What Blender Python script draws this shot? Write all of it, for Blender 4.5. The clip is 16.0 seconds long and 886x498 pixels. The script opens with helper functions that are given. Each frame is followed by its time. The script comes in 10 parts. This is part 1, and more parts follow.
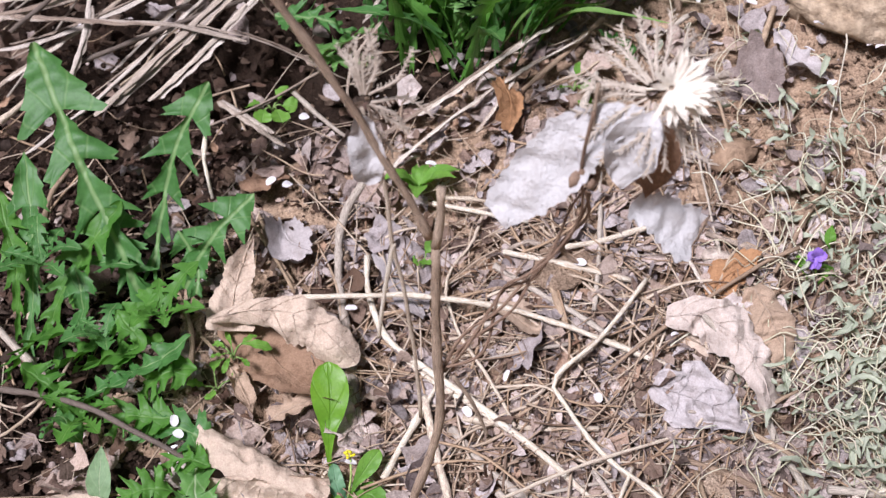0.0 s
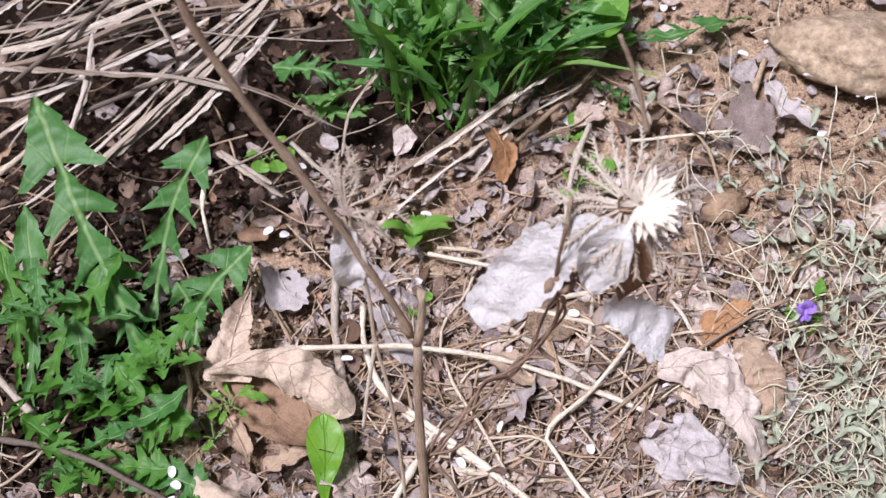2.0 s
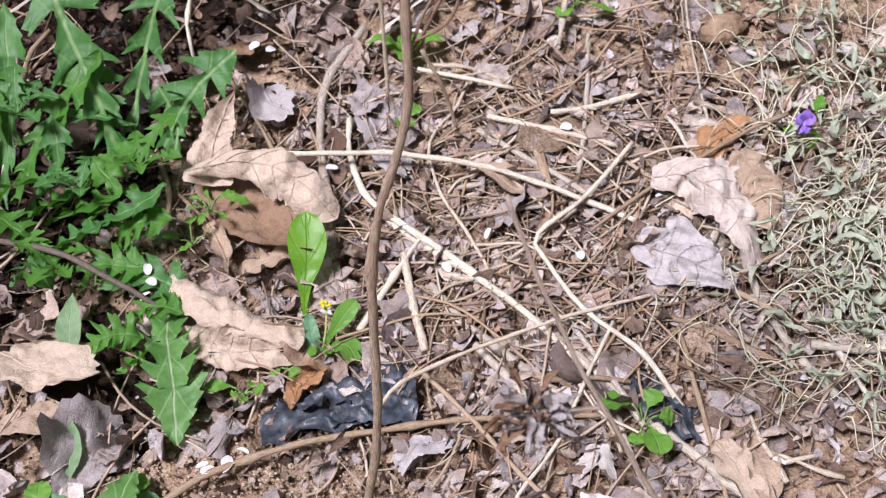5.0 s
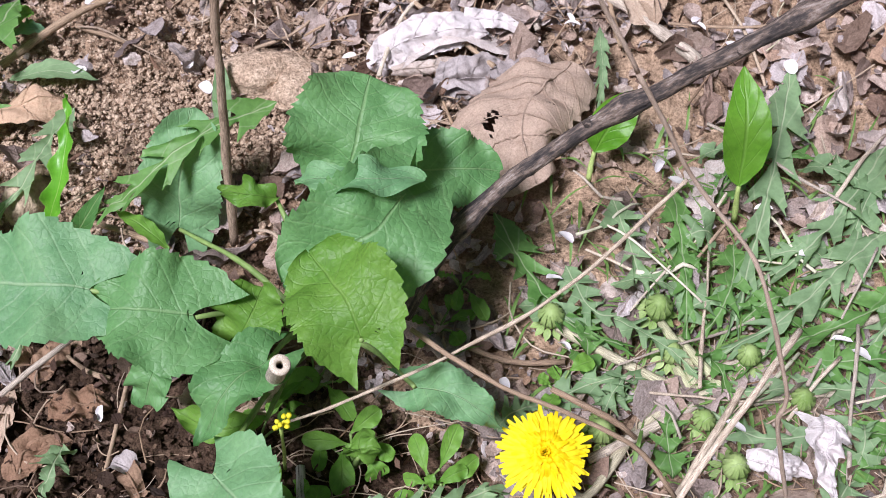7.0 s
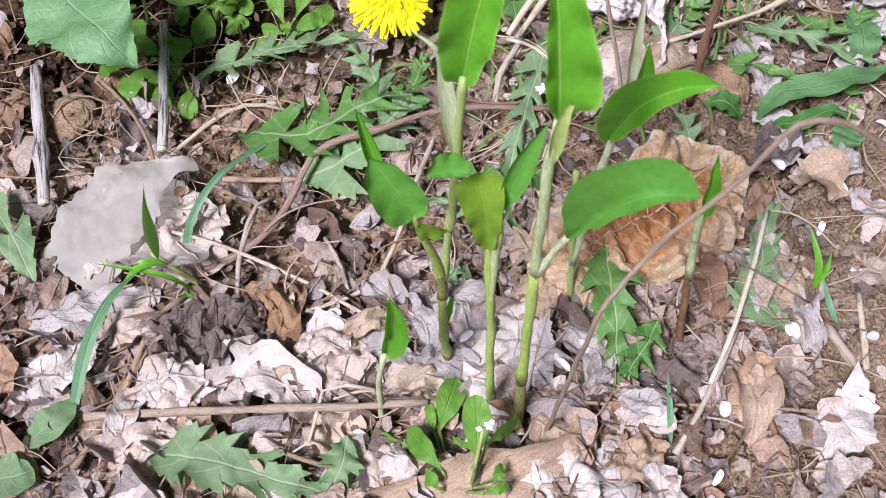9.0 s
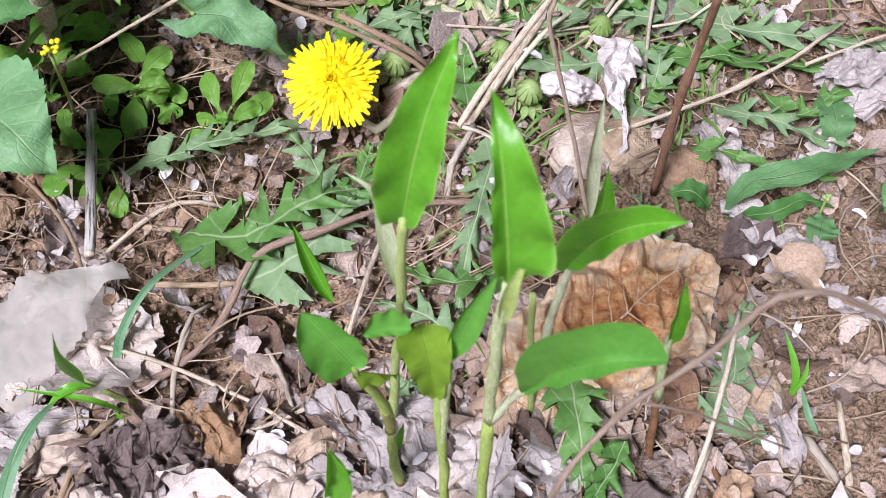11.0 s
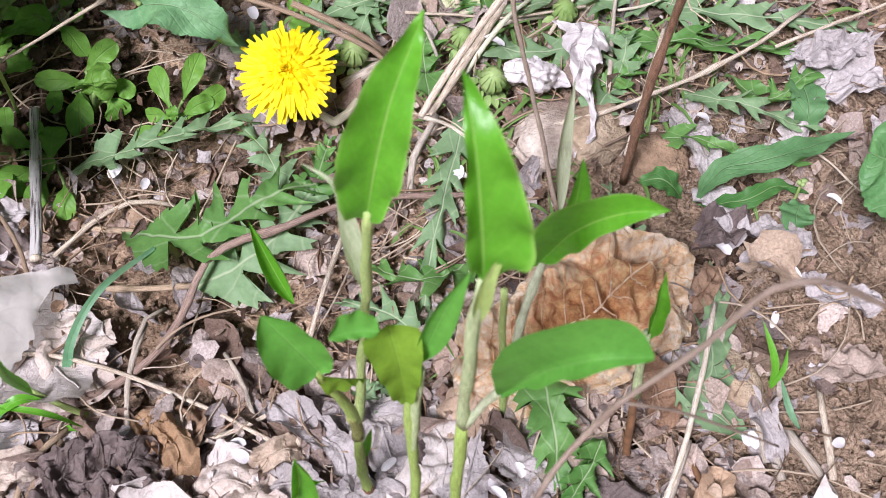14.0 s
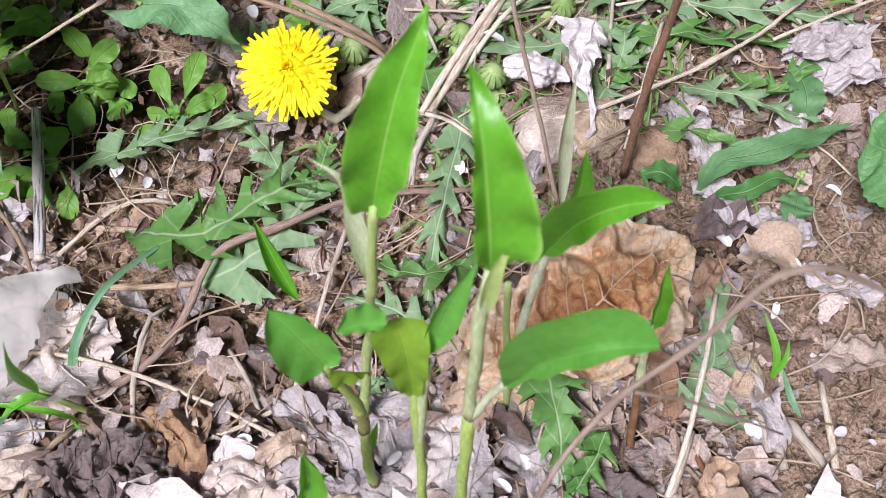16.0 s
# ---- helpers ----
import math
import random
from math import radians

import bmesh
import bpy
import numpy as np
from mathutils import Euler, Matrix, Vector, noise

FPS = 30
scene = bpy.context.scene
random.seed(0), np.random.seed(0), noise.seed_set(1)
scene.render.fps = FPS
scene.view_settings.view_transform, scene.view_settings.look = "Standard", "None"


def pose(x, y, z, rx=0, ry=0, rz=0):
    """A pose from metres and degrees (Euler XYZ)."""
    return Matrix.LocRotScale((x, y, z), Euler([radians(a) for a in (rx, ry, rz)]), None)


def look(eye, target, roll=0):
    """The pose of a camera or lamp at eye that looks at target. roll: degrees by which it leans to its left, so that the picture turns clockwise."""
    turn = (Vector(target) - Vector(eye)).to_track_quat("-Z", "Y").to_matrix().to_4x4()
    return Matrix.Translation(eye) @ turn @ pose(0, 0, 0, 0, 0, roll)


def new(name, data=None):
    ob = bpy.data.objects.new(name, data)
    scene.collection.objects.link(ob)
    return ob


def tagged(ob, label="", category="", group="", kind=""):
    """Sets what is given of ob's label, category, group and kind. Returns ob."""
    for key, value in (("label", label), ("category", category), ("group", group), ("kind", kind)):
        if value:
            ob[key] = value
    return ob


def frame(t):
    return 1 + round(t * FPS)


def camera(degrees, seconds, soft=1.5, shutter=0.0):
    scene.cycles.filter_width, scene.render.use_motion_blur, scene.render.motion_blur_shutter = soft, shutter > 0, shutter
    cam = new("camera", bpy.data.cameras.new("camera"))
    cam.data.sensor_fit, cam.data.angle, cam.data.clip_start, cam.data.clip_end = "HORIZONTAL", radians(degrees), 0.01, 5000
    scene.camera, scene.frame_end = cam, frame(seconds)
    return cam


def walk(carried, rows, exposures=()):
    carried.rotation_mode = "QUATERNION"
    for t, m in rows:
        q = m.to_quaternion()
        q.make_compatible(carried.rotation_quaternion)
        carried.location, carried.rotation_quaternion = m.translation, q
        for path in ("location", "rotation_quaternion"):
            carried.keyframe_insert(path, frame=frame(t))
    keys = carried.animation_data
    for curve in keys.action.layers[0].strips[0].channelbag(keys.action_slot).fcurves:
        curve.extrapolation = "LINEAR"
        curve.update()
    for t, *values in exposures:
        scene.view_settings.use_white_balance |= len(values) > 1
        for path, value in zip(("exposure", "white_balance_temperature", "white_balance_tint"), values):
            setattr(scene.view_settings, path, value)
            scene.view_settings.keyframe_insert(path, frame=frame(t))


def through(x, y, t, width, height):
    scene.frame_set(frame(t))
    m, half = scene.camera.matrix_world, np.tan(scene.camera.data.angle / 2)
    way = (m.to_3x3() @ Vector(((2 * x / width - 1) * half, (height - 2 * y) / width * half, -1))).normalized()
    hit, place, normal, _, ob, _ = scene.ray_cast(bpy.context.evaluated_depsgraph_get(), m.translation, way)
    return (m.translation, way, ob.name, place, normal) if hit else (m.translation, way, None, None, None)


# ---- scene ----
cam = camera(39.10, 16.0, soft=0.8)
cam.data.dof.use_dof, cam.data.dof.focus_distance, cam.data.dof.aperture_fstop = True, 0.55, 30.0
PATH = [
    (0.0, pose(-0.0000, 0.0000, 0.7000, 49.998, 0.000, 0.000)),
    (0.5, pose(0.0075, -0.0032, 0.6875, 50.343, 0.006, 0.115)),
    (1.0, pose(0.0101, 0.0104, 0.7302, 50.113, 0.191, 0.106)),
    (1.5, pose(0.0124, 0.0081, 0.7282, 50.615, 0.174, 0.086)),
    (2.0, pose(0.0069, 0.0066, 0.7258, 50.782, 0.175, 0.119)),
    (2.5, pose(0.0075, 0.0078, 0.7230, 50.808, 0.202, 0.104)),
    (3.0, pose(0.0074, 0.0070, 0.7154, 50.923, 0.156, 0.138)),
    (3.2, pose(0.0061, 0.0042, 0.7071, 50.935, 0.134, 0.148)),
    (5.3, pose(0.0111, -0.0737, 0.5851, 50.563, -1.432, 0.683)),
    (5.5, pose(0.0196, -0.0859, 0.5680, 49.714, -1.439, 0.623)),
    (6.0, pose(0.0333, -0.1083, 0.5386, 46.987, -1.417, 0.521)),
    (6.5, pose(0.0562, -0.1341, 0.5105, 44.140, -1.597, 0.133)),
    (7.0, pose(0.0686, -0.1615, 0.4923, 41.396, -1.649, -0.083)),
    (7.5, pose(0.0831, -0.1905, 0.4769, 38.617, -1.503, -0.379)),
    (8.0, pose(0.0961, -0.2233, 0.4562, 34.696, -1.758, -0.638)),
    (8.5, pose(0.1163, -0.2544, 0.4514, 31.926, -2.345, -1.279)),
    (9.0, pose(0.1215, -0.2648, 0.4547, 31.206, -2.513, -1.520)),
    (9.5, pose(0.1272, -0.2403, 0.4581, 31.713, -2.651, -1.878)),
    (10.0, pose(0.1353, -0.2492, 0.4579, 31.680, -3.019, -2.549)),
    (10.2, pose(0.1351, -0.2418, 0.4573, 31.771, -3.009, -2.720)),
    (12.3, pose(0.1261, -0.1987, 0.4218, 31.525, -3.532, -4.323)),
    (12.5, pose(0.1263, -0.1991, 0.4219, 31.429, -3.597, -4.463)),
    (13.0, pose(0.1293, -0.2011, 0.4237, 31.533, -3.881, -4.909)),
    (13.5, pose(0.1295, -0.2010, 0.4252, 31.589, -3.984, -5.186)),
    (14.0, pose(0.1304, -0.2008, 0.4266, 31.716, -4.072, -5.479)),
    (14.5, pose(0.1314, -0.2002, 0.4270, 31.810, -4.186, -5.789)),
    (15.0, pose(0.1291, -0.2021, 0.4270, 31.801, -4.037, -5.837)),
    (15.5, pose(0.1277, -0.2029, 0.4284, 31.813, -3.921, -5.972)),
    (16.0, pose(0.1276, -0.2032, 0.4280, 31.698, -3.886, -6.120)),
]
walk(cam, PATH, [(0.0, -0.21), (3.2, -0.20), (5.5, -0.18), (8.5, -0.17), (9.5, -0.09), (16.0, -0.08)])

# ---- daylight: a bright, thinly overcast sky ----
SUN_UP, SUN_ROUND = radians(54), radians(218)
world = bpy.data.worlds.new("sky")
scene.world = world
world.use_nodes = True
wt = world.node_tree
sky = wt.nodes.new("ShaderNodeTexSky")
sky.sky_type, sky.sun_disc, sky.sun_elevation, sky.sun_rotation = "NISHITA", False, SUN_UP, SUN_ROUND
sky.air_density, sky.dust_density, sky.ozone_density = 1.0, 4.0, 1.0
veil = wt.nodes.new("ShaderNodeMixRGB")
veil.inputs[0].default_value = 0.75
veil.inputs[2].default_value = (7.4, 7.5, 9.4, 1)
wt.links.new(sky.outputs[0], veil.inputs[1])
wt.links.new(veil.outputs[0], wt.nodes["Background"].inputs[0])
wt.nodes["Background"].inputs[1].default_value = 0.023
sun = new("sun", bpy.data.lights.new("sun", "SUN"))
sun.data.energy, sun.data.angle, sun.data.color = 7.2, radians(14), (1.0, 0.96, 1.075)
sun.matrix_world = look((math.sin(SUN_ROUND) * 5, math.cos(SUN_ROUND) * 5, 5 * math.tan(SUN_UP)), (0, 0, 0))


# ---- materials ----
def shader(name, rough=0.7, spec=0.3):
    m = bpy.data.materials.new(name)
    m.use_nodes = True
    nt = m.node_tree
    p = nt.nodes["Principled BSDF"]
    p.inputs["Roughness"].default_value = rough
    p.inputs["Specular IOR Level"].default_value = spec
    return m, nt, p


def node(nt, kind, links=(), **values):
    n = nt.nodes.new(kind)
    for key, value in values.items():
        n.inputs[key.replace("_", " ")].default_value = value
    for out, into in links:
        nt.links.new(out, n.inputs[into])
    return n


def ramp(nt, fac, stops):
    r = nt.nodes.new("ShaderNodeValToRGB")
    e = r.color_ramp.elements
    while len(e) < len(stops):
        e.new(0.5)
    for el, (at, col) in zip(e, stops):
        el.position, el.color = at, (*col, 1)
    nt.links.new(fac, r.inputs[0])
    return r.outputs[0]


def mix(nt, fac, a, b, how="MIX"):
    m = nt.nodes.new("ShaderNodeMixRGB")
    m.blend_type = how
    for i, v in enumerate((fac, a, b)):
        if isinstance(v, bpy.types.NodeSocket):
            nt.links.new(v, m.inputs[i])
        elif isinstance(v, tuple):
            m.inputs[i].default_value = (*v, 1)
        else:
            m.inputs[i].default_value = v
    return m.outputs[0]


def maths(nt, how, a, b=None, clamp=False):
    m = nt.nodes.new("ShaderNodeMath")
    m.operation, m.use_clamp = how, clamp
    for i, v in enumerate((a, b)):
        if isinstance(v, bpy.types.NodeSocket):
            nt.links.new(v, m.inputs[i])
        elif v is not None:
            m.inputs[i].default_value = v
    return m.outputs[0]


def relief(nt, p, height, strength, distance):
    b = node(nt, "ShaderNodeBump", [(height, "Height")], Strength=strength, Distance=distance)
    nt.links.new(b.outputs[0], p.inputs["Normal"])


def place(nt):
    return nt.nodes.new("ShaderNodeNewGeometry").outputs["Position"]


def soft_noise(nt, scale, detail=4.0, rough=0.6, at=None):
    n = node(nt, "ShaderNodeTexNoise", Scale=scale, Detail=detail, Roughness=rough)
    nt.links.new(at or place(nt), n.inputs["Vector"])
    return n.outputs[0]


def creases(nt, scale):
    """Sharp folds between small facets, bent by noise."""
    at = place(nt)
    bend = node(nt, "ShaderNodeTexNoise", Scale=scale * 0.8, Detail=2.0)
    nt.links.new(at, bend.inputs["Vector"])
    moved = nt.nodes.new("ShaderNodeVectorMath")
    moved.operation = "MULTIPLY_ADD"
    nt.links.new(bend.outputs["Color"], moved.inputs[0])
    moved.inputs[1].default_value = (0.9 / scale,) * 3
    nt.links.new(at, moved.inputs[2])
    v = node(nt, "ShaderNodeTexVoronoi", [(moved.outputs[0], "Vector")], Scale=scale)
    v.feature = "DISTANCE_TO_EDGE"
    return maths(nt, "POWER", v.outputs["Distance"], 0.6)


def chance(nt, island=False):
    if island:
        return nt.nodes.new("ShaderNodeNewGeometry").outputs["Random Per Island"]
    return nt.nodes.new("ShaderNodeObjectInfo").outputs["Random"]


def soil_material(name, dark, mid, light, bump=0.0055):
    m, nt, p = shader(name, 0.95, 0.15)
    big, fine, grit = soft_noise(nt, 9), soft_noise(nt, 90, 6, 0.7), soft_noise(nt, 600, 3, 0.7)
    c = ramp(nt, fine, [(0.3, dark), (0.5, mid), (0.72, light)])
    c = mix(nt, ramp(nt, big, [(0.4, (0, 0, 0)), (0.65, (1, 1, 1))]), c, mix(nt, 0.5, c, light))
    c = mix(nt, 0.8, c, ramp(nt, grit, [(0.32, (0.2, 0.18, 0.16)), (0.68, (0.85, 0.85, 0.85))]), "OVERLAY")
    nt.links.new(c, p.inputs["Base Color"])
    relief(nt, p, maths(nt, "ADD", fine, maths(nt, "MULTIPLY", grit, 0.6)), 1.0, bump)
    return m


def dry_leaf_material(name, colours, island=False, rough=0.7, spots=0.5, ribs=0.15, fold=0.18, crease_scale=85, grain=0.35):
    """Dead leaf: one of several tints a leaf, veins along its own length, blotches and crumples."""
    m, nt, p = shader(name, rough, 0.25)
    r = chance(nt, island)
    c = ramp(nt, r, [((i + 0.5) / len(colours), (k[0], k[1] * 0.975, k[2] * 1.01)) for i, k in enumerate(colours)])
    uv = nt.nodes.new("ShaderNodeUVMap")
    sep = node(nt, "ShaderNodeSeparateXYZ", [(uv.outputs[0], 0)])
    across = maths(nt, "ABSOLUTE", maths(nt, "SUBTRACT", sep.outputs[0], 0.5))
    rib = ramp(nt, across, [(0.0, (1, 1, 1)), (0.025, (0.6, 0.6, 0.6)), (0.05, (0, 0, 0))])
    slant = maths(nt, "SUBTRACT", maths(nt, "MULTIPLY", sep.outputs[1], 8.0), maths(nt, "MULTIPLY", across, 7.0))
    slant = maths(nt, "ADD", slant, maths(nt, "MULTIPLY", soft_noise(nt, 60, 2), 0.3))
    tri = maths(nt, "ABSOLUTE", maths(nt, "SUBTRACT", maths(nt, "FRACT", slant), 0.5))
    side = ramp(nt, tri, [(0.0, (0.7, 0.7, 0.7)), (0.025, (0.3, 0.3, 0.3)), (0.06, (0, 0, 0))])
    vein = mix(nt, 1.0, rib, side, "LIGHTEN")
    blot, fine = soft_noise(nt, 120, 5, 0.65), soft_noise(nt, 950, 4, 0.75)
    crease = creases(nt, crease_scale)
    c = mix(nt, maths(nt, "MULTIPLY", ramp(nt, blot, [(0.48, (0, 0, 0)), (0.7, (1, 1, 1))]), spots), c, mix(nt, 1.0, c, (0.42, 0.34, 0.28), "MULTIPLY"))
    c = mix(nt, grain, c, ramp(nt, fine, [(0.32, (0.2, 0.18, 0.17)), (0.68, (0.82, 0.82, 0.82))]), "OVERLAY")
    c = mix(nt, maths(nt, "MULTIPLY", ramp(nt, crease, [(0.0, (1, 1, 1)), (0.35, (0, 0, 0))]), min(fold, 0.5) * 0.16, True), c, mix(nt, 1.0, c, (0.5, 0.4, 0.32), "MULTIPLY"))
    c = mix(nt, maths(nt, "MULTIPLY", vein, ribs), c, mix(nt, 1.0, c, (0.72, 0.68, 0.64), "MULTIPLY"))
    nt.links.new(c, p.inputs["Base Color"])
    relief(nt, p, maths(nt, "ADD", maths(nt, "ADD", maths(nt, "MULTIPLY", vein, ribs), maths(nt, "MULTIPLY", crease, fold)), maths(nt, "ADD", blot, maths(nt, "MULTIPLY", fine, 0.35))), 1.0, 0.0022)
    lit = node(nt, "ShaderNodeBsdfTranslucent", [(c, "Color")])
    both = node(nt, "ShaderNodeMixShader", [(p.outputs[0], 1), (lit.outputs[0], 2)])
    both.inputs[0].default_value = 0.12
    nt.links.new(both.outputs[0], nt.nodes["Material Output"].inputs[0])
    return m


def stem_material(name, colours, island=False, rough=0.65, streak=0.6):
    m, nt, p = shader(name, rough, 0.25)
    c = ramp(nt, chance(nt, island), [((i + 0.5) / len(colours), k) for i, k in enumerate(colours)])
    uv = nt.nodes.new("ShaderNodeUVMap")
    mp = node(nt, "ShaderNodeMapping", [(uv.outputs[0], 0)], Scale=(14, 2.2, 1))
    fib = soft_noise(nt, 4, 5, 0.7, mp.outputs[0])
    blot = soft_noise(nt, 70, 5, 0.7)
    c = mix(nt, streak, c, ramp(nt, fib, [(0.36, (0.07, 0.055, 0.05)), (0.5, (0.5, 0.5, 0.5)), (0.64, (0.93, 0.93, 0.93))]), "OVERLAY")
    c = mix(nt, ramp(nt, blot, [(0.5, (0, 0, 0)), (0.75, (0.6, 0.6, 0.6))]), c, mix(nt, 1.0, c, (0.45, 0.38, 0.33), "MULTIPLY"))
    nt.links.new(c, p.inputs["Base Color"])
    relief(nt, p, fib, 0.6, 0.0008)
    return m


def green_material(name, deep, light, vein, nside=7.0, through=0.25, rough=0.5, island=False, bumpy=0.5, vein_amount=0.7, spec=0.35, rib_width=1.0, crinkle=0.0, rim=0.0, fine_veins=1.0):
    """Living leaf: veins on its own u, v; a little light comes through it."""
    m, nt, p = shader(name, rough, spec)
    uv = nt.nodes.new("ShaderNodeUVMap")
    sep = node(nt, "ShaderNodeSeparateXYZ", [(uv.outputs[0], 0)])
    across = maths(nt, "ABSOLUTE", maths(nt, "SUBTRACT", sep.outputs[0], 0.5))
    blot, fine = soft_noise(nt, 55, 4, 0.6), soft_noise(nt, 420, 4, 0.65)
    c = ramp(nt, blot, [(0.32, deep), (0.68, light)])
    r = chance(nt, island)
    c = mix(nt, ramp(nt, r, [(0.0, (0.0, 0.0, 0.0)), (1.0, (0.55, 0.55, 0.55))]), c, light)
    c = mix(nt, 0.25, c, ramp(nt, fine, [(0.3, (0.3, 0.3, 0.3)), (0.7, (0.75, 0.75, 0.75))]), "OVERLAY")
    rib = ramp(nt, across, [(0.0, (1, 1, 1)), (0.02 * rib_width, (0.8, 0.8, 0.8)), (0.045 * rib_width, (0, 0, 0))])
    slant = maths(nt, "SUBTRACT", maths(nt, "MULTIPLY", sep.outputs[1], nside), maths(nt, "MULTIPLY", across, nside * 0.7))
    tri = maths(nt, "ABSOLUTE", maths(nt, "SUBTRACT", maths(nt, "FRACT", slant), 0.5))
    side = ramp(nt, tri, [(0.0, (0.4 * fine_veins,) * 3), (0.03, (0.25 * fine_veins,) * 3), (0.08, (0, 0, 0))])
    veins = mix(nt, 1.0, rib, side, "LIGHTEN")
    c = mix(nt, maths(nt, "MULTIPLY", veins, vein_amount), c, vein)
    if rim:
        c = mix(nt, ramp(nt, across, [(0.44, (0, 0, 0)), (0.5, (rim, rim, rim))]), c, vein)
    nt.links.new(c, p.inputs["Base Color"])
    bumps = maths(nt, "ADD", maths(nt, "MULTIPLY", blot, 0.5), maths(nt, "MULTIPLY", fine, 0.25))
    if crinkle:
        bumps = maths(nt, "ADD", bumps, maths(nt, "MULTIPLY", creases(nt, 240), crinkle))
    relief(nt, p, maths(nt, "SUBTRACT", bumps, maths(nt, "MULTIPLY", veins, 0.8 * rib_width)), bumpy, 0.0012)
    lit = node(nt, "ShaderNodeBsdfTranslucent", [(mix(nt, 1.0, c, (1.3, 1.5, 0.6), "MULTIPLY"), "Color")])
    both = node(nt, "ShaderNodeMixShader", [(p.outputs[0], 1), (lit.outputs[0], 2)])
    both.inputs[0].default_value = through
    nt.links.new(both.outputs[0], nt.nodes["Material Output"].inputs[0])
    return m


def plain_material(name, a, b, scale=200, rough=0.6, spec=0.3, through=0.0, bump=0.3):
    m, nt, p = shader(name, rough, spec)
    n = soft_noise(nt, scale, 4, 0.6)
    c = ramp(nt, n, [(0.35, a), (0.65, b)])
    nt.links.new(c, p.inputs["Base Color"])
    relief(nt, p, n, bump, 0.001)
    if through:
        lit = node(nt, "ShaderNodeBsdfTranslucent", [(c, "Color")])
        both = node(nt, "ShaderNodeMixShader", [(p.outputs[0], 1), (lit.outputs[0], 2)])
        both.inputs[0].default_value = through
        nt.links.new(both.outputs[0], nt.nodes["Material Output"].inputs[0])
    return m


SOIL = soil_material("soil", (0.12, 0.078, 0.050), (0.31, 0.215, 0.147), (0.50, 0.375, 0.275), 0.0036)
# dark brown soil, its colour deepened for the shade under broad leaves
MOIST_SHADE = soil_material("moist brown soil, darkened for shade", (0.026, 0.016, 0.011), (0.074, 0.047, 0.032), (0.145, 0.097, 0.068))
# near-black soil: shade under thicket and heap put into its colour
SHADE_SOIL = soil_material("soil darkened for shade", (0.010, 0.007, 0.005), (0.030, 0.019, 0.014), (0.066, 0.043, 0.031))
TANS = [(0.52, 0.43, 0.36), (0.36, 0.275, 0.215), (0.64, 0.56, 0.50), (0.25, 0.175, 0.13), (0.60, 0.54, 0.50), (0.14, 0.10, 0.08), (0.72, 0.66, 0.61), (0.42, 0.28, 0.18)]
GREYS = [(0.50, 0.465, 0.45), (0.33, 0.295, 0.28), (0.64, 0.60, 0.585), (0.15, 0.12, 0.11), (0.44, 0.375, 0.335)]
LITTER = dry_leaf_material("leaf litter", TANS + GREYS, ribs=0.08, grain=0.5)
CRUMBS = dry_leaf_material("leaf crumbs", TANS + GREYS + [(0.16, 0.11, 0.085), (0.22, 0.16, 0.12)], island=True, ribs=0.04, grain=0.6)
BEIGE_LEAF = dry_leaf_material("beige dead leaf", [(0.66, 0.55, 0.43), (0.60, 0.49, 0.37)], spots=0.35, fold=0.5, ribs=0.08)
GREY_LEAF = dry_leaf_material("grey dead leaf", [(0.57, 0.54, 0.525), (0.49, 0.46, 0.445)], spots=0.4)
WHITE_LEAF = dry_leaf_material("bleached dead leaf", [(0.72, 0.67, 0.62), (0.68, 0.64, 0.59)], spots=0.35)
RUST_LEAF = dry_leaf_material("rusty dead leaf", [(0.42, 0.22, 0.10), (0.46, 0.26, 0.13)], spots=0.5)
DARK_LEAF = dry_leaf_material("dark dead leaf", [(0.18, 0.145, 0.135), (0.23, 0.19, 0.175)], spots=0.6, fold=0.5)
STRAW = stem_material("pale straw", [(0.58, 0.50, 0.40), (0.50, 0.42, 0.33), (0.64, 0.58, 0.48)], streak=0.85)
DRY_STEM = stem_material("dry brown stem", [(0.34, 0.25, 0.17), (0.28, 0.20, 0.14), (0.40, 0.30, 0.21)])
GREY_STEM = stem_material("weathered grey stem", [(0.44, 0.39, 0.33), (0.38, 0.33, 0.28), (0.48, 0.42, 0.35)])
DARK_STEM = stem_material("dark stem", [(0.12, 0.095, 0.08), (0.15, 0.12, 0.10)])
OLD_STALK = stem_material("old split stalk", [(0.56, 0.50, 0.43), (0.28, 0.22, 0.175), (0.66, 0.61, 0.55), (0.18, 0.13, 0.10), (0.44, 0.37, 0.30)], streak=0.95)
FIBRE = stem_material("dry fibres", [(0.50, 0.40, 0.30), (0.34, 0.23, 0.15), (0.64, 0.55, 0.44), (0.24, 0.155, 0.10), (0.56, 0.46, 0.36), (0.15, 0.10, 0.07), (0.42, 0.30, 0.20)], island=True)


# ---- shapes ----
def gz(x, y):
    """Height of the bank: it rises away from the path and towards the east."""
    x = max(-1.0, min(1.0, x))
    yc = max(-0.05, min(1.0, y))
    return -0.0347 + 0.1184 * x + 0.0285 * yc + 0.2893 * yc * yc + (0.3 * (y - yc) if y > yc else 0.0)


def lie(x, y, h=0.0):
    return (x, y, gz(x, y) + h)


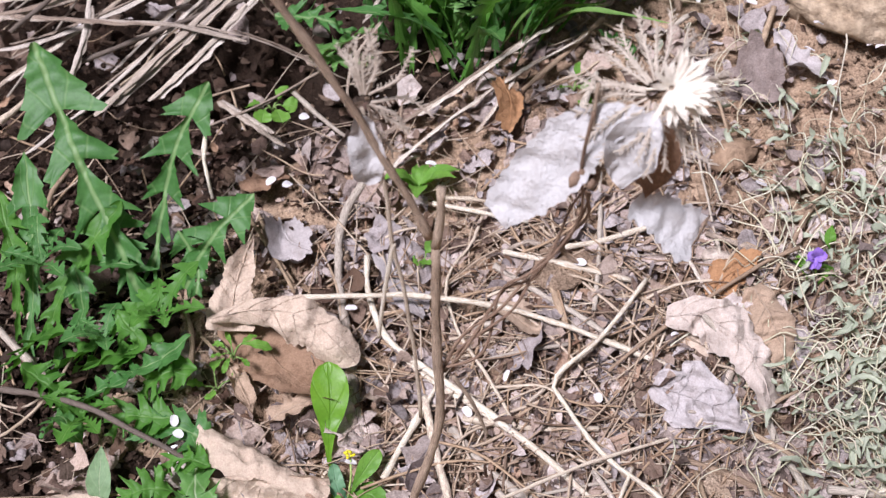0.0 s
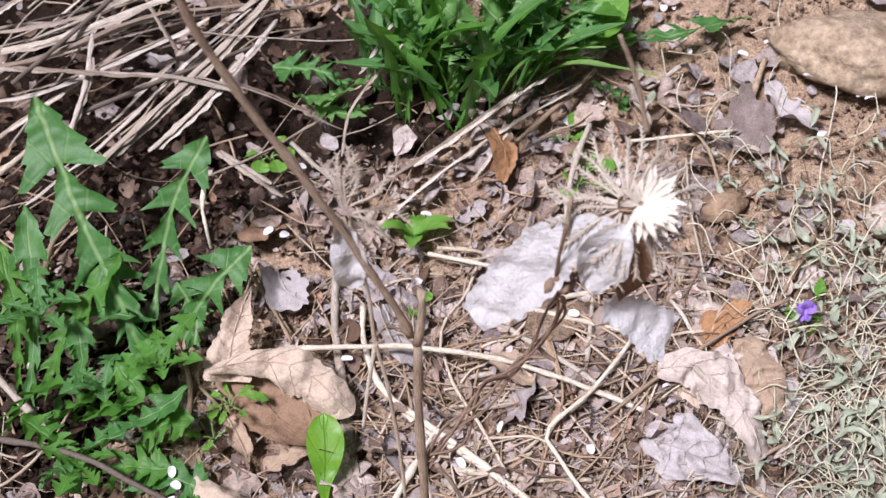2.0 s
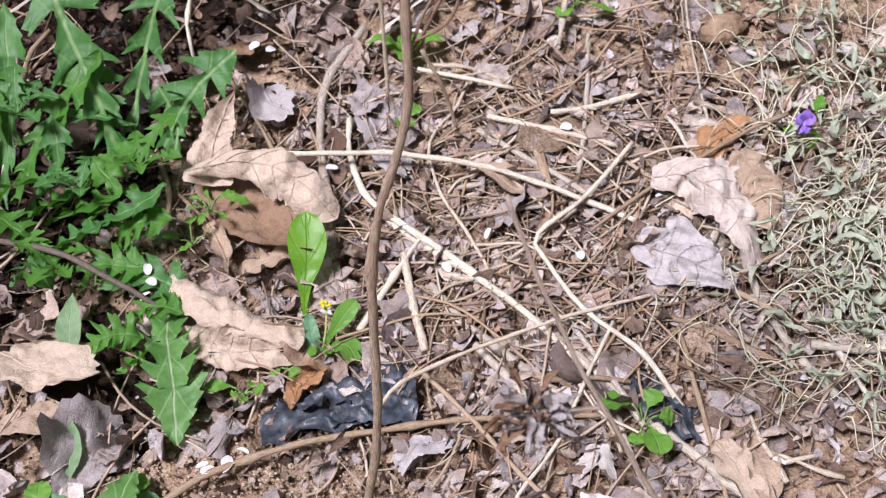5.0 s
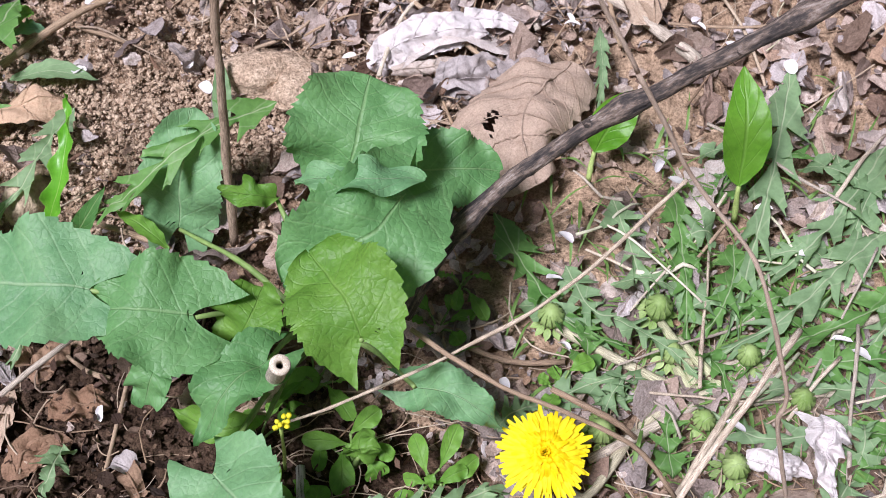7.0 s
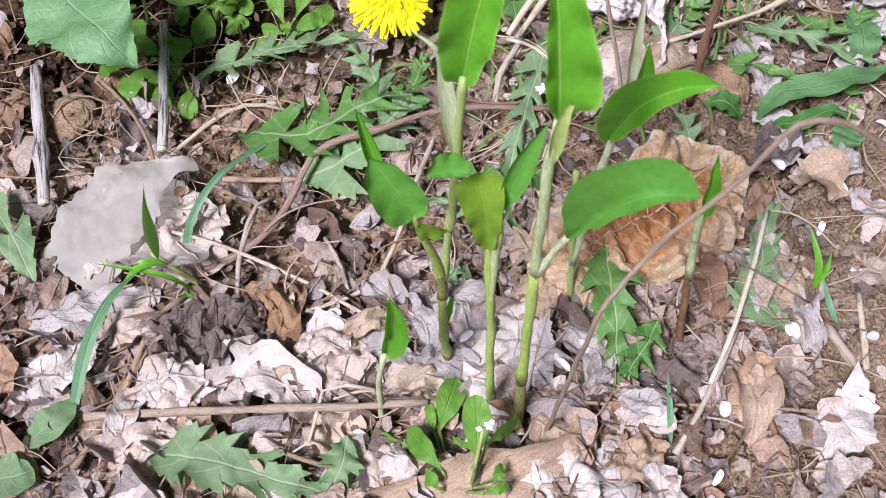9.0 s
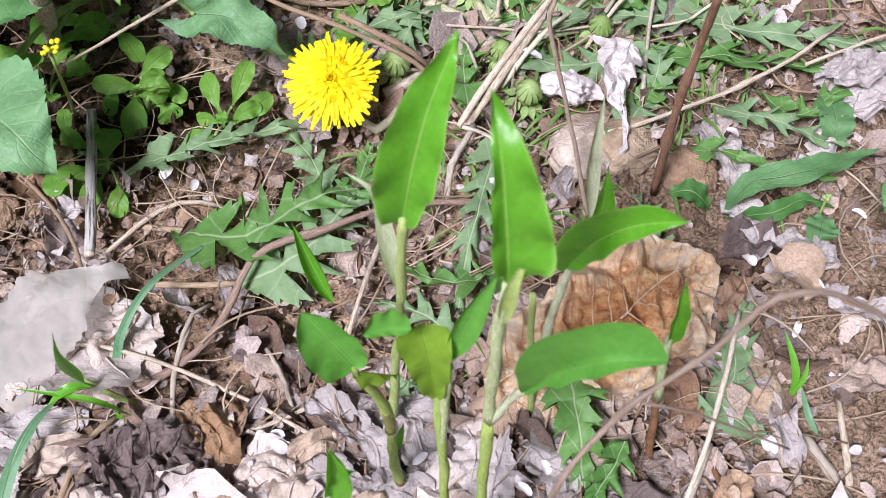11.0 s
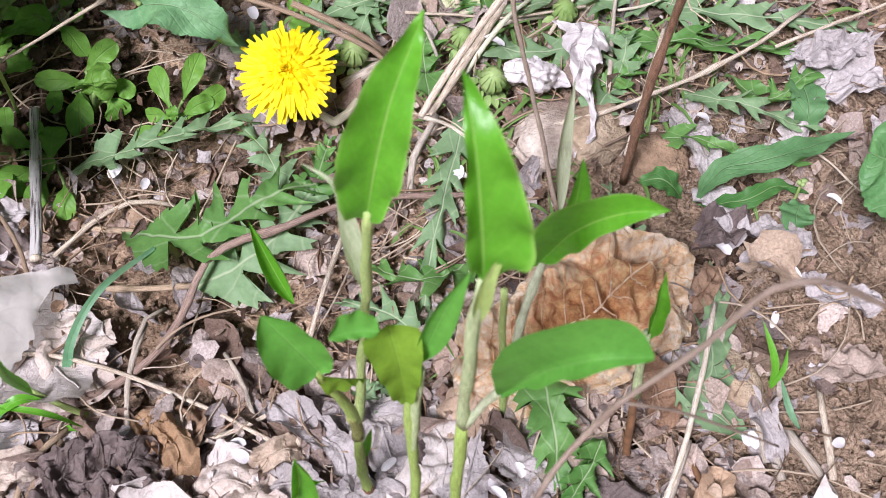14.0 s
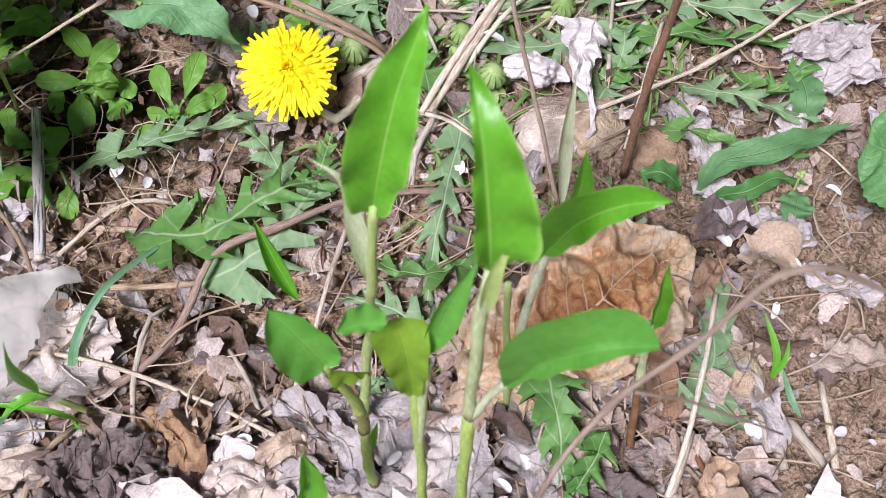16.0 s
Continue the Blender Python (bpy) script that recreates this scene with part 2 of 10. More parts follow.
class Shape:
    """Verts, faces and a u, v for each vert, gathered for one mesh."""

    def __init__(self):
        self.v, self.f, self.uv = [], [], []

    def grid(self, pts, uvs, nu, nv, closed=False):
        """pts: nv rows of nu points."""
        k = len(self.v)
        self.v.extend(pts)
        self.uv.extend(uvs)
        for j in range(nv - 1):
            for i in range(nu if closed else nu - 1):
                i2 = (i + 1) % nu
                self.f.append((k + j * nu + i, k + j * nu + i2, k + (j + 1) * nu + i2, k + (j + 1) * nu + i))

    def add(self, other, m=None):
        k = len(self.v)
        self.v.extend([tuple(m @ Vector(p)) for p in other.v] if m else other.v)
        self.uv.extend(other.uv)
        self.f.extend(tuple(k + i for i in q) for q in other.f)
        return self

    def mesh(self, name, mat, origin=(0, 0, 0)):
        me = bpy.data.meshes.new(name)
        v = np.array(self.v, dtype=float) - np.array(origin)
        me.from_pydata(v.tolist(), [], self.f)
        layer = me.uv_layers.new(name="uv")
        idx = np.empty(len(me.loops), dtype=np.int32)
        me.loops.foreach_get("vertex_index", idx)
        layer.data.foreach_set("uv", np.array(self.uv, dtype=np.float32)[idx].ravel())
        me.polygons.foreach_set("use_smooth", np.ones(len(me.polygons), dtype=bool))
        me.materials.append(mat)
        return me


ORIGIN = {}


def thing(name, shape, mat, label, category, group="", kind="", at=None):
    """A thing that is one mesh. at: its foot."""
    at = tuple(at if at is not None else shape.v[0])
    ob = new(name, shape.mesh(name, mat, at))
    ob.location = at
    ORIGIN[ob] = at
    return tagged(ob, label, category, group, kind)


def holder(name, at, label, category, group=""):
    """A thing made of parts: an Empty at its foot."""
    ob = new(name)
    ob.location = at
    ob.empty_display_size = 0.02
    ORIGIN[ob] = tuple(at)
    return tagged(ob, label, category, group)


def part(name, shape, mat, parent, label=""):
    ob = new(name, shape.mesh(name, mat, ORIGIN[parent]))
    ob.parent = parent
    ORIGIN[ob] = ORIGIN[parent]
    return tagged(ob, label)


def spline(pts, n):
    """n points along a smooth line through pts, even by length."""
    p = [Vector(q) for q in pts]
    if len(p) == 2:
        p = [p[0], p[0].lerp(p[1], 0.5), p[1]]
    p = [p[0] * 2 - p[1]] + p + [p[-1] * 2 - p[-2]]
    dense = []
    for i in range(1, len(p) - 2):
        for k in range(12):
            t = k / 12
            a, b, c, d = p[i - 1:i + 3]
            dense.append(0.5 * (2 * b + (c - a) * t + (2 * a - 5 * b + 4 * c - d) * t * t + (3 * b - a - 3 * c + d) * t ** 3))
    dense.append(p[-2])
    run = [0.0]
    for a, b in zip(dense, dense[1:]):
        run.append(run[-1] + (b - a).length)
    out, k = [], 0
    for i in range(n):
        s = run[-1] * i / (n - 1)
        while k < len(run) - 2 and run[k + 1] < s:
            k += 1
        out.append(dense[k].lerp(dense[k + 1], min(1.0, (s - run[k]) / max(run[k + 1] - run[k], 1e-9))))
    return out


def tube(pts, r0, r1=None, sides=7, n=None, knots=(), rough=0.14, seed=0, cap=True, shape=None, wobble=0.7):
    """A stem along pts; knots: where it swells, 0 to 1."""
    rnd = random.Random(seed)
    s = shape or Shape()
    r1 = r0 if r1 is None else r1
    size = sum((Vector(b) - Vector(a)).length for a, b in zip(pts, pts[1:]))
    n = n or max(6, min(60, int(size / 0.008)))
    c = spline(pts, n)
    off = Vector((seed * 1.7, seed * 0.9, 3.1))
    c = [q + noise.noise_vector(q * 55 + off) * min(r0 * wobble, 0.0006) for q in c]
    side = None
    rows, uvs = [], []
    for i, q in enumerate(c):
        d = (c[min(i + 1, n - 1)] - c[max(i - 1, 0)]).normalized()
        if side is None:
            side = d.orthogonal().normalized()
        side = (side - d * side.dot(d)).normalized()
        other = d.cross(side)
        t = i / (n - 1)
        r = (r0 + (r1 - r0) * t) * (1 + rough * rnd.uniform(-1, 1))
        for k in knots:
            r *= 1 + 0.55 * math.exp(-((t - k) * size / (2.2 * r0)) ** 2)
        for j in range(sides):
            a = math.tau * j / sides
            rr = r * (1 + rough * rnd.uniform(-0.6, 0.6))
            rows.append(tuple(q + side * math.cos(a) * rr + other * math.sin(a) * rr))
            uvs.append((j / sides, t * size / 0.05))
    k = len(s.v)
    s.grid(rows, uvs, sides, n, True)
    if cap:
        s.f.append(tuple(range(k + sides - 1, k - 1, -1)))
        s.f.append(tuple(range(k + (n - 1) * sides, k + n * sides)))
    return s


def lance(v):
    return math.sin(math.pi * min(1, v ** 0.88)) ** 1.05 * 0.96 + 0.05 * (1 - v), 0.0


def oval(v):
    return math.sqrt(max(0.0, 1 - (2 * v - 1) ** 2)) * 0.97 + 0.02, 0.0


def spoon(v):
    return 0.10 + 0.90 * math.sin(math.pi * v ** 2.2) if v < 0.73 else max(0.03, math.sqrt(max(0, 1 - ((v - 0.73) / 0.27) ** 2))), 0.0


def crenate(v):
    """Blunt teeth along a rim."""
    return 0.085 * (1 - (v * 15) % 1.0) - 0.04 + 0.025 * math.sin(v * 17)


def heart(v):
    w = 0.42 + 0.58 * math.sin(math.pi / 2 * v / 0.24) if v < 0.24 else (1 - ((v - 0.24) / 0.76) ** 1.55)
    return max(0.02, w), -0.40 * (1 - v) ** 5, crenate(v)


def kidney(v):
    w = 0.40 + 0.60 * math.sin(math.pi / 2 * v / 0.34) if v < 0.34 else math.sqrt(max(0, 1 - ((v - 0.34) / 0.66) ** 2.2))
    return max(0.02, w), -0.42 * (1 - v) ** 5, crenate(v)


def upright(v):
    """A lance leaf with a rounded base, widest a third of the way up."""
    return max(0.02, min(1.0, v / 0.26) ** 0.6 if v < 0.26 else 1 - ((v - 0.26) / 0.74) ** 1.9), 0.0


def pointed(v):
    """A lance leaf that tapers to both ends."""
    return max(0.03, math.sin(math.pi * min(1.0, v ** 0.80)) ** 0.82), 0.0, 0.018 * math.sin(v * 75)


def spatula(v):
    """A small herb's leaf: a slim foot and a blunt round end."""
    return 0.10 + 0.90 * math.sin(math.pi / 2 * min(1.0, v / 0.62)) ** 1.6 if v < 0.62 else max(0.05, math.sqrt(max(0, 1 - ((v - 0.62) / 0.38) ** 2.2))), 0.0


def lions_tooth(teeth=5, deep=0.84, tipsize=0.30):
    """The jagged leaf of a dandelion: back-curved lobes with finer teeth between them, and a broad arrow at the tip."""
    def profile(v):
        env = 0.18 + 0.82 * min(1.0, v / 0.6) ** 0.8
        bite = 0.26 * (1 - (v * teeth * 3.3) % 1.0) - 0.10
        if v > 1 - tipsize:
            p = (v - 1 + tipsize) / tipsize
            return max(0.03, env * (1.05 * (1 - p) ** 0.75)), -0.07 * (1 - p), bite
        p = (v / (1 - tipsize) * teeth) % 1.0
        lobe = max(0.0, 1 - (p - 0.12) / 0.74) ** 1.15 if p > 0.12 else (p / 0.12) ** 0.8
        lobe *= 1 + 0.14 * math.sin(v * teeth * 5.3)
        return max(0.08, env * ((1 - deep) + deep * lobe)), -0.09 * lobe, bite
    return profile


def ragged(seed, lobes=0.13):
    """A torn, lobed outline for a dead leaf."""
    rnd = random.Random(seed)
    a = [rnd.uniform(0, 6.28) for _ in range(4)]

    def profile(v):
        w = math.sin(math.pi * min(1, max(0, v)) ** rnd_power) ** 0.6
        w *= 1 + lobes * (math.sin(v * 11 + a[0]) * 0.6 + math.sin(v * 23 + a[1]) * 0.4)
        return max(0.03, w), 0.06 * math.sin(v * 9 + a[2]), 0.07 * math.sin(v * 83 + a[3]) * math.sin(v * 37 + a[2])
    rnd_power = rnd.uniform(0.7, 1.2)
    return profile


def blade(pts, half, profile=lance, nu=7, nv=26, curl=0.5, wave=0.0, waves=5, crumple=0.0, roll=0.0, twist=0.0, seed=0, shape=None, up=(0, 0, 1), grain=60.0, droop=0.0, sides=(1.0, 1.0), even_rib=False):
    """A leaf along pts. half: half its width; curl: radians that each edge is rolled up; wave: how far its edges ripple;
    crumple: depth of the creases; sides: how wide each half is; roll, twist: degrees about its own length, at its foot and added to its tip."""
    s = shape or Shape()
    rnd = random.Random(seed)
    off = Vector((rnd.uniform(-50, 50), rnd.uniform(-50, 50), rnd.uniform(-50, 50)))
    c = spline(pts, 4 * nv + 1)
    n = 4 * nv
    frames = []
    for i in range(n + 1):
        d = (c[min(i + 1, n)] - c[max(i - 1, 0)]).normalized()
        side = d.cross(Vector(up))
        if side.length < 0.15:
            side = frames[-1][1] if frames else d.orthogonal()
        side = (side - d * side.dot(d)).normalized()
        if frames and side.dot(frames[-1][1]) < 0:
            side = -side
        a = radians(roll + twist * i / n)
        nor = side.cross(d)
        frames.append((d, side * math.cos(a) + nor * math.sin(a), nor * math.cos(a) - side * math.sin(a)))
    ph = rnd.uniform(0, 6.28)
    ph2 = rnd.uniform(0, 6.28)
    for_rows, uvs = [], []
    for j in range(nv + 1):
        v = j / nv
        w, dv, *tooth = profile(v)
        w *= half
        for i in range(nu):
            u = 2 * i / (nu - 1) - 1
            k = max(0.0, min(1.0, v + dv * abs(u) ** 1.5)) * n
            k0 = min(int(k), n - 1)
            q = c[k0].lerp(c[k0 + 1], k - k0)
            _, sd, nr = frames[k0]
            a = curl * u
            ww = w * sides[0 if u < 0 else 1]
            if tooth and abs(u) > 0.99:
                ww *= 1 + tooth[0]
            if abs(curl) > 1e-3:
                x, z = ww * math.sin(a) / curl, ww * (1 - math.cos(a)) / abs(curl) * (1 if curl > 0 else -1)
            else:
                x, z = ww * u, 0.0
            z += wave * u * u * math.sin(v * math.tau * waves + (ph if u > 0 else ph2)) - droop * half * abs(u) * w / half
            pnt = q + sd * x + nr * z
            if dv * abs(u) + v < 0:
                pnt += frames[0][0] * ((v + dv * abs(u) ** 1.5) * (c[n] - c[0]).length)
            if crumple:
                pnt += noise.noise_vector(pnt * grain + off) * crumple + nr * (abs(noise.noise(pnt * grain * 1.15 + off)) * 2.6 - 0.7) * crumple + noise.noise_vector(pnt * grain * 2.7 + off) * crumple * 0.3
            for_rows.append(tuple(pnt))
            uvs.append((0.5 + 0.5 * u * (w / half if even_rib else 1.0), v))
    s.grid(for_rows, uvs, nu, nv + 1)
    return s


def scrap(size, seed, rings=4, around=18, folds=3, steep=0.45, narrow=0.8):
    """A torn, angular piece of a dead leaf with sharp folds, about the origin."""
    rnd = random.Random(seed)
    count = rnd.randint(5, 7)
    at = [math.tau * (i + rnd.uniform(-0.28, 0.28)) / count for i in range(count)]
    far = [rnd.uniform(0.62, 1.12) for _ in range(count)]
    creased = [(rnd.uniform(0, 6.28), rnd.uniform(-0.45, 0.45), rnd.uniform(-steep, steep)) for _ in range(folds)]
    lip, lip_at = rnd.uniform(0, 6.28), rnd.uniform(0.15, 0.5)
    off = Vector((rnd.uniform(-50, 50), rnd.uniform(-50, 50), rnd.uniform(-50, 50)))
    s = Shape()
    pts, uvs = [], []
    for j in range(rings + 1):
        for i in range(around):
            a = math.tau * i / around
            k = max((n for n in range(count) if at[n] <= a), default=-1)
            a0, r0 = (at[k], far[k]) if k >= 0 else (at[-1] - math.tau, far[-1])
            a1, r1 = (at[k + 1], far[k + 1]) if k + 1 < count else (at[0] + math.tau, far[0])
            r = r0 * r1 * math.sin(a1 - a0) / (r0 * math.sin(a - a0) + r1 * math.sin(a1 - a))
            if j == rings:
                r *= 1 + rnd.uniform(-0.12, 0.08)
            r *= 0.06 + 0.94 * j / rings
            x, y = math.cos(a) * r, math.sin(a) * r * narrow
            z = sum(g * abs(math.cos(b) * x + math.sin(b) * y - c) for b, c, g in creased)
            z += 1.3 * max(0.0, math.cos(lip) * x + math.sin(lip) * y - lip_at) ** 1.5
            z += 0.10 * noise.noise(Vector((x, y, 0)) * 3.3 + off) + 0.05 * noise.noise(Vector((x, y, 0)) * 8 + off)
            pts.append((x * size, y * size, z * size))
            uvs.append((0.5 + 0.45 * y, 0.5 + 0.45 * x))
    s.grid(pts, uvs, around, rings + 1, True)
    s.f.append(tuple(range(around - 1, -1, -1)))
    return s


def fold_up(sh, amp, wave, seed, levels=3, up=(0, 0, 1)):
    """Creases a sheet: straight sharp folds in several directions and sizes."""
    rnd = random.Random(seed)
    n = Vector(up).normalized()
    a = n.orthogonal().normalized()
    b = n.cross(a)
    off = Vector((rnd.uniform(-50, 50), rnd.uniform(-50, 50), rnd.uniform(-50, 50)))
    ways = []
    for k in range(levels):
        for _ in range(2):
            t = rnd.uniform(0, math.tau)
            ways.append((a * math.cos(t) + b * math.sin(t), wave * 0.6 ** k * rnd.uniform(0.8, 1.25), amp * 0.6 ** k, rnd.uniform(0, 1)))
    made = []
    for q in sh.v:
        p = Vector(q)
        h = 0.0
        for way, size, deep, phase in ways:
            x = p.dot(way) / size + phase + 0.55 * noise.noise(p / (size * 1.7) + off)
            h += deep * (4 * abs(x - math.floor(x + 0.5)) - 1) * (0.45 + 0.9 * abs(noise.noise(p / (size * 2.3) - off)))
        made.append(tuple(p + n * h + noise.noise_vector(p / wave + off) * amp * 0.5))
    sh.v = made
    return sh


def lump(centre, rx, ry, rz, rough=0.25, level=2, seed=0, grain=1.6, flat=0.0):
    """A stone or clod."""
    bm = bmesh.new()
    bmesh.ops.create_icosphere(bm, subdivisions=level, radius=1)
    rnd = random.Random(seed)
    off = Vector((rnd.uniform(-50, 50), rnd.uniform(-50, 50), rnd.uniform(-50, 50)))
    turn = Euler((0, 0, rnd.uniform(0, 6.28))).to_matrix()
    s = Shape()
    for vert in bm.verts:
        d = vert.co
        k = 1 + rough * (noise.noise(d * grain + off) + 0.5 * noise.noise(d * grain * 2.6 + off))
        p = turn @ Vector((d.x * rx * k, d.y * ry * k, d.z * rz * k))
        s.v.append(tuple(p + Vector(centre)))
        s.uv.append((d.x, d.y))
    bm.verts.index_update()
    s.f = [tuple(v.index for v in face.verts) for face in bm.faces]
    bm.free()
    return s


def strew(name, templates, places, mat, label, category, smooth=True):
    """Many small pieces as one mesh: templates are Shapes about the origin; places: index, 4 x 4 matrix."""
    packs = [(np.array(t.v), np.array(t.uv), t.f) for t in templates]
    s = Shape()
    vs, us = [], []
    k = 0
    for i, m in places:
        v, u, f = packs[i]
        a = np.array(m)
        vs.append(v @ a[:3, :3].T + a[:3, 3])
        us.append(u)
        s.f.extend([tuple(k + j for j in q) for q in f])
        k += len(v)
    s.v, s.uv = np.concatenate(vs), np.concatenate(us)
    ob = thing(name, s, mat, label, category, kind="stuff", at=(0, 0, 0))
    if not smooth:
        ob.data.polygons.foreach_set("use_smooth", np.zeros(len(ob.data.polygons), dtype=bool))
    return ob


# ---- the ground: one sheet to the horizon ----
def lattice(x, y, cell, seed):
    """Smooth random heights, -1 to 1, for arrays x and y."""
    table = np.random.RandomState(seed).uniform(-1, 1, (256, 256))
    gx, gy = x / cell, y / cell
    ix, iy = np.floor(gx).astype(int), np.floor(gy).astype(int)
    fx, fy = gx - ix, gy - iy
    fx, fy = fx * fx * (3 - 2 * fx), fy * fy * (3 - 2 * fy)
    t = lambda a, b: table[a % 256, b % 256]
    return (t(ix, iy) * (1 - fx) + t(ix + 1, iy) * fx) * (1 - fy) + (t(ix, iy + 1) * (1 - fx) + t(ix + 1, iy + 1) * fx) * fy


def hollow(x, y):
    """The dark hollow under the heap of old stalks."""
    return 0.11 * np.exp(-(((x + 0.34) / 0.21) ** 2 + ((y - 0.90) / 0.17) ** 2) ** 2) + 0.05 * np.exp(-(((x + 0.11) / 0.07) ** 2 + ((y - 0.845) / 0.05) ** 2) ** 2)


def damp_shade(x, y):
    """Where the soil is darker: near 1. Moist brown soil, and shade painted in under leaves, thicket and heap."""
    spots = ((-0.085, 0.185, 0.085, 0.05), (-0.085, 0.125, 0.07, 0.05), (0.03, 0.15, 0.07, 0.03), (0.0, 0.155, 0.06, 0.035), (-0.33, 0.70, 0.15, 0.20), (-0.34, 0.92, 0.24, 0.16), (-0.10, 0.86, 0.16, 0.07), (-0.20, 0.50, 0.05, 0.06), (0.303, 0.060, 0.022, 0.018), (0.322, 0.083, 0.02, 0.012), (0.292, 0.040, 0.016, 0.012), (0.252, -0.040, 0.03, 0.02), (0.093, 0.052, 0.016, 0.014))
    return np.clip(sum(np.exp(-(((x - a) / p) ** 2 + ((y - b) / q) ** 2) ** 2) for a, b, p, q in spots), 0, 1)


def build_ground():
    fx = np.arange(-0.58, 0.62, 0.0031)
    fy = np.arange(-0.30, 1.30, 0.0031)
    far = 0.7 * 1.28 ** np.arange(1, 24)
    xs = np.concatenate([-far[::-1], fx, far])
    ys = np.concatenate([-far[::-1], fy, far + 0.75])
    X, Y = np.meshgrid(xs, ys)
    xc, yc = np.clip(X, -1, 1), np.clip(Y, -0.05, 1.0)
    Z = -0.0347 + 0.1184 * xc + 0.0285 * yc + 0.2893 * yc * yc + 0.3 * np.clip(Y - 1.0, 0, 2.0)
    near = np.exp(-np.clip(np.hypot(X, Y - 0.45) - 0.8, 0, None) * 3)
    clods = lattice(X, Y, 0.022, 3) * 0.0030 + lattice(X, Y, 0.011, 4) * 0.0017 + lattice(X, Y, 0.0062, 5) * 0.0011 + 0.006
    Z += near * (lattice(X, Y, 0.07, 2) * 0.006 + clods - 0.013) - hollow(X, Y)
    s = Shape()
    s.v = np.stack([X.ravel(), Y.ravel(), Z.ravel()], 1).tolist()
    s.uv = np.stack([X.ravel(), Y.ravel()], 1).tolist()
    nx, ny = len(xs), len(ys)
    j, i = np.meshgrid(np.arange(ny - 1), np.arange(nx - 1), indexing="ij")
    k = (j * nx + i).ravel()
    s.f = np.stack([k, k + 1, k + nx + 1, k + nx], 1).tolist()
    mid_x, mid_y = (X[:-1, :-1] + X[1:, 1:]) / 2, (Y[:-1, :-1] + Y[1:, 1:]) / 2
    # darker soil faces: moist ground near the path, painted shade further up
    wet_shade = damp_shade(mid_x, mid_y) + 0.3 * lattice(mid_x, mid_y, 0.03, 8) + 0.2 * lattice(mid_x, mid_y, 0.011, 9) > 0.5
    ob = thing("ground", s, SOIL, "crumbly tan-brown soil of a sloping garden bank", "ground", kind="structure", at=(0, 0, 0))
    ob.data.materials.append(SHADE_SOIL)
    ob.data.materials.append(MOIST_SHADE)
    ob.data.polygons.foreach_set("material_index", (wet_shade * np.where(mid_y < 0.3, 2, 1)).ravel().astype(np.int32))
    return ob


build_ground()


# ---- dry stems that lie on the bank ----
def old_stalk(pts, r, label, seed, strips=3):
    """A hollow stalk that has split lengthwise into pale strips."""
    rnd = random.Random(seed)
    ob = holder("old_stalk", pts[0], label, "dry stalk", "old stalks in the heap")
    for k in range(strips):
        off = Vector((rnd.uniform(-1, 1), rnd.uniform(-1, 1), rnd.uniform(-0.7, 0.9))) * r * 0.6
        wide = rnd.uniform(0.75, 1.2)
        line = spline([Vector(q) + off + Vector((rnd.uniform(-1, 1), rnd.uniform(-1, 1), rnd.uniform(-1, 1))) * r * 0.25 for q in pts], 24)
        a, b = (0, 24) if k == 0 else (rnd.randrange(0, 7), 24 - rnd.randrange(0, 7))
        part("split_strip", blade(line[a:b], r * wide, lambda v: ((1.0 if 0.03 < v < 0.97 else 0.5) * (0.85 + 0.15 * math.sin(v * 31)), 0.0), 5, 22, rnd.uniform(0.7, 1.4) * -1, crumple=r * 0.16, grain=140, roll=rnd.uniform(-35, 35), twist=rnd.uniform(-30, 30), seed=seed + k), OLD_STALK, ob)
    return ob


def dry_stem(pts, r0, r1, mat, label, knots=(), seed=0, group="dry stems on the litter", name="dry_stem"):
    return thing(name, tube(pts, r0 * 0.88, r1 * 0.86, 9, knots=knots, seed=seed), mat, label, "dry stem", group)


PALE = "long pale straw-coloured dry stem lying across the litter"
dry_stem([(-0.1612, 0.6338, 0.1105), (-0.1138, 0.6391, 0.1182), (-0.0559, 0.6365, 0.1240), (-0.0177, 0.6329, 0.1271), (0.0391, 0.6236, 0.1252), (0.0955, 0.6081, 0.1159), (0.1575, 0.5831, 0.1049)], 0.0021, 0.0024, STRAW, "long arched pale straw resting on the beige leaf", seed=1)
dry_stem([(-0.0544, 0.6787, 0.1235), (-0.0524, 0.6520, 0.1127), (-0.0401, 0.6207, 0.1017), (-0.0201, 0.6013, 0.0967), (0.0143, 0.5745, 0.0908), (0.0438, 0.5504, 0.0838)], 0.0024, 0.0030, STRAW, PALE, seed=2)
dry_stem([(-0.0445, 0.6291, 0.1005), (-0.0162, 0.5962, 0.0912), (0.0181, 0.5694, 0.0875), (0.0445, 0.5495, 0.0836), (0.0686, 0.5278, 0.0791), (0.0960, 0.5002, 0.0713), (0.1240, 0.4753, 0.0649)], 0.002, 0.0028, STRAW, "thick pale dry stem lying across fine straw", seed=3)
dry_stem([(0.0031, 0.6432, 0.1157), (0.0114, 0.6167, 0.1062), (0.0326, 0.5814, 0.0955), (0.0473, 0.5508, 0.0864)], 0.0013, 0.0016, STRAW, PALE, seed=4)
dry_stem([(0.1390, 0.6382, 0.1378), (0.1058, 0.6009, 0.1194), (0.0741, 0.5751, 0.1062), (0.0800, 0.5577, 0.0986), (0.1031, 0.5242, 0.0879), (0.1362, 0.4956, 0.0806), (0.1583, 0.4583, 0.0699)], 0.0016, 0.0022, STRAW, "bent pale straw with a sharp kink", (0.36,), seed=5)
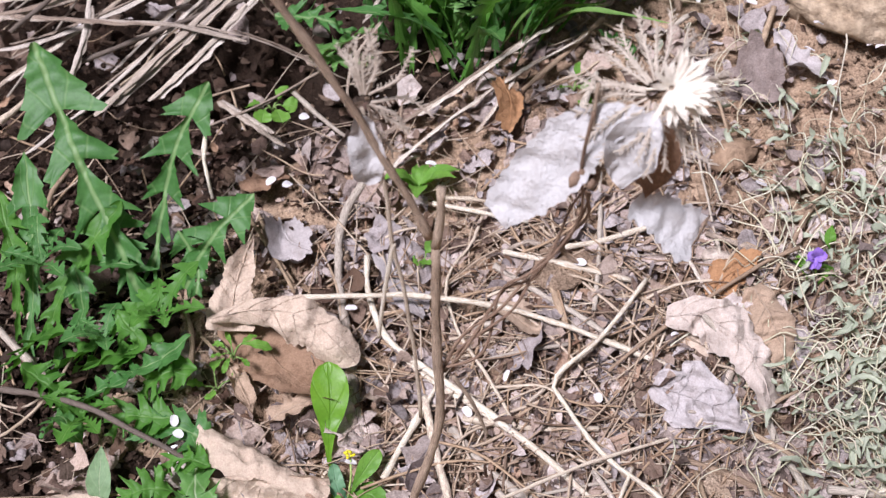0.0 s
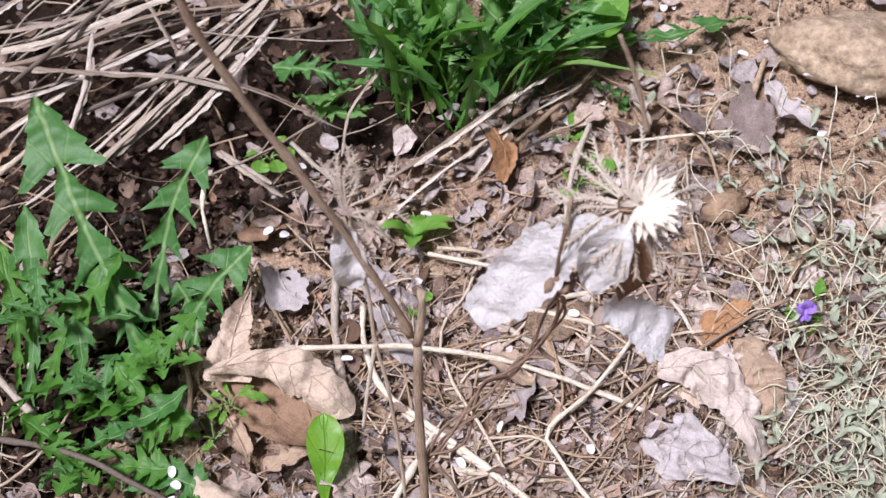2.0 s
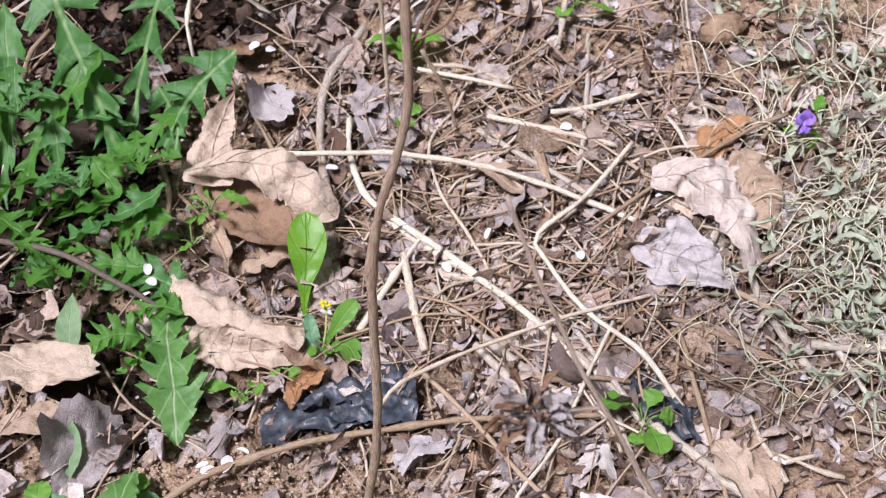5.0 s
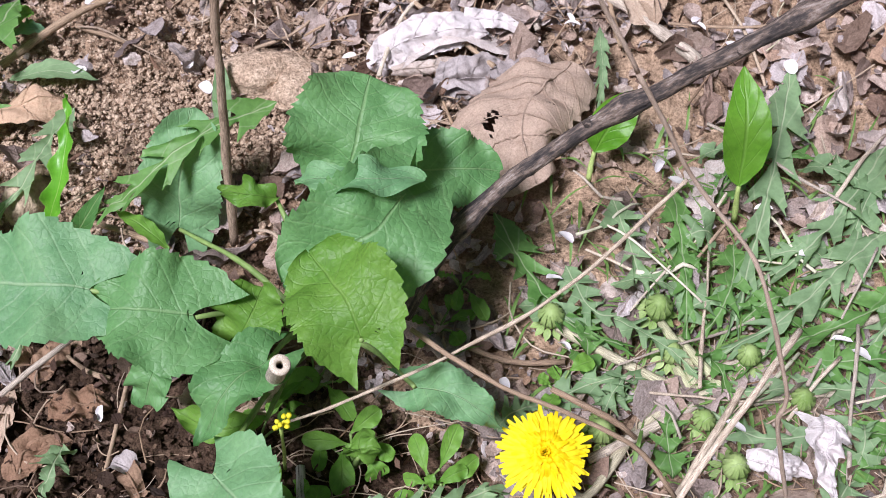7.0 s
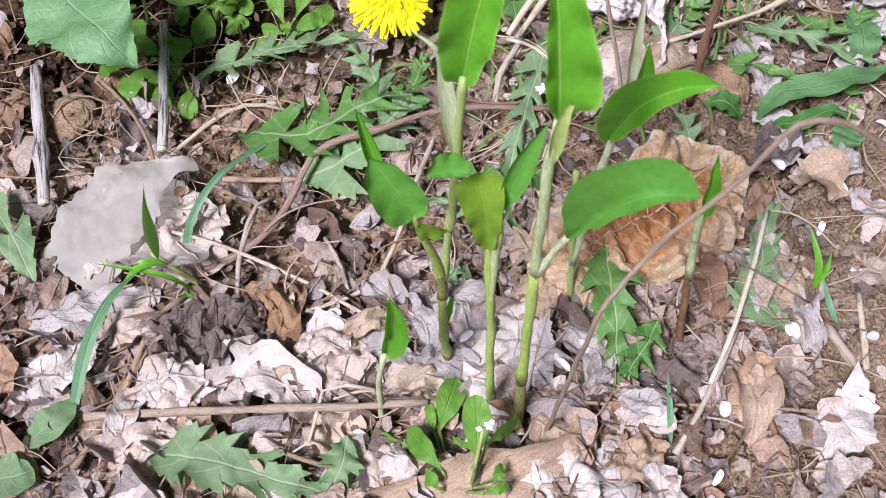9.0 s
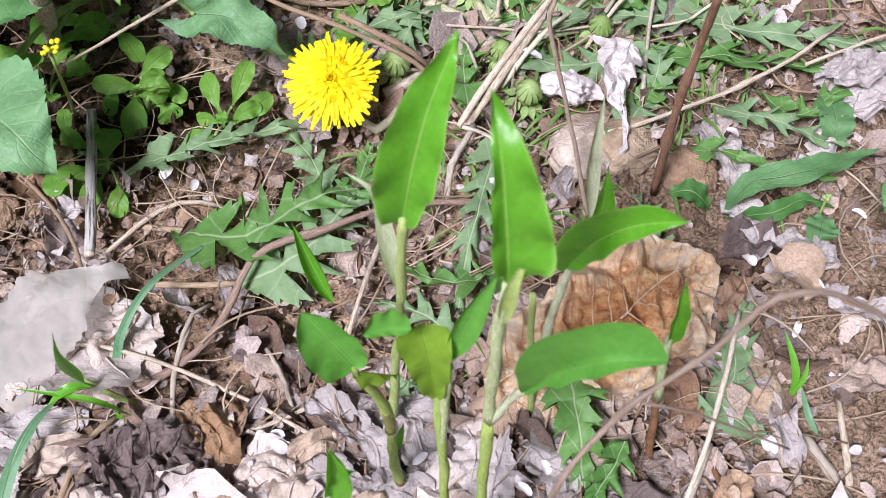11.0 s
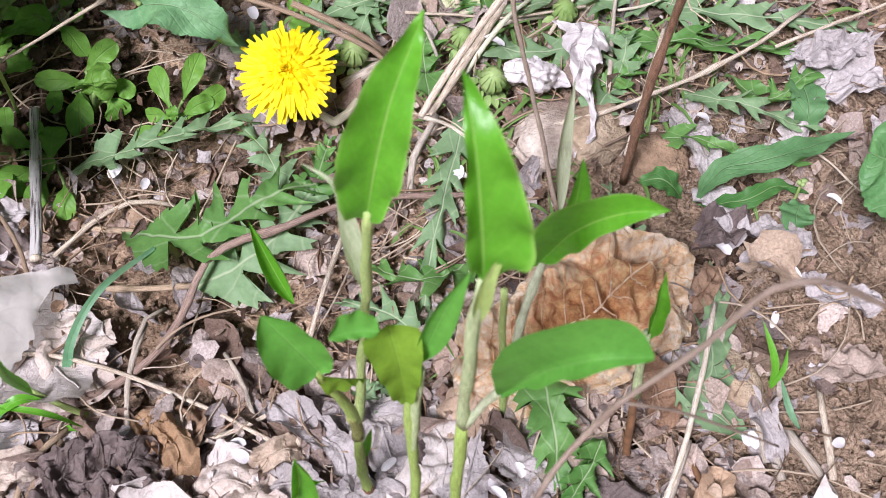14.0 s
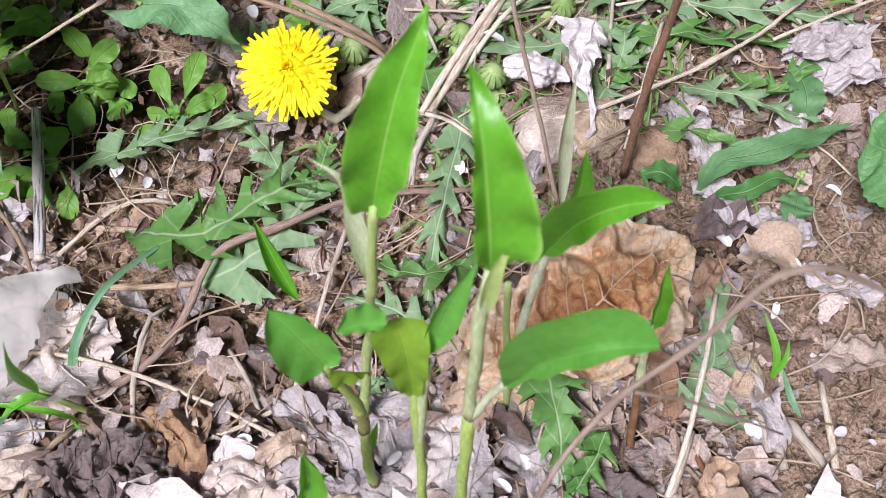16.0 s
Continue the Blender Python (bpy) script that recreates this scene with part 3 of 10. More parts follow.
dry_stem([(-0.1750, 0.4002, 0.0103), (-0.1340, 0.4305, 0.0253), (-0.1047, 0.4421, 0.0321), (-0.0712, 0.4500, 0.0403), (-0.0104, 0.4572, 0.0496), (0.0438, 0.4613, 0.0552), (0.1118, 0.4604, 0.0610)], 0.0027, 0.0019, DRY_STEM, "long grey-brown twig lying on bare soil", (0.3, 0.62), seed=6)
dry_stem([(-0.0212, 0.4594, 0.0669), (-0.0142, 0.4677, 0.0722), (0.0006, 0.4780, 0.0751), (0.0396, 0.4969, 0.0816), (0.0921, 0.5176, 0.0885), (0.1479, 0.5355, 0.0930)], 0.0015, 0.0013, STRAW, "pale straw arched over the black plastic", seed=7)
dry_stem([(-0.0124, 0.5757, 0.0881), (-0.0060, 0.5434, 0.0775), (0.0037, 0.5080, 0.0649)], 0.0032, 0.003, STRAW, "short pale broken stick", seed=8)
dry_stem([(0.0056, 0.5566, 0.0775), (0.0279, 0.5293, 0.0707), (0.0510, 0.5080, 0.0665), (0.0956, 0.4685, 0.0595)], 0.0036, 0.0032, GREY_STEM, "thick weathered grey stick lying in the litter", seed=9)
dry_stem([(0.0014, 0.4926, 0.0617), (0.0336, 0.4589, 0.0553), (0.0632, 0.4224, 0.0484), (0.1108, 0.3740, 0.0395)], 0.0017, 0.0019, DRY_STEM, "thin brown dry stem lying on litter", seed=10)
dry_stem([(0.1719, 0.6021, 0.1377), (0.1909, 0.5846, 0.1234), (0.2040, 0.5645, 0.1117), (0.2120, 0.5294, 0.0966), (0.2284, 0.4950, 0.0853), (0.2493, 0.4653, 0.0767)], 0.0026, 0.0034, GREY_STEM, "grey-tan dry stalk propped on a leaf", (0.35,), seed=11)
dry_stem([(0.2423, 0.6511, 0.1552), (0.2151, 0.6424, 0.1465), (0.1506, 0.6078, 0.1233), (0.1095, 0.5830, 0.1052)], 0.0018, 0.0014, DRY_STEM, "thin brown dry stem lying on litter", seed=12)
dry_stem([(0.1600, 0.5126, 0.0869), (0.1696, 0.4562, 0.0686), (0.1762, 0.4180, 0.0566), (0.1816, 0.3835, 0.0483)], 0.0019, 0.0019, DRY_STEM, "thin brown dry stem lying on litter", seed=13)
dry_stem([(-0.3195, 0.6017, 0.0693), (-0.2771, 0.5834, 0.0826), (-0.2334, 0.5628, 0.0904), (-0.1939, 0.5440, 0.0835), (-0.1565, 0.5336, 0.0644)], 0.0026, 0.0022, DARK_STEM, "dark arched dry stem bending down into the greenery", seed=14)
dry_stem([(-0.0474, 0.7528, 0.1551), (-0.0717, 0.7136, 0.1345), (-0.0748, 0.6734, 0.1168), (-0.0678, 0.6309, 0.0984), (-0.0617, 0.5981, 0.0845), (-0.0552, 0.5578, 0.0687)], 0.0034, 0.004, GREY_STEM, "split weathered grey stalk", seed=15)
dry_stem([(-0.0723, 0.6375, 0.0985), (-0.0648, 0.5983, 0.0843), (-0.0598, 0.5602, 0.0690)], 0.0026, 0.003, GREY_STEM, "split weathered grey stalk", seed=16)
dry_stem([(-0.1338, 0.4262, 0.0201), (-0.0979, 0.4099, 0.0200)], 0.0018, 0.0016, DRY_STEM, "short thin twig on bare soil", seed=17)
dry_stem([(0.1139, 0.7359, 0.1644), (0.1103, 0.6732, 0.1367), (0.1034, 0.6281, 0.1176)], 0.002, 0.002, GREY_STEM, "thin grey dry stem lying on litter", seed=18)
dry_stem([(-0.0070, 0.7122, 0.1455), (0.0312, 0.7008, 0.1450), (0.0609, 0.6931, 0.1432)], 0.0018, 0.0018, STRAW, PALE, seed=19)
dry_stem([(0.0281, 0.7004, 0.1425), (0.0197, 0.6805, 0.1330), (0.0038, 0.6606, 0.1228), (0.0021, 0.6389, 0.1139)], 0.0014, 0.0013, STRAW, PALE, seed=20)
dry_stem([(0.1492, 0.4460, 0.0612), (0.1792, 0.4160, 0.0564), (0.2122, 0.3818, 0.0515), (0.2232, 0.3713, 0.0482)], 0.0034, 0.0038, GREY_STEM, "thick pale grey stalk lying over dead leaves", (0.4,), seed=21)
dry_stem([(0.0963, 0.5038, 0.0705), (0.1440, 0.4518, 0.0603), (0.1560, 0.4384, 0.0579)], 0.003, 0.0034, GREY_STEM, "thick pale grey stalk lying over dead leaves", seed=22)
dry_stem([(0.0467, 0.3714, 0.0333), (0.0581, 0.4080, 0.0440), (0.0834, 0.4419, 0.0563), (0.1051, 0.4871, 0.0743), (0.1204, 0.5168, 0.0856)], 0.0014, 0.0014, STRAW, PALE, seed=23)
dry_stem([(0.1460, 0.5256, 0.0855), (0.1761, 0.5133, 0.0850), (0.2210, 0.4873, 0.0801)], 0.0022, 0.0026, DRY_STEM, "brown twig among fine straw", seed=24)
dry_stem([(-0.1435, 0.7178, 0.1298), (-0.1241, 0.6890, 0.1196), (-0.1053, 0.6582, 0.1069)], 0.0016, 0.0016, DRY_STEM, "thin brown dry stem lying on litter", seed=25)
dry_stem([(-0.1910, 0.6689, 0.0972), (-0.1777, 0.6370, 0.0858), (-0.1758, 0.5961, 0.0703)], 0.0022, 0.0026, DRY_STEM, "brown twig under the greenery", seed=26)
dry_stem([(-0.1699, 0.6337, 0.0874), (-0.1518, 0.6159, 0.0826), (-0.1242, 0.5935, 0.0754)], 0.0014, 0.0014, DRY_STEM, "thin brown dry stem lying on litter", seed=27)
dry_stem([(-0.3048, 0.7421, 0.1297), (-0.2981, 0.6825, 0.0992), (-0.2978, 0.6560, 0.0832)], 0.003, 0.003, STRAW, PALE, seed=28)


# ---- living plants ----
SHOOT = green_material("young shoot leaf", (0.092, 0.325, 0.020), (0.136, 0.41, 0.036), (0.40, 0.62, 0.18), 6.0, 0.34, 0.36, vein_amount=0.55, bumpy=0.45, spec=0.45, rib_width=0.55, rim=0.45, fine_veins=0.3)
SHOOT_STEM = stem_material("shoot stem", [(0.36, 0.50, 0.13), (0.43, 0.55, 0.21), (0.39, 0.52, 0.17)], rough=0.5, streak=0.4)
STEM_NODE = stem_material("stem joint", [(0.27, 0.29, 0.10), (0.24, 0.23, 0.09)], rough=0.6, streak=0.7)
WOOLLY = stem_material("woolly shoot", [(0.54, 0.62, 0.40), (0.60, 0.66, 0.48), (0.48, 0.58, 0.32)], rough=0.8, streak=0.55)
REDDISH = plain_material("reddish stem foot", (0.14, 0.075, 0.04), (0.25, 0.13, 0.07), 220, 0.6)
SHOOT_SIDE = green_material("deeper shoot leaf", (0.084, 0.275, 0.042), (0.125, 0.35, 0.062), (0.26, 0.48, 0.16), 6.0, 0.28, 0.5, vein_amount=0.25, spec=0.25, rib_width=0.45, fine_veins=0.3)
SHOOT_BACK = green_material("underside of a shoot leaf", (0.165, 0.30, 0.030), (0.215, 0.37, 0.045), (0.30, 0.45, 0.12), 6.0, 0.3, 0.6, vein_amount=0.15, spec=0.2, rib_width=0.5, fine_veins=0.3)
BROAD = green_material("broad leaf", (0.076, 0.212, 0.070), (0.135, 0.298, 0.112), (0.29, 0.44, 0.22), 6.0, 0.24, 0.5, vein_amount=0.42, bumpy=1.0, rib_width=0.4, crinkle=0.33, spec=0.45)
BROAD_LIGHT = green_material("young broad leaf", (0.085, 0.215, 0.03), (0.145, 0.29, 0.05), (0.24, 0.38, 0.11), 6.0, 0.28, 0.48, vein_amount=0.3, bumpy=1.0, rib_width=0.4, crinkle=0.33)
BROAD_BLUE = green_material("paler broad leaf", (0.105, 0.25, 0.112), (0.17, 0.335, 0.16), (0.30, 0.44, 0.26), 6.0, 0.2, 0.52, vein_amount=0.6, bumpy=0.9, rib_width=0.4, crinkle=0.3)
DANDELION = green_material("dandelion leaf", (0.075, 0.20, 0.045), (0.145, 0.30, 0.085), (0.42, 0.52, 0.32), 5.0, 0.3, 0.5, vein_amount=0.7, bumpy=0.6, rib_width=0.5)
DANDELION_DULL = green_material("dull dandelion leaf", (0.130, 0.225, 0.108), (0.222, 0.345, 0.182), (0.46, 0.54, 0.36), 5.0, 0.25, 0.6, vein_amount=0.65, bumpy=0.6, rib_width=0.5)
TALL_GREEN = green_material("tall dandelion leaf", (0.045, 0.15, 0.035), (0.085, 0.22, 0.06), (0.26, 0.40, 0.17), 5.0, 0.3, 0.5, vein_amount=0.75, bumpy=0.5)
HERB = green_material("small herb leaf", (0.09, 0.24, 0.03), (0.17, 0.35, 0.06), (0.24, 0.40, 0.12), 5.0, 0.3, 0.5, vein_amount=0.4)
GRASS = green_material("grass blade", (0.10, 0.22, 0.05), (0.20, 0.33, 0.10), (0.20, 0.38, 0.10), 1.0, 0.3, 0.5, vein_amount=0.3, island=True)
BLUEGRASS = green_material("blue-green grass blade", (0.10, 0.25, 0.13), (0.17, 0.33, 0.19), (0.26, 0.42, 0.28), 1.0, 0.3, 0.5, vein_amount=0.3)
YELLOW = plain_material("dandelion floret", (0.93, 0.74, 0.008), (0.96, 0.83, 0.03), 300, 0.55, 0.2, 0.4, 0.1)
GOLD = plain_material("dandelion heart", (0.92, 0.68, 0.004), (0.95, 0.76, 0.012), 300, 0.6, 0.2, 0.4, 0.1)
CRESS = plain_material("cress flower", (0.70, 0.62, 0.02), (0.80, 0.74, 0.06), 300, 0.6, 0.2, 0.2, 0.1)
VIOLET = plain_material("violet petal", (0.24, 0.12, 0.55), (0.38, 0.24, 0.70), 300, 0.6, 0.2, 0.2, 0.1)
PETAL = plain_material("white petal", (0.74, 0.71, 0.74), (0.84, 0.82, 0.83), 260, 0.6, 0.25, 0.2, 0.2)
BUD = green_material("dandelion bud", (0.15, 0.27, 0.055), (0.34, 0.45, 0.18), (0.36, 0.47, 0.24), 3.0, 0.1, 0.55)

CAMWARD = (0.0, -0.75, 0.66)


# young lance-leaved shoots in the foreground
def shoot(foot, label):
    return holder("young_shoot", foot, label, "young shoot", "lance-leaved young shoots")


def shoot_leaf(parent, pts, half, name="leaf", mat=None, label="", **more):
    opts = dict(nu=11, nv=30, curl=0.4, droop=-0.38, wave=0.0008, waves=3, crumple=0.0002, up=CAMWARD)
    opts.update(more)
    return part(name, blade(pts, half, **opts), mat or SHOOT, parent, label)


s = shoot((0.1509, -0.0377, -0.0175), "young green shoot with a rounded cupped leaf and brownish foot")
part("stem", tube([(0.1500, -0.0380, -0.0097), (0.1460, -0.0400, 0.0290), (0.1446, -0.0420, 0.0609), (0.1401, -0.0460, 0.0877), (0.1351, -0.0500, 0.1088), (0.1321, -0.0540, 0.1264)], 0.0019, 0.0013, 10, seed=41, rough=0.2), SHOOT_STEM, s)
part("stem_foot", tube([(0.1506, -0.0380, -0.0150), (0.1498, -0.0380, -0.0090), (0.1490, -0.0385, -0.0010)], 0.0023, 0.0020, 8, seed=42), REDDISH, s, "brownish foot of the stem")
part("node", tube([(0.1450, -0.0415, 0.0520), (0.1443, -0.0423, 0.0630), (0.1425, -0.0440, 0.0740)], 0.0020, 0.0017, 9, n=8, seed=42), STEM_NODE, s, "brownish joint of the stem")
shoot_leaf(s, [(0.1328, -0.0540, 0.1258), (0.1264, -0.0520, 0.1378), (0.1187, -0.0490, 0.1496)], 0.0092, mat=SHOOT_SIDE, profile=oval, curl=1.05, droop=-0.25, seed=1)
shoot_leaf(s, [(0.1322, -0.0530, 0.1223), (0.1381, -0.0500, 0.1142), (0.1458, -0.0460, 0.1041)], 0.0044, mat=SHOOT_BACK, label="yellowish underside of the leaf base", curl=0.8, roll=-35, seed=2)
part("bud_leaf", blade([(0.1258, 0.0200, 0.0313), (0.1193, 0.0240, 0.0494), (0.1122, 0.0280, 0.0751)], 0.0062, lance, 11, 24, curl=1.9, up=CAMWARD, seed=3), SHOOT, s, "narrow rolled young leaf")
part("scale_leaf", blade([(0.1480, -0.0360, 0.0189), (0.1484, -0.0360, 0.0313), (0.1498, -0.0360, 0.0452)], 0.0016, lance, 5, 10, up=CAMWARD, seed=4), SHOOT, s)

s = shoot((0.1486, -0.0075, -0.0173), "tall young shoot ending in a long pointed green leaf")
part("stem", tube([(0.1478, -0.0105, -0.0110), (0.1479, -0.0150, 0.0463), (0.1476, -0.0210, 0.1033), (0.1469, -0.0260, 0.1411), (0.1464, -0.0280, 0.1629)], 0.0019, 0.0014, 10, seed=43, rough=0.2), SHOOT_STEM, s)
shoot_leaf(s, [(0.1465, -0.0280, 0.1582), (0.1483, -0.0270, 0.1815), (0.1519, -0.0220, 0.2010), (0.1592, -0.0120, 0.2189)], 0.0084, profile=pointed, sides=(1.25, 0.80), curl=0.5, wave=0.0016, waves=4, seed=5, nv=50)
part("side_leaf", blade([(0.1471, -0.0210, 0.1111), (0.1433, -0.0240, 0.1482), (0.1394, -0.0240, 0.1695), (0.1301, -0.0220, 0.1772)], 0.0040, lance, 7, 24, curl=1.2, up=CAMWARD, seed=6, twist=40), WOOLLY, s, "pale rolled side leaf")

s = shoot((0.1670, -0.0582, -0.0156), "young green shoot with a funnel-like folded leaf")
part("stem_foot", tube([(0.1672, -0.0582, -0.0185), (0.1664, -0.0582, -0.0080), (0.1656, -0.0581, 0.0030)], 0.0021, 0.0019, 8, seed=54), STEM_NODE, s, "brownish foot of the stem")
part("stem", tube([(0.1662, -0.0581, -0.0060), (0.1645, -0.0580, 0.0185), (0.1607, -0.0570, 0.0688), (0.1578, -0.0560, 0.1000), (0.1559, -0.0550, 0.1158)], 0.0018, 0.0014, 10, seed=44, rough=0.2), SHOOT_STEM, s)
part("sheath", tube([(0.1606, -0.0575, 0.0700), (0.1597, -0.0570, 0.0942), (0.1591, -0.0570, 0.1168), (0.1590, -0.0570, 0.1306)], 0.0012, 0.0016, 7, seed=45), WOOLLY, s, "woolly pale sheath")
shoot_leaf(s, [(0.1562, -0.0590, 0.1146), (0.1534, -0.0570, 0.1344), (0.1507, -0.0520, 0.1472)], 0.0083, profile=lambda v: (0.14 + 0.86 * v ** 0.75 if v < 0.95 else 0.9, 0.0), mat=SHOOT_BACK, label="olive underside of a folded leaf", curl=0.4, seed=7)
shoot_leaf(s, [(0.1350, -0.0620, 0.1599), (0.1410, -0.0600, 0.1590), (0.1475, -0.0600, 0.1585)], 0.0042, mat=SHOOT_SIDE, profile=oval, curl=0.6, sides=(1.7, 0.3), seed=8)
part("rolled_leaf", blade([(0.1592, -0.0560, 0.1325), (0.1637, -0.0540, 0.1538), (0.1696, -0.0520, 0.1725)], 0.0052, lance, 7, 22, curl=1.3, up=CAMWARD, seed=9), SHOOT_SIDE, s, "dark rolled young leaf")

s = shoot((0.1781, -0.0631, -0.0143), "forked young shoot with a long upright leaf and a drooping one")
part("stem_foot", tube([(0.1785, -0.0632, -0.0180), (0.1774, -0.0631, -0.0020), (0.1762, -0.0631, 0.0170), (0.1755, -0.0630, 0.0300)], 0.0025, 0.0021, 9, seed=55), STEM_NODE, s, "brownish foot of the stem")
part("stem", tube([(0.1757, -0.0630, 0.0240), (0.1753, -0.0630, 0.0309), (0.1736, -0.0630, 0.0685), (0.1722, -0.0620, 0.1034)], 0.0021, 0.0018, 10, seed=46, rough=0.2), SHOOT_STEM, s)
part("stem", tube([(0.1725, -0.0620, 0.1012), (0.1704, -0.0640, 0.1373), (0.1692, -0.0650, 0.1665), (0.1694, -0.0650, 0.1910)], 0.0017, 0.0016, 10, seed=47, rough=0.2), WOOLLY, s)
part("stem", tube([(0.1724, -0.0620, 0.1018), (0.1763, -0.0640, 0.1212), (0.1790, -0.0660, 0.1320), (0.1806, -0.0672, 0.1385)], 0.0015, 0.0012, 8, seed=48), WOOLLY, s)
part("sheath", blade([(0.1694, -0.0660, 0.1703), (0.1698, -0.0670, 0.1922), (0.1738, -0.0640, 0.2033)], 0.0026, lance, 7, 20, curl=1.1, up=CAMWARD, seed=10), SHOOT_STEM, s, "pale woolly leaf base")
shoot_leaf(s, [(0.1692, -0.0655, 0.1904), (0.1667, -0.0630, 0.2123), (0.1644, -0.0560, 0.2312), (0.1627, -0.0450, 0.2379)], 0.0076, profile=upright, sides=(0.55, 1.45), curl=0.6, wave=0.0018, waves=4, seed=11, nv=44)
shoot_leaf(s, [(0.1791, -0.0680, 0.1354), (0.1867, -0.0730, 0.1582), (0.1959, -0.0780, 0.1735), (0.2087, -0.0790, 0.1750)], 0.0078, profile=lambda v: (math.sin(math.pi * v ** 1.45) ** 0.72 + 0.06, 0.0), mat=SHOOT_SIDE, curl=0.4, sides=(1.9, 0.22), seed=12, nv=34)

s = shoot((0.2027, -0.0119, -0.0110), "young shoot with a folded pointed leaf held sideways")
part("stem", tube([(0.2039, -0.0110, -0.0167), (0.1985, -0.0110, 0.0291), (0.1940, -0.0110, 0.0671), (0.1920, -0.0110, 0.0894)], 0.0014, 0.0012, 8, seed=49), SHOOT_STEM, s)
part("stem", tube([(0.1995, -0.0110, 0.0244), (0.2000, -0.0120, 0.0566), (0.1998, -0.0140, 0.0940), (0.2009, -0.0160, 0.1233)], 0.0016, 0.0014, 8, seed=50), WOOLLY, s)
shoot_leaf(s, [(0.1978, -0.0200, 0.1198), (0.2028, -0.0260, 0.1452), (0.2125, -0.0300, 0.1599), (0.2234, -0.0340, 0.1668)], 0.0070, profile=lambda v: (math.sin(math.pi * v ** 0.95) ** 0.8 + 0.04, 0.0), curl=0.5, sides=(1.55, 0.5), seed=13, nv=30)
part("bud_leaf", blade([(0.2048, -0.0120, 0.1228), (0.2066, -0.0120, 0.1401), (0.2052, -0.0120, 0.1608)], 0.0045, lance, 7, 18, curl=1.3, up=CAMWARD, seed=14), SHOOT, s)

s = shoot((0.2374, 0.0770, -0.0027), "thin pale unopened shoot")
part("bud_leaf", blade([(0.2250, 0.0450, 0.0435), (0.2183, 0.0410, 0.0911), (0.2149, 0.0370, 0.1344)], 0.0036, lance, 7, 24, curl=1.4, up=CAMWARD, seed=15), WOOLLY, s, "pale unopened leaf")

s = shoot((0.2458, -0.0353, -0.0062), "dark-stemmed young shoot with one narrow leaf")
part("stem", tube([(0.2519, -0.0330, -0.0396), (0.2435, -0.0320, 0.0127), (0.2393, -0.0300, 0.0469), (0.2367, -0.0280, 0.0764)], 0.0019, 0.0012, 8, seed=51), REDDISH, s)
part("sheath", tube([(0.2396, -0.0305, 0.0479), (0.2372, -0.0290, 0.0664), (0.2359, -0.0270, 0.0860)], 0.0016, 0.0017, 7, seed=52), WOOLLY, s)
shoot_leaf(s, [(0.2364, -0.0280, 0.0803), (0.2363, -0.0260, 0.0986), (0.2346, -0.0247, 0.1199)], 0.0035, curl=1.2, seed=16)

s = shoot((0.1229, -0.0607, -0.0208), "short young shoot with a small folded leaf")
part("stem", tube([(0.1229, -0.0600, -0.0225), (0.1216, -0.0610, 0.0191), (0.1236, -0.0620, 0.0468)], 0.0011, 0.0013, 7, seed=53), WOOLLY, s)
shoot_leaf(s, [(0.1236, -0.0620, 0.0458), (0.1255, -0.0630, 0.0675), (0.1252, -0.0650, 0.0929)], 0.0060, profile=oval, curl=1.3, sides=(0.5, 1.4), seed=17)
shoot_leaf(s, [(0.1252, -0.0620, 0.0562), (0.1284, -0.0620, 0.0653), (0.1335, -0.0620, 0.0686)], 0.0018, curl=0.8, seed=18)


PETIOLE = plain_material("green petiole", (0.13, 0.22, 0.06), (0.22, 0.32, 0.11), 150, 0.5)


# broad-leaved plant with heart-shaped leaves
big = holder("broad_leaf_plant", (0.0198, 0.2211, -0.0119), "lush broad-leaved plant with large heart-shaped toothed green leaves", "plant")
HUB = (0.0249, 0.2140, -0.0024)


def broad(pts, half, mat=None, profile=None, petiole=True, **more):
    opts = dict(nu=17, nv=110, curl=0.35, wave=0.0035, waves=2.5, crumple=0.0016, grain=45, up=(0, -0.35, 0.94))
    opts.update(more)
    part("leaf", blade(pts, half, profile or kidney, **opts), mat or BROAD, big)
    if petiole:
        a, b = Vector(HUB), Vector(pts[0])
        mid = a.lerp(b, 0.5) + Vector((0, 0.0, 0.012))
        part("petiole", tube([a, mid, b - Vector((0, 0, 0.001))], 0.0020, 0.0011, 7, seed=len(pts)), PETIOLE, big)


broad([(0.0387, 0.2329, 0.0990), (0.0423, 0.2406, 0.1139), (0.0471, 0.2676, 0.1232)], 0.031, up=(0, -0.85, 0.5), curl=0.45, seed=1)
broad([(0.0630, 0.2456, 0.0856), (0.0851, 0.2473, 0.0852), (0.1088, 0.2547, 0.0777)], 0.019, seed=2, curl=0.25, up=(0, -0.6, 0.8))
broad([(0.0647, 0.2090, 0.1068), (0.0486, 0.1874, 0.1033), (0.0127, 0.1784, 0.0836)], 0.030, seed=3, curl=0.3, up=(0.1, -0.75, 0.65))
broad([(0.0714, 0.2095, 0.1144), (0.0460, 0.2032, 0.1235), (0.0167, 0.2149, 0.1088)], 0.0085, BROAD_BLUE, oval, False, seed=4, curl=0.3, up=(0, -0.2, 0.95), nu=9, crumple=0.0012)
broad([(0.0481, 0.1399, 0.0956), (0.0411, 0.1515, 0.1061), (0.0249, 0.1747, 0.1071)], 0.024, BROAD_LIGHT, seed=5, curl=0.35, up=(0, -0.6, 0.8))
broad([(-0.0248, 0.1696, 0.0705), (-0.0487, 0.1681, 0.0775), (-0.0773, 0.1753, 0.0650)], 0.028, seed=6, curl=0.25, profile=heart)
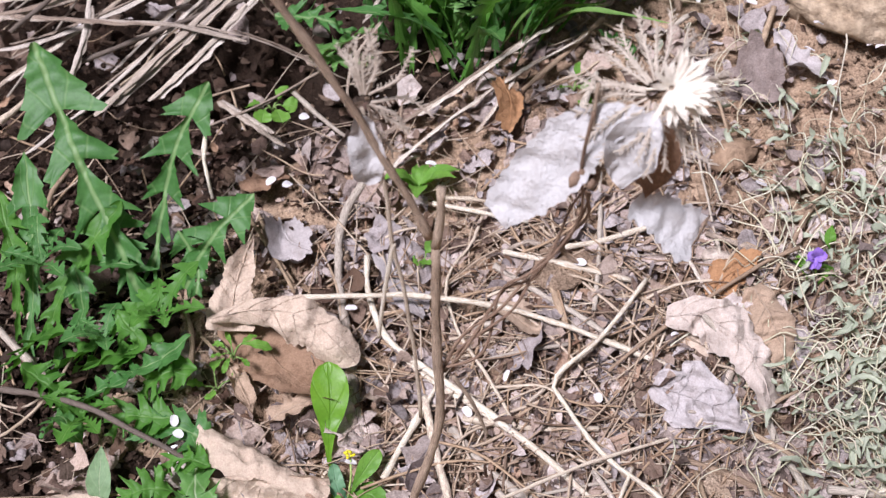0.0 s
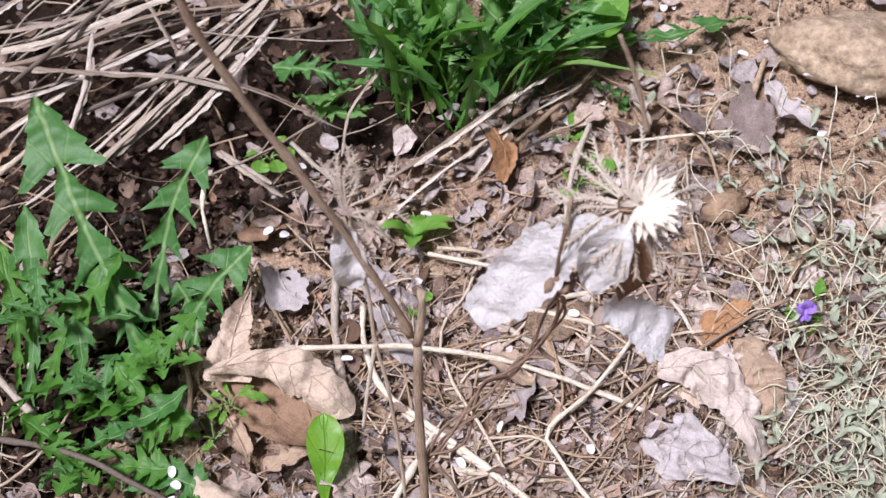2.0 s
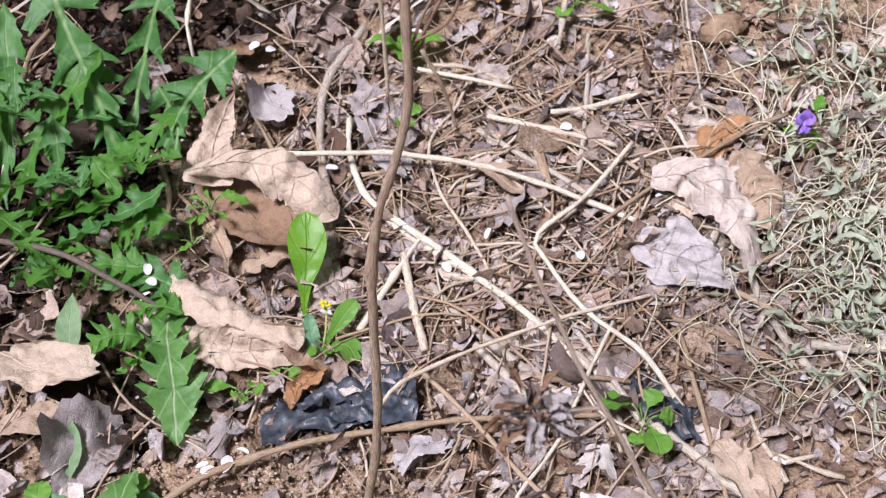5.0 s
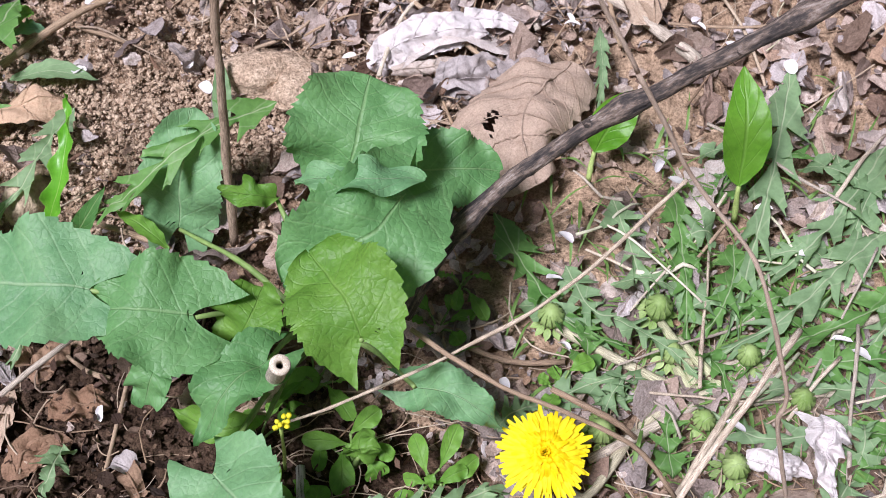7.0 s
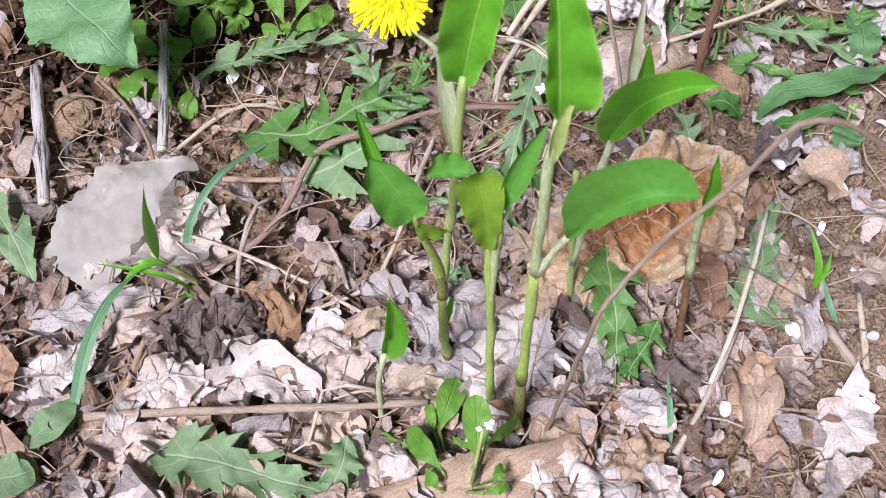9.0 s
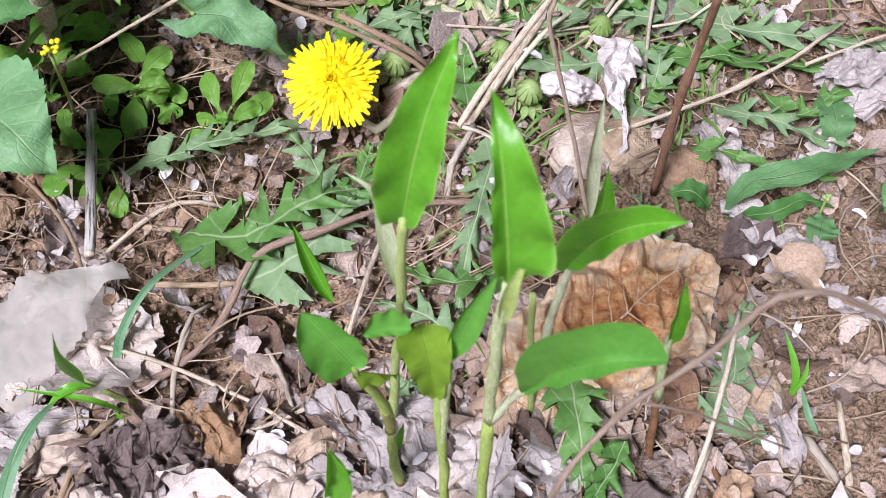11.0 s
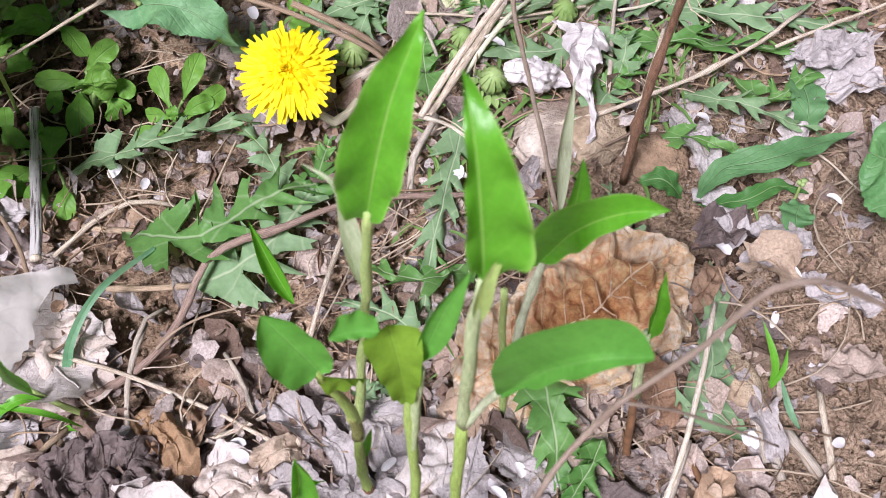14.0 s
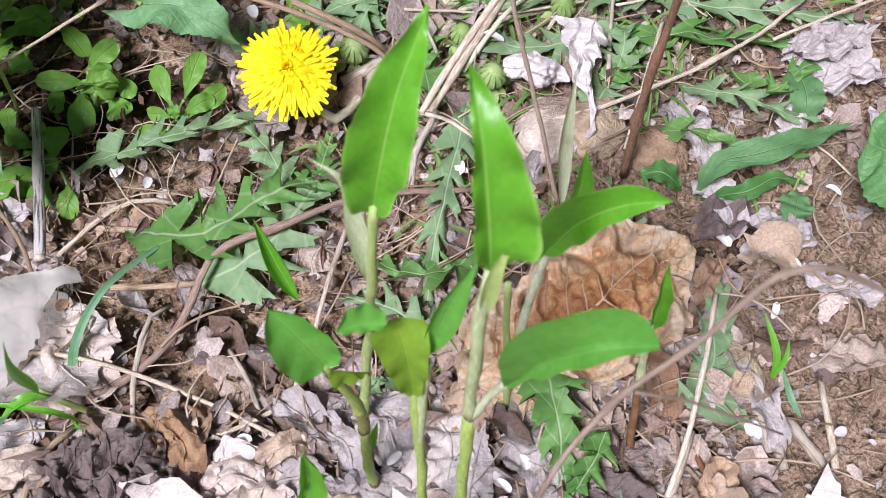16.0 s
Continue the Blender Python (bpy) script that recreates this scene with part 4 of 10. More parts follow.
broad([(-0.0703, 0.1788, 0.0763), (-0.0936, 0.1800, 0.0787), (-0.1303, 0.1886, 0.0655)], 0.029, BROAD_BLUE, seed=7, curl=0.25)
broad([(-0.0074, 0.1719, 0.0529), (-0.0031, 0.1753, 0.0638), (0.0018, 0.1908, 0.0665)], 0.016, BROAD_LIGHT, seed=8, curl=0.5)
broad([(0.0062, 0.1525, 0.0621), (-0.0085, 0.1367, 0.0636), (-0.0212, 0.1236, 0.0407)], 0.016, seed=9, curl=0.6, up=(-0.3, -0.4, 0.85), profile=heart)
broad([(-0.0116, 0.1072, 0.0453), (0.0061, 0.0858, 0.0506), (0.0209, 0.0749, 0.0415)], 0.024, BROAD_BLUE, seed=10, curl=0.2, profile=heart, up=(0, -0.3, 0.95))
broad([(0.0699, 0.1510, 0.0478), (0.0867, 0.1429, 0.0531), (0.1080, 0.1368, 0.0377)], 0.0125, BROAD_BLUE, seed=11, curl=0.25, profile=heart)
broad([(-0.0550, 0.2797, 0.0044), (-0.0500, 0.2868, 0.0413), (-0.0451, 0.3065, 0.0659)], 0.022, BROAD_BLUE, seed=12, curl=0.25, up=(0, -0.9, 0.4))
broad([(-0.0485, 0.1794, 0.0240), (-0.0512, 0.1708, 0.0225), (-0.0544, 0.1676, 0.0068)], 0.011, BROAD, oval, seed=13, curl=0.5)
broad([(0.0026, 0.2491, 0.0607), (-0.0097, 0.2440, 0.0683), (-0.0248, 0.2515, 0.0628)], 0.0085, BROAD_LIGHT, lance, seed=14, curl=0.7)
broad([(0.0323, 0.1802, 0.0337), (0.0253, 0.1842, 0.0534), (0.0224, 0.1887, 0.0636)], 0.010, BROAD, oval, seed=15, curl=0.5)
broad([(0.0039, 0.1478, 0.0263), (-0.0185, 0.1449, 0.0233), (-0.0402, 0.1559, 0.0220)], 0.0085, BROAD_LIGHT, lance, seed=16, curl=0.9)
# the plant's leaf that comes in at the right in the end
far_leaf = holder("broad_leaf_seedling", (0.3808, 0.0751, 0.0142), "single broad toothed green leaf on a short stalk", "plant")
part("leaf", blade([(0.3602, 0.0390, 0.0595), (0.3485, 0.0496, 0.0637), (0.3429, 0.0577, 0.0585)], 0.022, kidney, 13, 26, 0.3, 0.003, 3, 0.002, up=(0, -0.6, 0.8), seed=61), BROAD, far_leaf)
part("petiole", tube([(0.3808, 0.0751, 0.0142), (0.3690, 0.0538, 0.0414), (0.3602, 0.0390, 0.0595)], 0.0018, 0.0014, 7, seed=62), SHOOT_STEM, far_leaf)

# hollow cut stem in the midst of it
cut = holder("cut_stalk", (-0.0035, 0.1896, -0.0193), "hollow cut dry stalk with a pale sawn top", "stalk")
CUT0, CUT1 = Vector((-0.0035, 0.1896, -0.0193)), Vector((0.0172, 0.1245, 0.0985))
part("stalk", tube([CUT0, CUT0.lerp(CUT1, 0.5), CUT1], 0.0038, 0.0042, 14, n=8, seed=60, rough=0.05, cap=False), GREY_STEM, cut)
ring = Shape()
axis = (CUT1 - CUT0).normalized()
sx = axis.orthogonal().normalized()
sy = axis.cross(sx)
ring.grid([tuple(CUT1 + axis * z + (sx * math.cos(a) + sy * math.sin(a)) * r) for r, z in ((0.0043, -0.001), (0.0040, 0.0006), (0.0017, 0.0004), (0.0014, -0.010))
           for a in [math.tau * i / 14 for i in range(14)]], [(i / 14, r) for r in range(4) for i in range(14)], 14, 4, True)
part("cut_face", ring, STRAW, cut, "pale sawn rim with a dark pith hole")

BARK, nt, p = shader("weathered bark", 0.8, 0.2)
uv = nt.nodes.new("ShaderNodeUVMap")
mp = node(nt, "ShaderNodeMapping", [(uv.outputs[0], 0)], Scale=(4, 1.6, 1))
n1, n2 = soft_noise(nt, 1.6, 6, 0.72, mp.outputs[0]), soft_noise(nt, 380, 4, 0.7)
c = ramp(nt, n1, [(0.34, (0.022, 0.021, 0.024)), (0.47, (0.075, 0.065, 0.062)), (0.55, (0.20, 0.155, 0.13)), (0.66, (0.38, 0.34, 0.32))])
c = mix(nt, 0.5, c, ramp(nt, n2, [(0.3, (0.25, 0.25, 0.25)), (0.7, (0.8, 0.8, 0.8))]), "OVERLAY")
nt.links.new(c, p.inputs["Base Color"])
relief(nt, p, maths(nt, "ADD", n1, maths(nt, "MULTIPLY", n2, 0.4)), 1.0, 0.003)

# a thick dark branch that slants up across
BRANCH = [(0.0640, 0.2110, 0.0205), (0.0757, 0.2208, 0.0428), (0.0858, 0.2261, 0.0612), (0.1101, 0.2314, 0.0932), (0.1442, 0.2320, 0.1281), (0.1691, 0.2281, 0.1520), (0.1940, 0.2243, 0.1762), (0.2256, 0.2192, 0.2059), (0.2591, 0.2108, 0.2395)]
branch = holder("fallen_branch", BRANCH[0], "thick dark grey weathered branch slanting out of the leaves", "branch")
part("branch_wood", tube(BRANCH, 0.0040, 0.0034, 14, n=90, knots=(0.2, 0.52, 0.8), seed=63, rough=0.06), BARK, branch)
for k, (way, size) in enumerate((((0.3, -0.2, 0.9), 0.007), ((-0.7, -0.3, 0.5), 0.006), ((0.2, -0.6, 0.6), 0.005))):
    q, d = Vector(BRANCH[(2, 4, 6)[k]]), Vector(way)
    part("twig_stub", tube([q, q + d * size * 0.6, q + d * size], 0.0024, 0.0016, 9, n=6, seed=66 + k, rough=0.2), BARK, branch)


# dandelion with flower, buds and a flat rosette
def jag(parent, pts, half, teeth=5, mat=None, name="leaf", deep=0.84, tip=0.26, **more):
    opts = dict(nu=9, nv=110, even_rib=True, curl=0.35, wave=0.0018, waves=4, crumple=0.0010, grain=80)
    opts.update(more)
    return part(name, blade(pts, half, lions_tooth(teeth, deep, tip), **opts), mat or DANDELION, parent)


SCAPE = stem_material("woolly flower stalk", [(0.46, 0.43, 0.31), (0.50, 0.44, 0.35), (0.42, 0.43, 0.27)], streak=0.6)
dan = holder("dandelion", (0.1994, 0.1794, 0.0033), "flowering dandelion with one open yellow head, green buds and jagged leaves", "dandelion")
FH, FN = Vector((0.1267, 0.1317, 0.0251)), Vector((-0.10, -0.42, 0.90)).normalized()
FX = FN.orthogonal().normalized()
FY = FN.cross(FX)


cup = part("flower_head", lump(FH - FN * 0.004, 0.0058, 0.0058, 0.0050, 0.1, 2, 4), BUD, dan, "open bright yellow flower head")


def florets(rings, mat, name, seed):
    rnd = random.Random(seed)
    for count, reach, rise, width in rings:
        for i in range(count):
            a = math.tau * (i + rnd.uniform(-0.35, 0.35)) / count
            d = FX * math.cos(a) + FY * math.sin(a)
            r = reach * rnd.uniform(0.84, 1.08)
            lift = rise + rnd.uniform(-0.0012, 0.0012)
            part(name, blade([FH + d * 0.001 + FN * (lift * 0.3), FH + d * r * 0.55 + FN * lift, FH + d * r + FN * (lift * rnd.uniform(0.4, 0.95))], width * rnd.uniform(0.85, 1.1),
                             lambda v: (0.55 + 0.45 * min(1, v * 1.6) if v < 0.75 else 1.0 - 2.2 * (v - 0.75), 0.0), 3, 8, 0.6, up=tuple(FN), seed=i), mat, cup)


florets([(50, 0.0212, 0.0014, 0.00150), (44, 0.0186, 0.0040, 0.0014), (38, 0.0152, 0.0062, 0.0013)], YELLOW, "ray_floret", 5)
florets([(34, 0.0112, 0.0080, 0.0013), (24, 0.0072, 0.0090, 0.0012), (14, 0.0036, 0.0098, 0.0011), (8, 0.0016, 0.0098, 0.0010)], GOLD, "heart_floret", 6)
part("flower_stalk", tube([FH - FN * 0.006, (0.1459, 0.1231, 0.0025), (0.1714, 0.1568, 0.0032), (0.1959, 0.1762, 0.0055)], 0.0022, 0.0028, 8, seed=64), SCAPE, dan)


def bud(parent, pos, size, lean, seed):
    rnd = random.Random(seed)
    p = Vector(pos)
    axis = Vector(lean).normalized()
    x = axis.orthogonal().normalized()
    y = axis.cross(x)
    size *= 0.84
    body = part("bud", lump(p, size, size, size * 1.4, 0.06, 2, seed), BUD, parent, "closed green flower bud")
    sh = Shape()
    for ring_, (count, r0, up0, r1, up1) in enumerate(((12, 0.9, -0.5, 0.5, 1.25), (11, 0.8, -0.7, 1.9, -1.35))):
        for i in range(count):
            a = math.tau * (i + 0.5 * ring_) / count + rnd.uniform(-0.1, 0.1)
            d = x * math.cos(a) + y * math.sin(a)
            blade([p + (d * r0 + axis * up0) * size, p + (d * 1.1 + axis * (up0 + up1) * 0.5) * size, p + (d * r1 + axis * up1) * size], size * (0.26 if ring_ == 0 else 0.36), lance, 3, 6, 0.4, up=tuple(d), seed=i, shape=sh)
    tagged(part("bract_ring", sh, BUD, body), kind="stuff")


for i, (pos, size) in enumerate((((0.1354, 0.2154, 0.0169), 0.0068), ((0.1866, 0.2153, 0.0249), 0.0070), ((0.1918, 0.1946, 0.0165), 0.0058), ((0.2275, 0.1909, 0.0202), 0.0060), ((0.2486, 0.1666, 0.0195), 0.0060),
                                ((0.2132, 0.1341, 0.0136), 0.0065), ((0.1778, 0.1773, 0.0105), 0.0050), ((0.2033, 0.1598, 0.0113), 0.0056), ((0.1552, 0.1535, 0.0109), 0.0066), ((0.1557, 0.1624, 0.0060), 0.0050))):
    bud(dan, pos, size, (0.1 * (i % 3 - 1), -0.3, 1), 70 + i)
for i, pts in enumerate(([(0.1386, 0.2137, 0.0110), (0.1582, 0.1995, 0.0112), (0.1922, 0.1803, 0.0066)], [(0.1885, 0.2116, 0.0186), (0.1979, 0.1940, 0.0151), (0.2040, 0.1796, 0.0079)], [(0.1938, 0.1896, 0.0120), (0.2001, 0.1798, 0.0075)],
                         [(0.2268, 0.1891, 0.0159), (0.2156, 0.1806, 0.0114), (0.2037, 0.1766, 0.0075)], [(0.1536, 0.2056, 0.0076), (0.1764, 0.1891, 0.0099), (0.1984, 0.1769, 0.0069)], [(0.1961, 0.2033, 0.0163), (0.2076, 0.1859, 0.0152), (0.2165, 0.1776, 0.0111)])):
    part("bud_stalk", tube(pts, 0.0023, 0.0029, 9, seed=80 + i), SCAPE, dan)

for i, (pts, half, teeth) in enumerate((
        ([(0.1688, 0.2006, 0.0146), (0.1447, 0.2101, 0.0172), (0.1269, 0.2396, 0.0178), (0.1098, 0.2836, 0.0177)], 0.011, 5),
        ([(0.1844, 0.2260, 0.0204), (0.1773, 0.2476, 0.0271), (0.1705, 0.2845, 0.0290)], 0.009, 4),
        ([(0.1730, 0.2172, 0.0156), (0.1562, 0.2185, 0.0178), (0.1444, 0.2479, 0.0172)], 0.009, 4),
        ([(0.2001, 0.2030, 0.0167), (0.2017, 0.2363, 0.0281), (0.2011, 0.2891, 0.0335)], 0.009, 5),
        ([(0.2238, 0.2108, 0.0207), (0.2363, 0.2484, 0.0362), (0.2518, 0.2923, 0.0482), (0.2700, 0.3562, 0.0561)], 0.012, 5),
        ([(0.2051, 0.1875, 0.0151), (0.2455, 0.2068, 0.0306), (0.2729, 0.2299, 0.0375), (0.3060, 0.2595, 0.0384)], 0.011, 5),
        ([(0.2072, 0.1798, 0.0123), (0.2478, 0.1956, 0.0233), (0.2815, 0.2087, 0.0292), (0.3182, 0.2279, 0.0325)], 0.011, 5),
        ([(0.2080, 0.1753, 0.0118), (0.2443, 0.1721, 0.0197), (0.2696, 0.1706, 0.0225), (0.3029, 0.1754, 0.0211)], 0.010, 5),
        ([(0.2035, 0.1697, 0.0106), (0.2233, 0.1503, 0.0146), (0.2456, 0.1477, 0.0169), (0.2733, 0.1570, 0.0173)], 0.010, 5),
        ([(0.1907, 0.1719, 0.0093), (0.1851, 0.1512, 0.0121), (0.1862, 0.1312, 0.0061)], 0.008, 4),
        ([(0.2311, 0.2260, 0.0239), (0.2623, 0.2449, 0.0367), (0.2853, 0.2695, 0.0438), (0.3123, 0.3064, 0.0482)], 0.012, 5),
        ([(0.1939, 0.1776, 0.0104), (0.1719, 0.1734, 0.0113), (0.1492, 0.1802, 0.0055)], 0.007, 4),
        ([(0.2063, 0.2013, 0.0192), (0.2213, 0.2223, 0.0281), (0.2286, 0.2536, 0.0302)], 0.009, 4),
        ([(0.2620, 0.2128, 0.0235), (0.2805, 0.2339, 0.0330), (0.2913, 0.2656, 0.0398), (0.2876, 0.3066, 0.0433)], 0.010, 4),
        ([(0.2012, 0.1822, 0.0179), (0.1833, 0.1972, 0.0239), (0.1658, 0.2147, 0.0164)], 0.007, 4),
        ([(0.1424, 0.0976, -0.0023), (0.1146, 0.0836, 0.0053), (0.0874, 0.0711, -0.0009), (0.0562, 0.0838, -0.0156)], 0.0165, 6),
        ([(0.1102, 0.1299, -0.0031), (0.0872, 0.1213, 0.0033), (0.0638, 0.1162, 0.0001), (0.0333, 0.1158, -0.0156)], 0.0105, 6),
        ([(0.1378, 0.0981, -0.0028), (0.1256, 0.0746, 0.0039), (0.1096, 0.0597, -0.0010), (0.0865, 0.0554, -0.0140)], 0.0155, 5),
        ([(0.1521, 0.0610, -0.0059), (0.1667, 0.0472, 0.0010), (0.1845, 0.0464, 0.0011), (0.1995, 0.0571, -0.0025)], 0.010, 4),
        ([(0.1445, 0.0428, -0.0098), (0.1615, 0.0328, -0.0023), (0.1739, 0.0228, -0.0033), (0.1847, 0.0177, -0.0062)], 0.009, 4),
        ([(0.1764, 0.0369, -0.0064), (0.1810, 0.0595, 0.0034), (0.1882, 0.0807, 0.0078), (0.2020, 0.1252, 0.0073)], 0.0085, 5),
        ([(0.1433, 0.1179, -0.0023), (0.1378, 0.0995, -0.0007), (0.1326, 0.0853, -0.0045)], 0.008, 4),
        ([(0.1561, 0.0124, -0.0098), (0.1510, 0.0016, -0.0068), (0.1637, -0.0025, -0.0094)], 0.006, 3),
        ([(0.1030, 0.1336, -0.0055), (0.1171, 0.1099, -0.0022), (0.1236, 0.0929, -0.0069)], 0.008, 4))):
    jag(dan, pts, half * 1.18, teeth, DANDELION_DULL if i % 3 else DANDELION, seed=90 + i, roll=(-12, 8, 15, -5)[i % 4], curl=(0.3, 0.5, -0.3)[i % 3])

rnd = random.Random(404)
for i in range(24):
    a = rnd.uniform(0, 6.28)
    foot = Vector((0.2160, 0.1965, 0.0076)) + Vector((rnd.gauss(0.01, 0.05), rnd.gauss(0.01, 0.055), 0))
    d = Vector((math.cos(a), math.sin(a) * 0.8, 0)) * rnd.uniform(0.03, 0.065)
    pts = [lie(foot.x + d.x * t, foot.y + d.y * t, h) for t, h in ((0, 0.004), (0.4, 0.014), (0.75, 0.015), (1, 0.006))]
    jag(dan, pts, rnd.uniform(0.007, 0.012), 4 + i % 2, DANDELION_DULL if i % 3 else DANDELION, seed=1000 + i, roll=rnd.uniform(-25, 25), nv=48, nu=7)
turf = Shape()
for i in range(620):
    foot = Vector((0.2315, 0.1925, 0.0089)) + Vector((rnd.gauss(0.0, 0.055), rnd.gauss(0.01, 0.06), 0))
    a, size = rnd.uniform(0, 6.28), rnd.uniform(0.012, 0.032)
    d = Vector((math.cos(a), math.sin(a), 0)) * size
    blade([lie(foot.x, foot.y, 0), lie(foot.x + d.x * 0.5, foot.y + d.y * 0.5, size * 0.35), lie(foot.x + d.x, foot.y + d.y, size * rnd.uniform(0.1, 0.5))], rnd.uniform(0.0006, 0.0012), lance, 3, 7, 0.5, seed=i, shape=turf)
thing("short_grass", turf, GRASS, "short fine green grass round the dandelion", "grass", kind="stuff", at=(0.2315, 0.1925, 0.0089))

# a second dandelion plant at the right, seen at the end
dan2 = holder("dandelion", (0.3695, 0.1409, 0.0188), "flat dandelion rosette with dull green jagged leaves", "dandelion")
for i, (pts, half, teeth) in enumerate((
        ([(0.3667, 0.1379, 0.0242), (0.3312, 0.1387, 0.0260), (0.2988, 0.1453, 0.0229), (0.2625, 0.1537, 0.0136)], 0.010, 6),
        ([(0.3760, 0.1470, 0.0263), (0.3410, 0.1520, 0.0287), (0.3131, 0.1582, 0.0261), (0.2853, 0.1752, 0.0190)], 0.011, 5),
        ([(0.3635, 0.1267, 0.0246), (0.3461, 0.1213, 0.0280), (0.3275, 0.1109, 0.0248), (0.3148, 0.1310, 0.0173)], 0.009, 4),
        ([(0.3442, 0.0954, 0.0214), (0.3255, 0.0985, 0.0295), (0.3111, 0.1069, 0.0285), (0.2931, 0.1219, 0.0178)], 0.007, 5),
        ([(0.3346, 0.0830, 0.0193), (0.3118, 0.0835, 0.0246), (0.2938, 0.0941, 0.0213), (0.2728, 0.1029, 0.0116)], 0.0075, 5),
        ([(0.2742, 0.1327, 0.0126), (0.2594, 0.1215, 0.0157), (0.2535, 0.1097, 0.0119), (0.2627, 0.1032, 0.0084)], 0.010, 4),
        ([(0.2867, 0.1515, 0.0162), (0.2731, 0.1340, 0.0186), (0.2590, 0.1301, 0.0126)], 0.009, 4))):
    jag(dan2, pts, half, teeth, DANDELION_DULL if i % 2 else DANDELION, seed=120 + i, roll=(-15, 10)[i % 2])
DULL_LEAF = green_material("dull toothed leaf", (0.075, 0.19, 0.07), (0.125, 0.26, 0.11), (0.27, 0.40, 0.22), 7.0, 0.2, 0.5, vein_amount=0.5, bumpy=0.8, rib_width=0.5, crinkle=0.2)
leafy = holder("toothed_leaf_plant", (0.2921, 0.0742, 0.0036), "small plant with dark green oblong toothed leaves", "plant")
for i, (pts, half) in enumerate((([(0.2907, 0.0718, 0.0073), (0.2995, 0.0756, 0.0246), (0.3217, 0.0768, 0.0323), (0.3570, 0.0883, 0.0303)], 0.0068), ([(0.2927, 0.0703, 0.0074), (0.3070, 0.0649, 0.0187), (0.3215, 0.0698, 0.0208), (0.3366, 0.0682, 0.0164)], 0.0045),
                                 ([(0.3413, 0.0972, 0.0172), (0.3416, 0.1037, 0.0278), (0.3418, 0.1261, 0.0260)], 0.0085), ([(0.2866, 0.0749, 0.0070), (0.2775, 0.0800, 0.0143), (0.2684, 0.0818, 0.0093)], 0.006), ([(0.3305, 0.0636, 0.0174), (0.3259, 0.0539, 0.0203), (0.3258, 0.0494, 0.0140)], 0.0075))):
    part("leaf", blade(pts, half, lambda v: (lance(v)[0] * (1 + 0.06 * math.sin(v * 60)), 0.0), 9, 34, 0.35, 0.001, 4, 0.001, seed=130 + i), DULL_LEAF if i % 2 == 0 else TALL_GREEN, leafy)
jl = holder("jagged_seedling", (0.2201, -0.0415, -0.0093), "small jagged green dandelion leaf growing alone", "seedling", "jagged seedlings")
jag(jl, [(0.2193, -0.0472, -0.0054), (0.2172, -0.0319, 0.0104), (0.2155, -0.0147, 0.0165), (0.2170, 0.0062, 0.0112)], 0.0125, 4, DANDELION, seed=140, up=CAMWARD, deep=0.55, tip=0.36)
jag(jl, [(0.2174, -0.0492, -0.0057), (0.2264, -0.0403, 0.0034), (0.2364, -0.0283, 0.0047)], 0.0065, 2, DANDELION, seed=141)
jag(jl, [(0.2188, -0.0508, -0.0035), (0.2240, -0.0475, 0.0111), (0.2331, -0.0340, 0.0183)], 0.0085, 3, DANDELION, seed=143, up=CAMWARD)
jl = holder("jagged_seedling", (0.2950, 0.0401, 0.0018), "narrow pale green jagged leaf lying on the soil", "seedling", "jagged seedlings")
jag(jl, [(0.2940, 0.0405, 0.0057), (0.2865, 0.0158, 0.0097), (0.2814, -0.0049, 0.0085), (0.2751, -0.0157, 0.0075), (0.2928, -0.0339, 0.0033)], 0.0100, 4, DANDELION_DULL, seed=142, deep=0.5)


# ---- dead leaves that can be told apart ----
def dead_leaf(pts, half, mat, label, curl=0.5, crumple=0.003, seed=0, profile=None, nu=15, nv=30, grain=55, roll=0, twist=0, wave=0.003, up=(0, 0, 1)):
    """A dead leaf with its blade and a raised midrib that ends in a bit of stalk."""
    if profile is None and abs(curl) < 0.85:
        a, b = Vector(pts[0]), Vector(pts[-1])
        d = (b - a).normalized()
        side = Vector((0, 0, 1)).cross(d).normalized()
        top = d.cross(side)
        reach = (b - a).length * 0.54
        ring, last = 46, 9
        sh = scrap(reach, seed + 30, last, ring, 5, 0.42, min(1.0, half * 1.25 / reach))
        line = spline(pts, 41)
        centre = (a + b) / 2
        bowed = []
        for x, y, z in sh.v:
            q = line[max(0, min(40, int(20 + 20 * x / reach)))]
            lift = (q - centre).dot(top)
            bowed.append(tuple(centre + d * x + side * (y + (q - centre).dot(side)) + top * (z * 0.8 + lift * 0.8 + 0.12 * roll / 20 * y)))
        sh.v = bowed
        spine = [Vector(sh.v[j * ring + ring // 2]) for j in range(last, 0, -1)] + [Vector(sh.v[j * ring]) for j in range(1, last)]
    else:
        sh = blade(pts, half * 1.12, profile or ragged(seed), nu, nv, curl, wave, 3, crumple, roll, twist, seed, up=up, grain=grain)
        spine = [Vector(sh.v[j * nu + nu // 2]) for j in range(0, nv + 1, 3)]
    c = np.mean(np.array(sh.v), axis=0)
    ob = holder("dead_leaf", (c[0], c[1], gz(c[0], c[1])), label, "dead leaf", "dead leaves in the litter")
    part("leaf_blade", sh, mat, ob)
    spine = [spine[0] * 2 - spine[1]] + spine
    part("midrib", tube([q + Vector((0, 0, 0.0003)) for q in spine], 0.0009, 0.0003, 6, n=26, seed=seed), mat, ob)
    return ob


